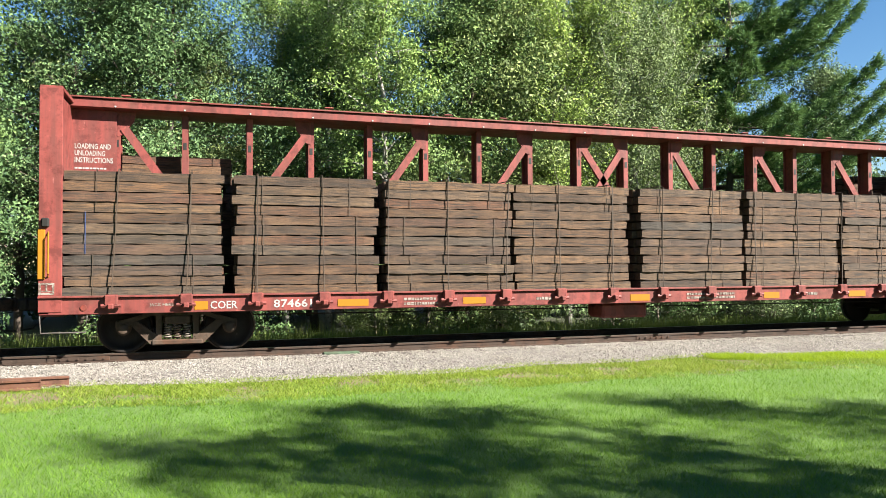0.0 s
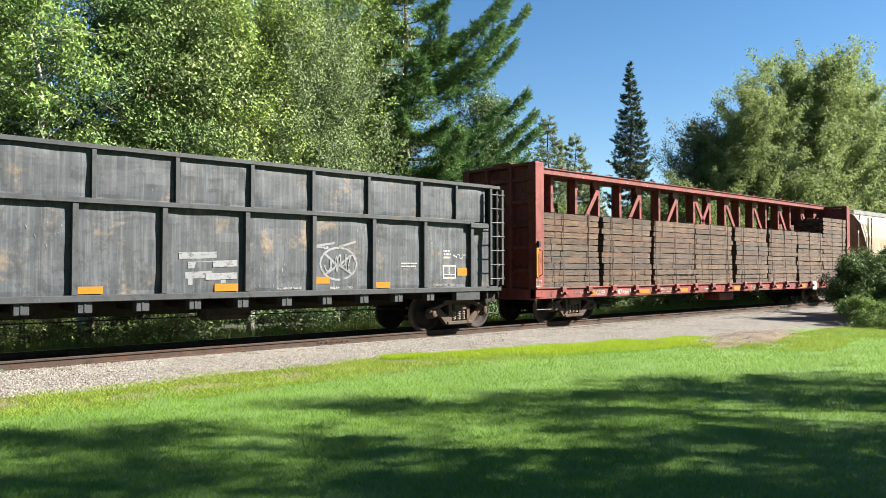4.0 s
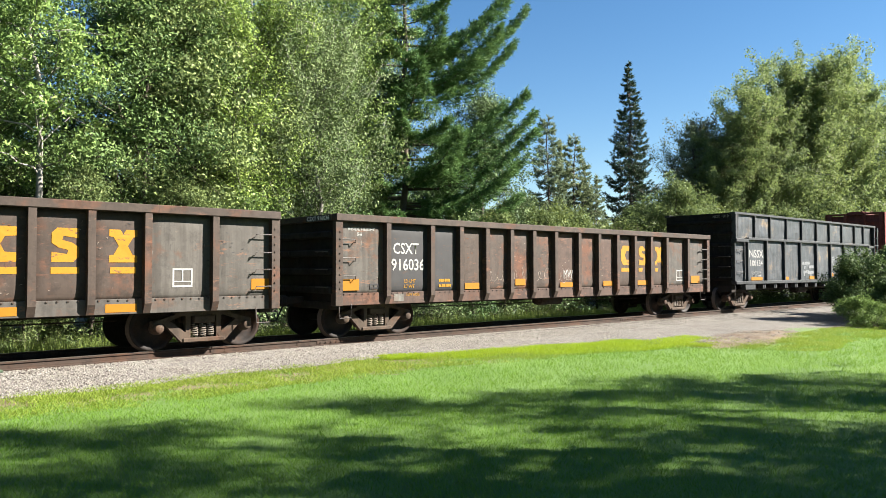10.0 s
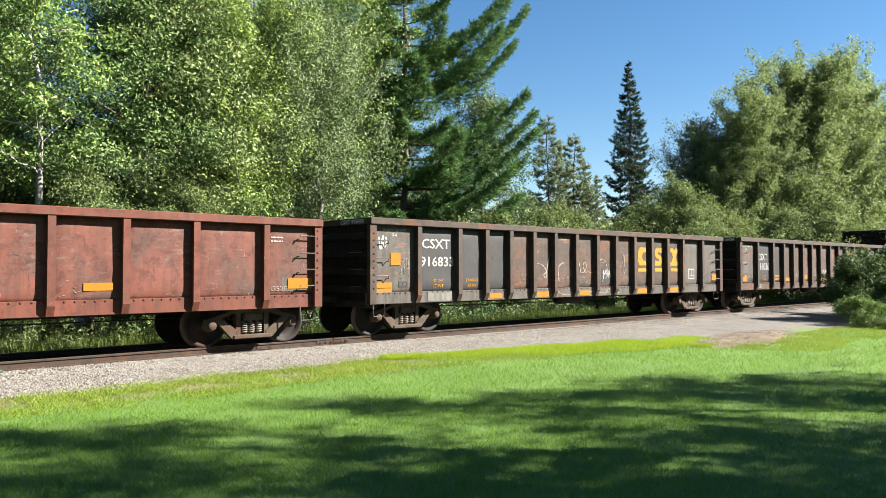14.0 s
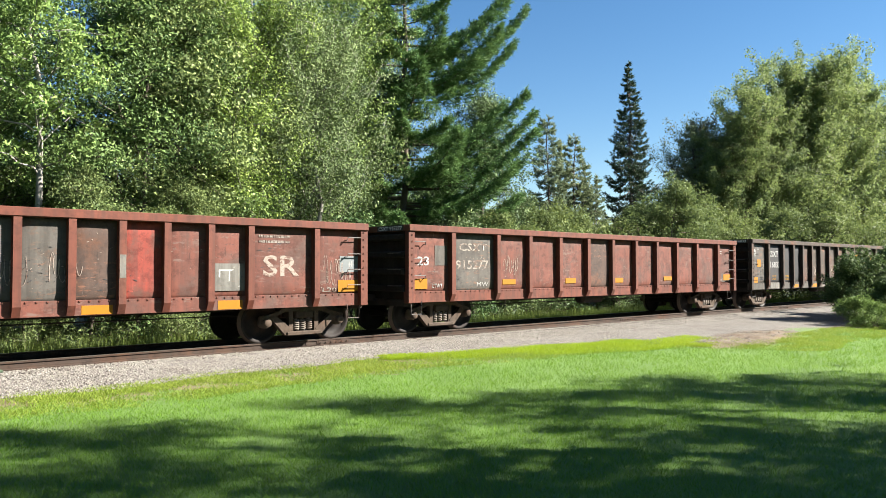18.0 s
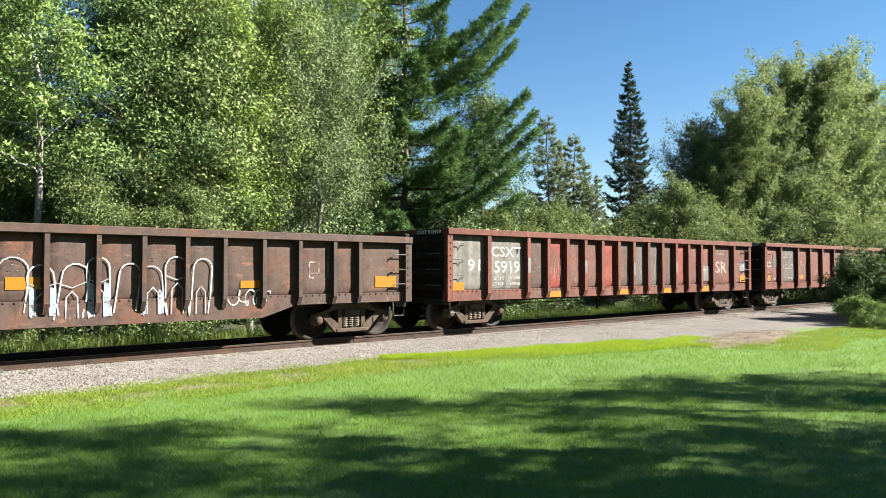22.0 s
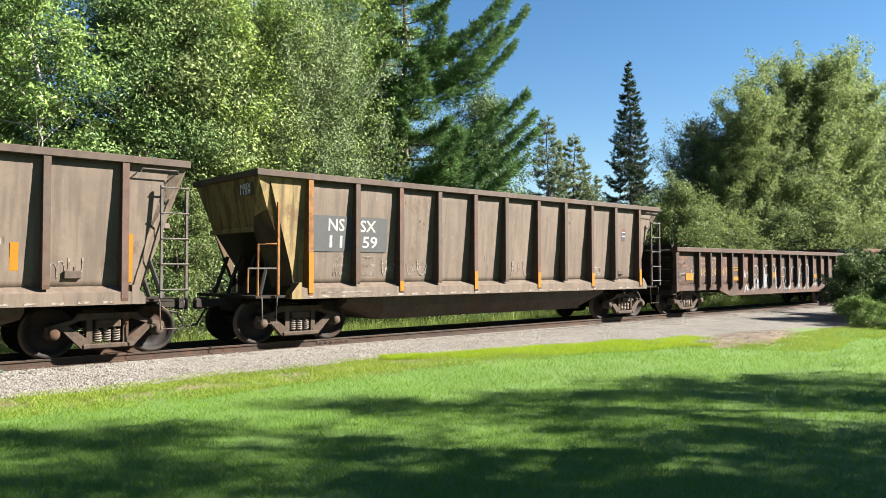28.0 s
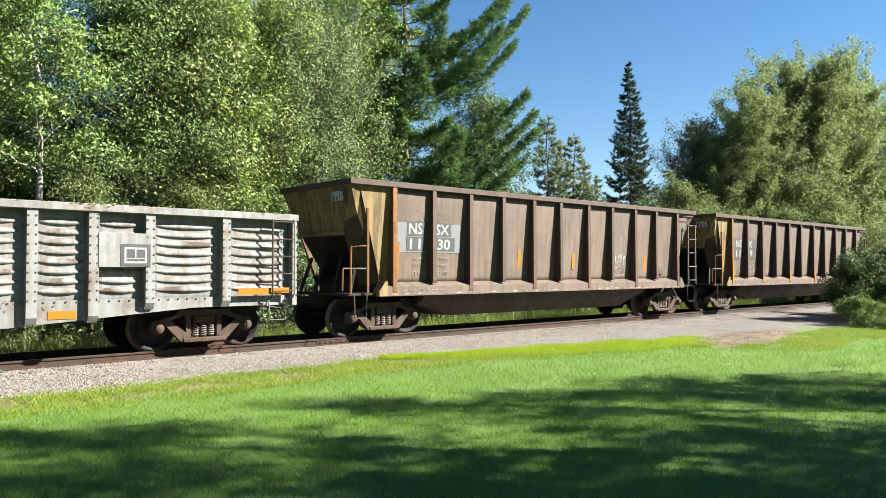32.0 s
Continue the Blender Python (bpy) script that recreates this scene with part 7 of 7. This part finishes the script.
def build_centre_beam():
    half, X = 11.45, 8.72
    root = new_car("centre_beam_car", "red centre-beam flat car loaded with bundles of old ties", X)
    r = M["beam"]
    for sg in (-1, 1):
        a, b = sorted((sg * 1.30, sg * 1.50))
        part("side_sill", Form().box(-half, half, a, b, 0.75, 1.04, 0.012), r, root)
        part("sill_flange", Form().box(-half, half, min(a, sg * 1.55), max(b, sg * 1.55), 1.04, 1.075, 0.006), r, root)
        # bulkheads with stiffeners
        x0, x1 = sorted((sg * (half - 0.30), sg * (half - 0.16)))
        part("bulkhead", Form().box(x0, x1, -1.45, 1.45, 1.05, 4.55, 0.01), r, root)
        for y in (-1.36, -0.48, 0.48, 1.36):
            w = 0.14 if abs(y) > 1 else 0.06
            x0, x1 = sorted((sg * (half - 0.17), sg * half))
            part("bulkhead_post", Form().box(x0, x1, y - w, y + w, 0.76, 4.62, 0.012), r, root)
        for k in range(5):
            x0, x1 = sorted((sg * (half - 0.17), sg * (half - 0.06)))
            part("bulkhead_rib", Form().box(x0, x1, -1.22, 1.22, 1.5 + 0.66 * k, 1.62 + 0.66 * k, 0.01), r, root)
        x0, x1 = sorted((sg * (half - 0.36), sg * half))
        part("bulkhead_flange", Form().box(x0, x1, -1.51, -1.43, 0.80, 4.62, 0.006), r, root)
        part("bulkhead_flange", Form().box(x0, x1, 1.43, 1.51, 0.80, 4.62, 0.006), r, root)
        part("bulkhead_cap", Form().box(x0, x1, -1.5, 1.5, 4.58, 4.66, 0.01), r, root)
        stirrup(root, *sorted((sg * (half - 0.02), sg * (half - 0.75))), 0.45, 0.76, -1.48, M["grab"])
        part("end_sill", Form().box(min(x0, x1), max(x0, x1), -1.3, 1.3, 0.72, 1.04, 0.01), r, root)
    part("deck", Form().box(-half + 0.3, half - 0.3, -1.42, 1.42, 0.96, 1.05), r, root)
    # top chord, posts, diagonals
    part("top_chord", Form().run([(-0.42, 4.52), (-0.46, 4.54), (-0.46, 4.68), (-0.30, 4.76), (0.30, 4.76), (0.46, 4.68), (0.46, 4.54), (0.42, 4.52)], -half + 0.2, half - 0.2), r, root)
    part("chord_plate", Form().box(-half + 0.3, half - 0.3, -0.5, 0.5, 4.70, 4.725), r, root)
    lug = Form().box(-0.09, 0.09, -0.47, -0.40, 4.76, 4.79, 0.01).mesh("lug", r)
    for k in range(17):
        o = new("lug", lug)
        o.parent, o.location = root, (-10.2 + 1.27 * k, 0, 0)
    posts = [-10.38 + 1.222 * k for k in range(18)]
    pm = Form().box(-0.06, 0.06, -0.17, -0.145, 1.05, 4.54, 0.004).box(-0.06, 0.06, 0.145, 0.17, 1.05, 4.54, 0.004).box(-0.012, 0.02, -0.145, 0.145, 1.05, 4.54).mesh("post", r)
    slot = Form().box(-0.03, 0.03, -0.176, -0.17, 3.85, 3.98).mesh("slot", M["black"])
    for x in posts:
        o = new("post", pm)
        o.parent, o.location = root, (x, 0, 0)
        q = new("slot", slot)
        q.parent = o
    part("web_plate", Form().box(-half + 0.3, posts[0], -0.24, -0.21, 1.05, 4.54), r, root)
    part("web_plate", Form().box(posts[-1], half - 0.3, -0.24, -0.21, 1.05, 4.54), r, root)
    gus = lambda s: [(0.0, 4.54), (s * 0.34, 4.54), (s * 0.30, 4.35), (s * 0.10, 4.08), (0.0, 4.05)]
    for k, s in ((0, 1), (3, -1), (5, -1), (7, -1), (8, 1), (9, -1), (10, 1), (12, 1), (14, 1), (16, 1)):
        o = gus(s)
        part("gusset", Form().prism([(posts[k] + a, z) for a, z in (o if s < 0 else o[::-1])], -0.18, -0.14), r, root)
        f = Form()
        x0, x1 = posts[k] + s * 0.12, posts[k] + s * 1.05
        dx, dz = s * 0.062, 0.045
        f.prism(([(x0 - dx, 4.22 - dz), (x0 + dx, 4.22 + dz), (x1 + dx, 2.9 + dz), (x1 - dx, 2.9 - dz)] if s < 0 else [(x1 - dx, 2.9 - dz), (x1 + dx, 2.9 + dz), (x0 + dx, 4.22 + dz), (x0 - dx, 4.22 - dz)]), -0.20, -0.13)
        part("diagonal", f, r, root)
    dots = Form()
    for x in posts:
        dots.lathe([(0.0, -0.01), (0.018, -0.01), (0.018, 0.02)], -0.46, x, 4.56, 8)
    tagged(part("bolts", dots, M["white"], root), kind="stuff")
    # winches under the load
    wn_ = Form().box(-0.11, 0.11, -1.62, -1.46, 0.90, 1.09, 0.02).box(-0.05, 0.05, -1.70, -1.46, 0.84, 0.94, 0.02).rod([(-0.16, -1.58, 0.90), (0.16, -1.58, 0.90)], 0.035)
    wm = wn_.mesh("winch", r)
    k = 0
    xw = []
    x = -10.31
    while x < half - 0.8:
        o = new("winch", wm)
        o.parent, o.location = root, (x, 0, 0)
        xw.append(x)
        x += 1.22
    for x in xw:
        lean_ = random.uniform(-0.08, 0.14)
        zt = 3.27 if x < 8.3 else 3.99
        f = Form().rod([(x, -1.57, 1.02), (x + lean_ * 0.5, -1.512, 2.1), (x + lean_, -1.508, zt - 0.01), (x + lean_, -1.40, zt + 0.012), (x + lean_, -0.5, zt + 0.03)], 0.011, 5)
        part("tie_down_cable", f, M["cable"], root)
    ends(root, half - 0.1, (-9.25, 9.25), zfloor=0.96)
    part("valve_box", Form().box(-0.6, 0.5, -1.2, -0.5, 0.42, 0.74, 0.05), r, root)
    for k in range(12):
        x = -half + 3.6 + k * (2 * half - 7.2) / 11
        part("cross_bearer", Form().box(x - 0.07, x + 0.07, -1.28, 1.28, 0.76, 0.96), M["under"], root)
    yl = -1.506
    words("COER", -8.68, 0.81, 0.14, yl, root, M["white"], 0.47)
    words("874661", -7.57, 0.81, 0.15, yl, root, M["white"], 0.70)
    words("JACK HERE", -9.7, 0.86, 0.07, yl, root, M["faded"], 0.4)
    marks(root, yl, [(-8.95, -8.72, 0.80, 0.95), (-6.39, -5.80, 0.81, 0.94), (-3.89, -3.41, 0.81, 0.94), (-0.11, 0.36, 0.80, 0.94), (3.35, 3.78, 0.80, 0.94), (5.79, 6.30, 0.80, 0.94), (9.6, 10.0, 0.8, 0.94)])
    text_bars(root, -5.1, -4.4, (0.90, 0.81), yl, M["faded"])
    text_bars(root, -2.3, -1.9, (0.86,), yl, M["faded"], 0.06)
    text_bars(root, 1.3, 2.6, (0.90, 0.82), yl, M["faded"])
    text_bars(root, 4.2, 4.9, (0.86,), yl, M["faded"], 0.06)
    part("reflector", Form().lathe([(0.0, -0.01), (0.05, -0.01), (0.055, 0.02)], yl, -10.75, 0.87, 12), M["redhot"], root)
    patch("sign_plate", 6.95, 7.35, 0.70, 1.06, -1.56, root, M["white"], "small white sign plate")
    part("yellow_handle", Form().box(-11.46, -11.34, -1.545, -1.51, 1.36, 2.20, 0.012), M["yellow"], root, "yellow grab handle")
    part("handle_bar", Form().rod([(-11.30, -1.50, 1.40), (-11.28, -1.62, 1.46), (-11.28, -1.62, 2.10), (-11.30, -1.50, 2.16)], 0.016), M["yellow"], root)
    part("latch", Form().box(-11.40, -11.28, -1.58, -1.50, 2.24, 2.40, 0.02), M["black"], root)
    patch("handle_bar", 11.30, 11.42, 1.4, 2.1, -1.516, root, M["yellow"])
    frame_mark(root, -11.44, -11.20, 1.10, 1.30, -1.516, M["faded"])
    for i, (tx, w) in enumerate((("LOADING AND", 0.62), ("UNLOADING", 0.52), ("INSTRUCTIONS", 0.66))):
        words(tx, -11.10, 3.78 - 0.13 * i, 0.10, -0.246, root, M["white"], w)
    text_bars(root, -11.1, -10.5, (3.40, 3.32), -0.246, M["white"], 0.03)
    return root, X


def build_ties(X):
    """Bundles of reclaimed wooden ties, three high, on both sides of the beam."""
    variants = []
    rs = random.Random(77)
    for k in range(7):
        f = Form()
        nx = 14
        for i in range(nx + 1):
            x = -1.315 + 2.63 * i / nx
            j = lambda: rs.uniform(-0.010, 0.008)
            s = 0.9 if i in (0, nx) else 1.0
            f.v += [(x, -0.112 * s + j(), -0.083 * s + j()), (x, 0.112 * s + j(), -0.083 * s + j()), (x, 0.112 * s + j(), 0.083 * s + j()), (x, -0.112 * s + j(), 0.083 * s + j())]
        for i in range(nx):
            a = 4 * i
            for q in range(4):
                f.f.append((a + q, a + 4 + q, a + 4 + (q + 1) % 4, a + (q + 1) % 4)[::-1])
        f.f += [(0, 1, 2, 3)[::-1], tuple(4 * nx + q for q in range(4))]
        variants.append(f.mesh("tie", M["tiewood"]))
    cols = [-9.79, -6.94, -4.14, -1.45, 1.49, 4.25, 7.03, 9.68]
    lab = "strapped bundle of weathered brown wooden railway ties"

    def bundle(xc, z0, sg, layers=4, across=5):
        root = tagged(new("tie_bundle"), lab, "tie bundle", "bundles of ties on the flat car")
        MOVERS.append((root, X + xc, sg * 0.9, z0))
        push = rs.uniform(-0.045, 0.045)
        for a in range(layers):
            dx = push + rs.uniform(-0.02, 0.02)
            for b in range(across):
                o = new("tie", rs.choice(variants))
                o.parent = root
                o.location = (dx + rs.uniform(-0.045, 0.045), (b - (across - 1) / 2) * 0.230 + (rs.uniform(-0.03, 0.02) if b in (0, across - 1) else 0), 0.084 + 0.182 * a + rs.uniform(-0.002, 0.006))
                o.rotation_euler = (rs.choice((0, math.pi)), 0, rs.choice((0, math.pi)) + rs.uniform(-0.004, 0.004))
        for dx in (-0.85 + rs.uniform(-0.1, 0.1), 0.85 + rs.uniform(-0.1, 0.1)):
            f = Form()
            yy = across * 0.115 + 0.016
            hh = layers * 0.182
            f.box(dx - 0.006, dx + 0.006, -yy - 0.004, -yy + 0.002, 0.01, hh + 0.004).box(dx - 0.010, dx + 0.010, yy - 0.002, yy + 0.004, 0.01, hh + 0.004).box(dx - 0.010, dx + 0.010, -yy, yy, hh + 0.003, hh + 0.008)
            part("strap", f, M["strap_blue"] if rs.random() < 0.10 else M["cable"], root)

    for i, x in enumerate(cols):
        for tier in range(3):
            bundle(x, 1.052 + 0.730 * tier, -1)
            bundle(x - (0.2 if i else 0.0), 1.052 + 0.730 * tier, 1)
    bundle(cols[7], 1.052 + 0.730 * 3, -1)
    bundle(-9.55, 1.052 + 0.730 * 3, 1, 3)
    bundle(9.3, 1.052 + 0.730 * 3, 1)


def build_covered_hopper():
    half = 8.5
    root = new_car("covered_hopper_car", "cream covered hopper car with brown rust stains", 20.2 + 1.35 + half)
    c = M["cream"]
    prof = [(-1.30, 1.15), (-1.52, 1.5), (-1.58, 2.3), (-1.56, 3.2), (-1.42, 3.9), (-1.1, 4.35), (-0.6, 4.55), (0, 4.6), (0.6, 4.55), (1.1, 4.35), (1.42, 3.9), (1.56, 3.2), (1.58, 2.3), (1.52, 1.5), (1.30, 1.15)]
    f = Form()
    xs = [(-half + 0.25, 0.0), (-half + 0.9, 0.0), (half - 0.9, 0.0), (half - 0.25, 0.0)]
    n = len(prof)
    for i, (x, k) in enumerate(xs):
        f.v += [(x + (0.0 if 0 < i < 3 else (1.0 if i == 0 else -1.0) * max(0, (3.4 - z)) * 0.55), y, z) for y, z in prof]
    for i in range(3):
        for k in range(n - 1):
            f.f.append((i * n + k, i * n + k + 1, (i + 1) * n + k + 1, (i + 1) * n + k)[::-1])
    f.f += [tuple(range(n - 1, -1, -1))[::-1], tuple(3 * n + k for k in range(n))[::-1]]
    part("shell", f, c, root, smooth=False)
    for sg in (-1, 1):
        part("side_sill", Form().box(-half, half, sg * 1.45 - 0.06, sg * 1.45 + 0.06, 1.0, 1.2, 0.01), c, root)
        xe = sg * (half - 0.1)
        for y in (-1.35, 1.35):
            part("end_post", Form().rod([(xe, y, 1.1), (xe, y, 3.4), (xe - sg * 0.5, y * 0.95, 4.3)], 0.05), c, root)
        part("end_platform", Form().box(min(xe, xe - sg * 1.2), max(xe, xe - sg * 1.2), -1.4, 1.4, 1.0, 1.1, 0.01), c, root)
        part("end_brace", Form().rod([(xe, -0.5, 1.1), (xe - sg * 0.9, -0.5, 2.6)], 0.06), c, root)
        lad = part("ladder", Form().box(min(xe - sg * 0.55, xe - sg * 0.60), max(xe - sg * 0.55, xe - sg * 0.60), -1.66, -1.60, 1.0, 4.2, 0.005), c, root)
        part("upright", Form().box(min(xe - sg * 1.0, xe - sg * 1.05), max(xe - sg * 1.0, xe - sg * 1.05), -1.66, -1.60, 1.0, 4.2, 0.005), c, lad)
        for k in range(8):
            part("rung", Form().rod([(xe - sg * 0.55, -1.66, 1.2 + 0.4 * k), (xe - sg * 1.05, -1.66, 1.2 + 0.4 * k)], 0.015), c, lad)
        stirrup(root, *sorted((xe - sg * 0.55, xe - sg * 1.05)), 0.45, 1.0, -1.6, c)
    for y in (-0.75, 0.75):
        part("roof_walk", Form().box(-half + 0.5, half - 0.5, y - 0.12, y + 0.12, 4.62, 4.66), M["aluminium"], root)
    part("roof_rail", Form().box(-half + 0.5, half - 0.5, -1.02, -0.98, 4.42, 4.62), M["aluminium"], root)
    for k in range(3):
        x = -4.8 + 4.8 * k
        b = Form().add([(x - 1.9, y, 1.16) for y in (-1.25, 1.25)] + [(x + 1.9, y, 1.16) for y in (1.25, -1.25)] + [(x - 0.4, -0.5, 0.42), (x - 0.4, 0.5, 0.42), (x + 0.4, 0.5, 0.42), (x + 0.4, -0.5, 0.42)],
                       [(0, 3, 7, 4), (3, 2, 6, 7), (2, 1, 5, 6), (1, 0, 4, 5), (4, 7, 6, 5)])
        part("outlet_gate", b, c, root)
    ends(root, half, (-7.0, 7.0))
    rim_ = [(-4.7 + (1.25 + 0.3 * noise.noise((math.cos(q * 0.21) * 2, math.sin(q * 0.21) * 2, 7))) * math.cos(q * 0.21), 2.78 + (0.42 + 0.16 * noise.noise((math.cos(q * 0.21) * 3, math.sin(q * 0.21) * 3, 2))) * math.sin(q * 0.21)) for q in range(30)]
    part("stain", Form().add([(x, -1.594 + 0.022 * max(0.0, z - 2.3), z) for x, z in rim_], [tuple(range(30))]), M["stain"], root, "large brown stain")
    words("ACFX", -6.9, 2.02, 0.20, -1.61, root, M["darkpatch"], 0.75)
    words("59874", -6.95, 1.74, 0.20, -1.61, root, M["darkpatch"], 0.85)


def build_white_car():
    half = 8.2
    root = new_car("white_gondola_car", "white open-top gondola car with rust-stained louvred panels", -140.60 - half)
    w = M["limewash"]
    zt = 2.62
    for sg in (-1, 1):
        a, b = sorted((sg * 1.40, sg * 1.64))
        part("top_chord", Form().box(-half, half, a, b, zt, 2.76, 0.012), w, root)
        a, b = sorted((sg * 1.36, sg * 1.46))
        o = [(-half, 1.06), (-half, 0.86), (-half + 2.2, 0.86), (-half + 5.4, 0.62), (half - 5.4, 0.62), (half - 2.2, 0.86), (half, 0.86), (half, 1.06)]
        part("side_sill", Form().prism(o, a, b), w, root)
        a, b = sorted((sg * (half - 0.14), sg * (half - 0.06)))
        part("end_wall", Form().box(a, b, -1.44, 1.44, 0.85, 2.74), w, root)
        for k in range(4):
            a, b = sorted((sg * (half - 0.07), sg * (half + 0.05)))
            part("end_rib", Form().box(a, b, -1.38, 1.38, 1.1 + 0.4 * k, 1.24 + 0.4 * k, 0.03), w, root)
        part("corner_post", Form().box(sg * half - 0.12 if sg > 0 else -half, sg * half if sg > 0 else -half + 0.12, -1.58, -1.40, 0.84, zt, 0.01), w, root)
    posts = [half + q for q in (-1.60, -3.10, -4.09, -5.07, -6.57, -8.07, -9.57, -11.07, -12.57, -14.07, -14.9)]
    for i, x in enumerate(posts):
        zb = 0.86 if x > half - 3.2 or x < -half + 3 else 0.66
        f = Form().run([(-1.42, zb), (-1.52, zb), (-1.60, zb + 0.12), (-1.60, zt), (-1.42, zt)], -0.085, 0.085)
        o = part("post", f, w, root)
        o.location = (x, 0, 0)
    xs = [-half + 0.05] + posts[::-1] + [half - 0.05]
    for i, (a, b) in enumerate(zip(xs, xs[1:])):
        part("side_panel", dished(a, b, 1.0, zt + 0.01, -1.43, 300 + i, 0, 0.006), w, root)
        xa, xb = a + 0.12, b - 0.12
        for k in range(8):
            z = 1.22 + 0.172 * k
            f = Form()
            n = 10
            for j in range(n + 1):
                t = j / n
                q = math.sin(math.pi * t) ** 0.45
                f.v += [(xa + (xb - xa) * t, -1.43, z - 0.065 * q), (xa + (xb - xa) * t, -1.43 - 0.055 * q, z - 0.030 * q), (xa + (xb - xa) * t, -1.43 - 0.045 * q, z + 0.008 * q), (xa + (xb - xa) * t, -1.43, z + 0.06 * q)]
            for j in range(n):
                for p_ in range(3):
                    m_ = 4 * j + p_
                    f.f.append((m_, m_ + 4, m_ + 5, m_ + 1))
            part("louvre", f, M["limerust"], root, smooth=True)
    part("far_side", Form().box(-half + 0.05, half - 0.05, 1.40, 1.44, 1.0, zt), w, root)
    riv = Form()
    for k in range(90):
        x = -half + 0.2 + k * 0.18
        riv.box(x - 0.013, x + 0.013, -1.475, -1.46, 1.02, 1.046)
    for x in posts + [half - 0.06]:
        for k in range(10):
            for d in (-0.06, 0.06):
                riv.box(x + d - 0.012, x + d + 0.012, -1.612, -1.59, 1.06 + 0.16 * k, 1.084 + 0.16 * k)
    tagged(part("rivets", riv, M["truck"], root), kind="stuff")
    part("floor", Form().box(-half + 0.1, half - 0.1, -1.4, 1.4, 0.98, 1.04), M["under"], root)
    part("sign_board", Form().box(half - 4.02, half - 3.09, -1.612, -1.59, 1.64, 2.26, 0.006), w, root, "white steel sign board")
    part("sign_face", Form().box(half - 3.64, half - 3.11, -1.620, -1.6115, 1.66, 2.06), M["darkpatch"], root)
    frame_mark(root, half - 3.58, half - 3.18, 1.71, 2.0, -1.626, M["white"])
    part("reflective_strip", Form().box(half - 1.36, half - 0.21, -1.62, -1.614, 1.09, 1.22), M["yellow"], root, "orange-yellow reflective strip")
    patch("reflective_strip", half - 4.79, half - 4.34, 0.74, 0.88, -1.468, root, M["yellow"], "orange-yellow reflective strip")
    rust = M["truck"]
    lad = part("ladder", Form().rod([(half - 0.62, -1.58, 1.0), (half - 0.62, -1.66, 1.1), (half - 0.62, -1.66, 2.6), (half - 0.62, -1.58, 2.68)], 0.02), rust, root, "rusty steel ladder")
    part("upright", Form().rod([(half - 0.12, -1.60, 1.0), (half - 0.12, -1.68, 1.1), (half - 0.12, -1.68, 2.6), (half - 0.12, -1.60, 2.68)], 0.02), w, lad)
    for k in range(5):
        part("rung", Form().rod([(half - 0.62, -1.66, 1.15 + 0.36 * k), (half - 0.12, -1.68, 1.15 + 0.36 * k)], 0.014), rust, lad)
    stirrup(root, half - 0.62, half - 0.22, 0.55, 0.98, -1.5, M["aluminium"])
    for sd, z0, z1, yy in ((17, 2.63, 2.75, -1.647), (18, 0.9, 1.05, -1.468)):
        chips(sd, -half + 0.1, half - 0.1, z0, z1, 200, (lambda z, q=yy: q), root, M["rustspot"], 0.0, 0.12, "rust_spots")
    ends(root, half, (-half + 1.83, half - 1.83))


build_gondolas()
build_high_gondola()
build_hopper("taupe and mustard ore car with tall ribbed sides", -115.5, "11", "59", False)
build_hopper("taupe and mustard ore car with tall ribbed sides", -131.8, "11", "30", True)
tie_car, tie_x = build_centre_beam()
build_ties(tie_x)
build_covered_hopper()
build_white_car()

build_ground()
build_track()
build_trees()
build_grass()
build_stones()


def motions():
    """Everything that rolls: the cars and their loads along the track, the wheels about their axles."""
    for ob, x0, *yz in MOVERS:
        y, z = yz or (0, 0)
        walk(ob, [(t, pose(x0 + SPEED * t, y, z)) for t in (0, 8, 16, 24, 32)])
    for ob, x, y, s in SPINNERS:
        face = Matrix.Rotation(0 if s > 0 else math.pi, 4, "Z")
        base = Matrix.Translation((x, y, R_WHEEL))
        walk(ob, [(k * 4 / 30, base @ Matrix.Rotation(SPEED * k * 4 / 30 / R_WHEEL, 4, "Y") @ face) for k in range(241)])


motions()
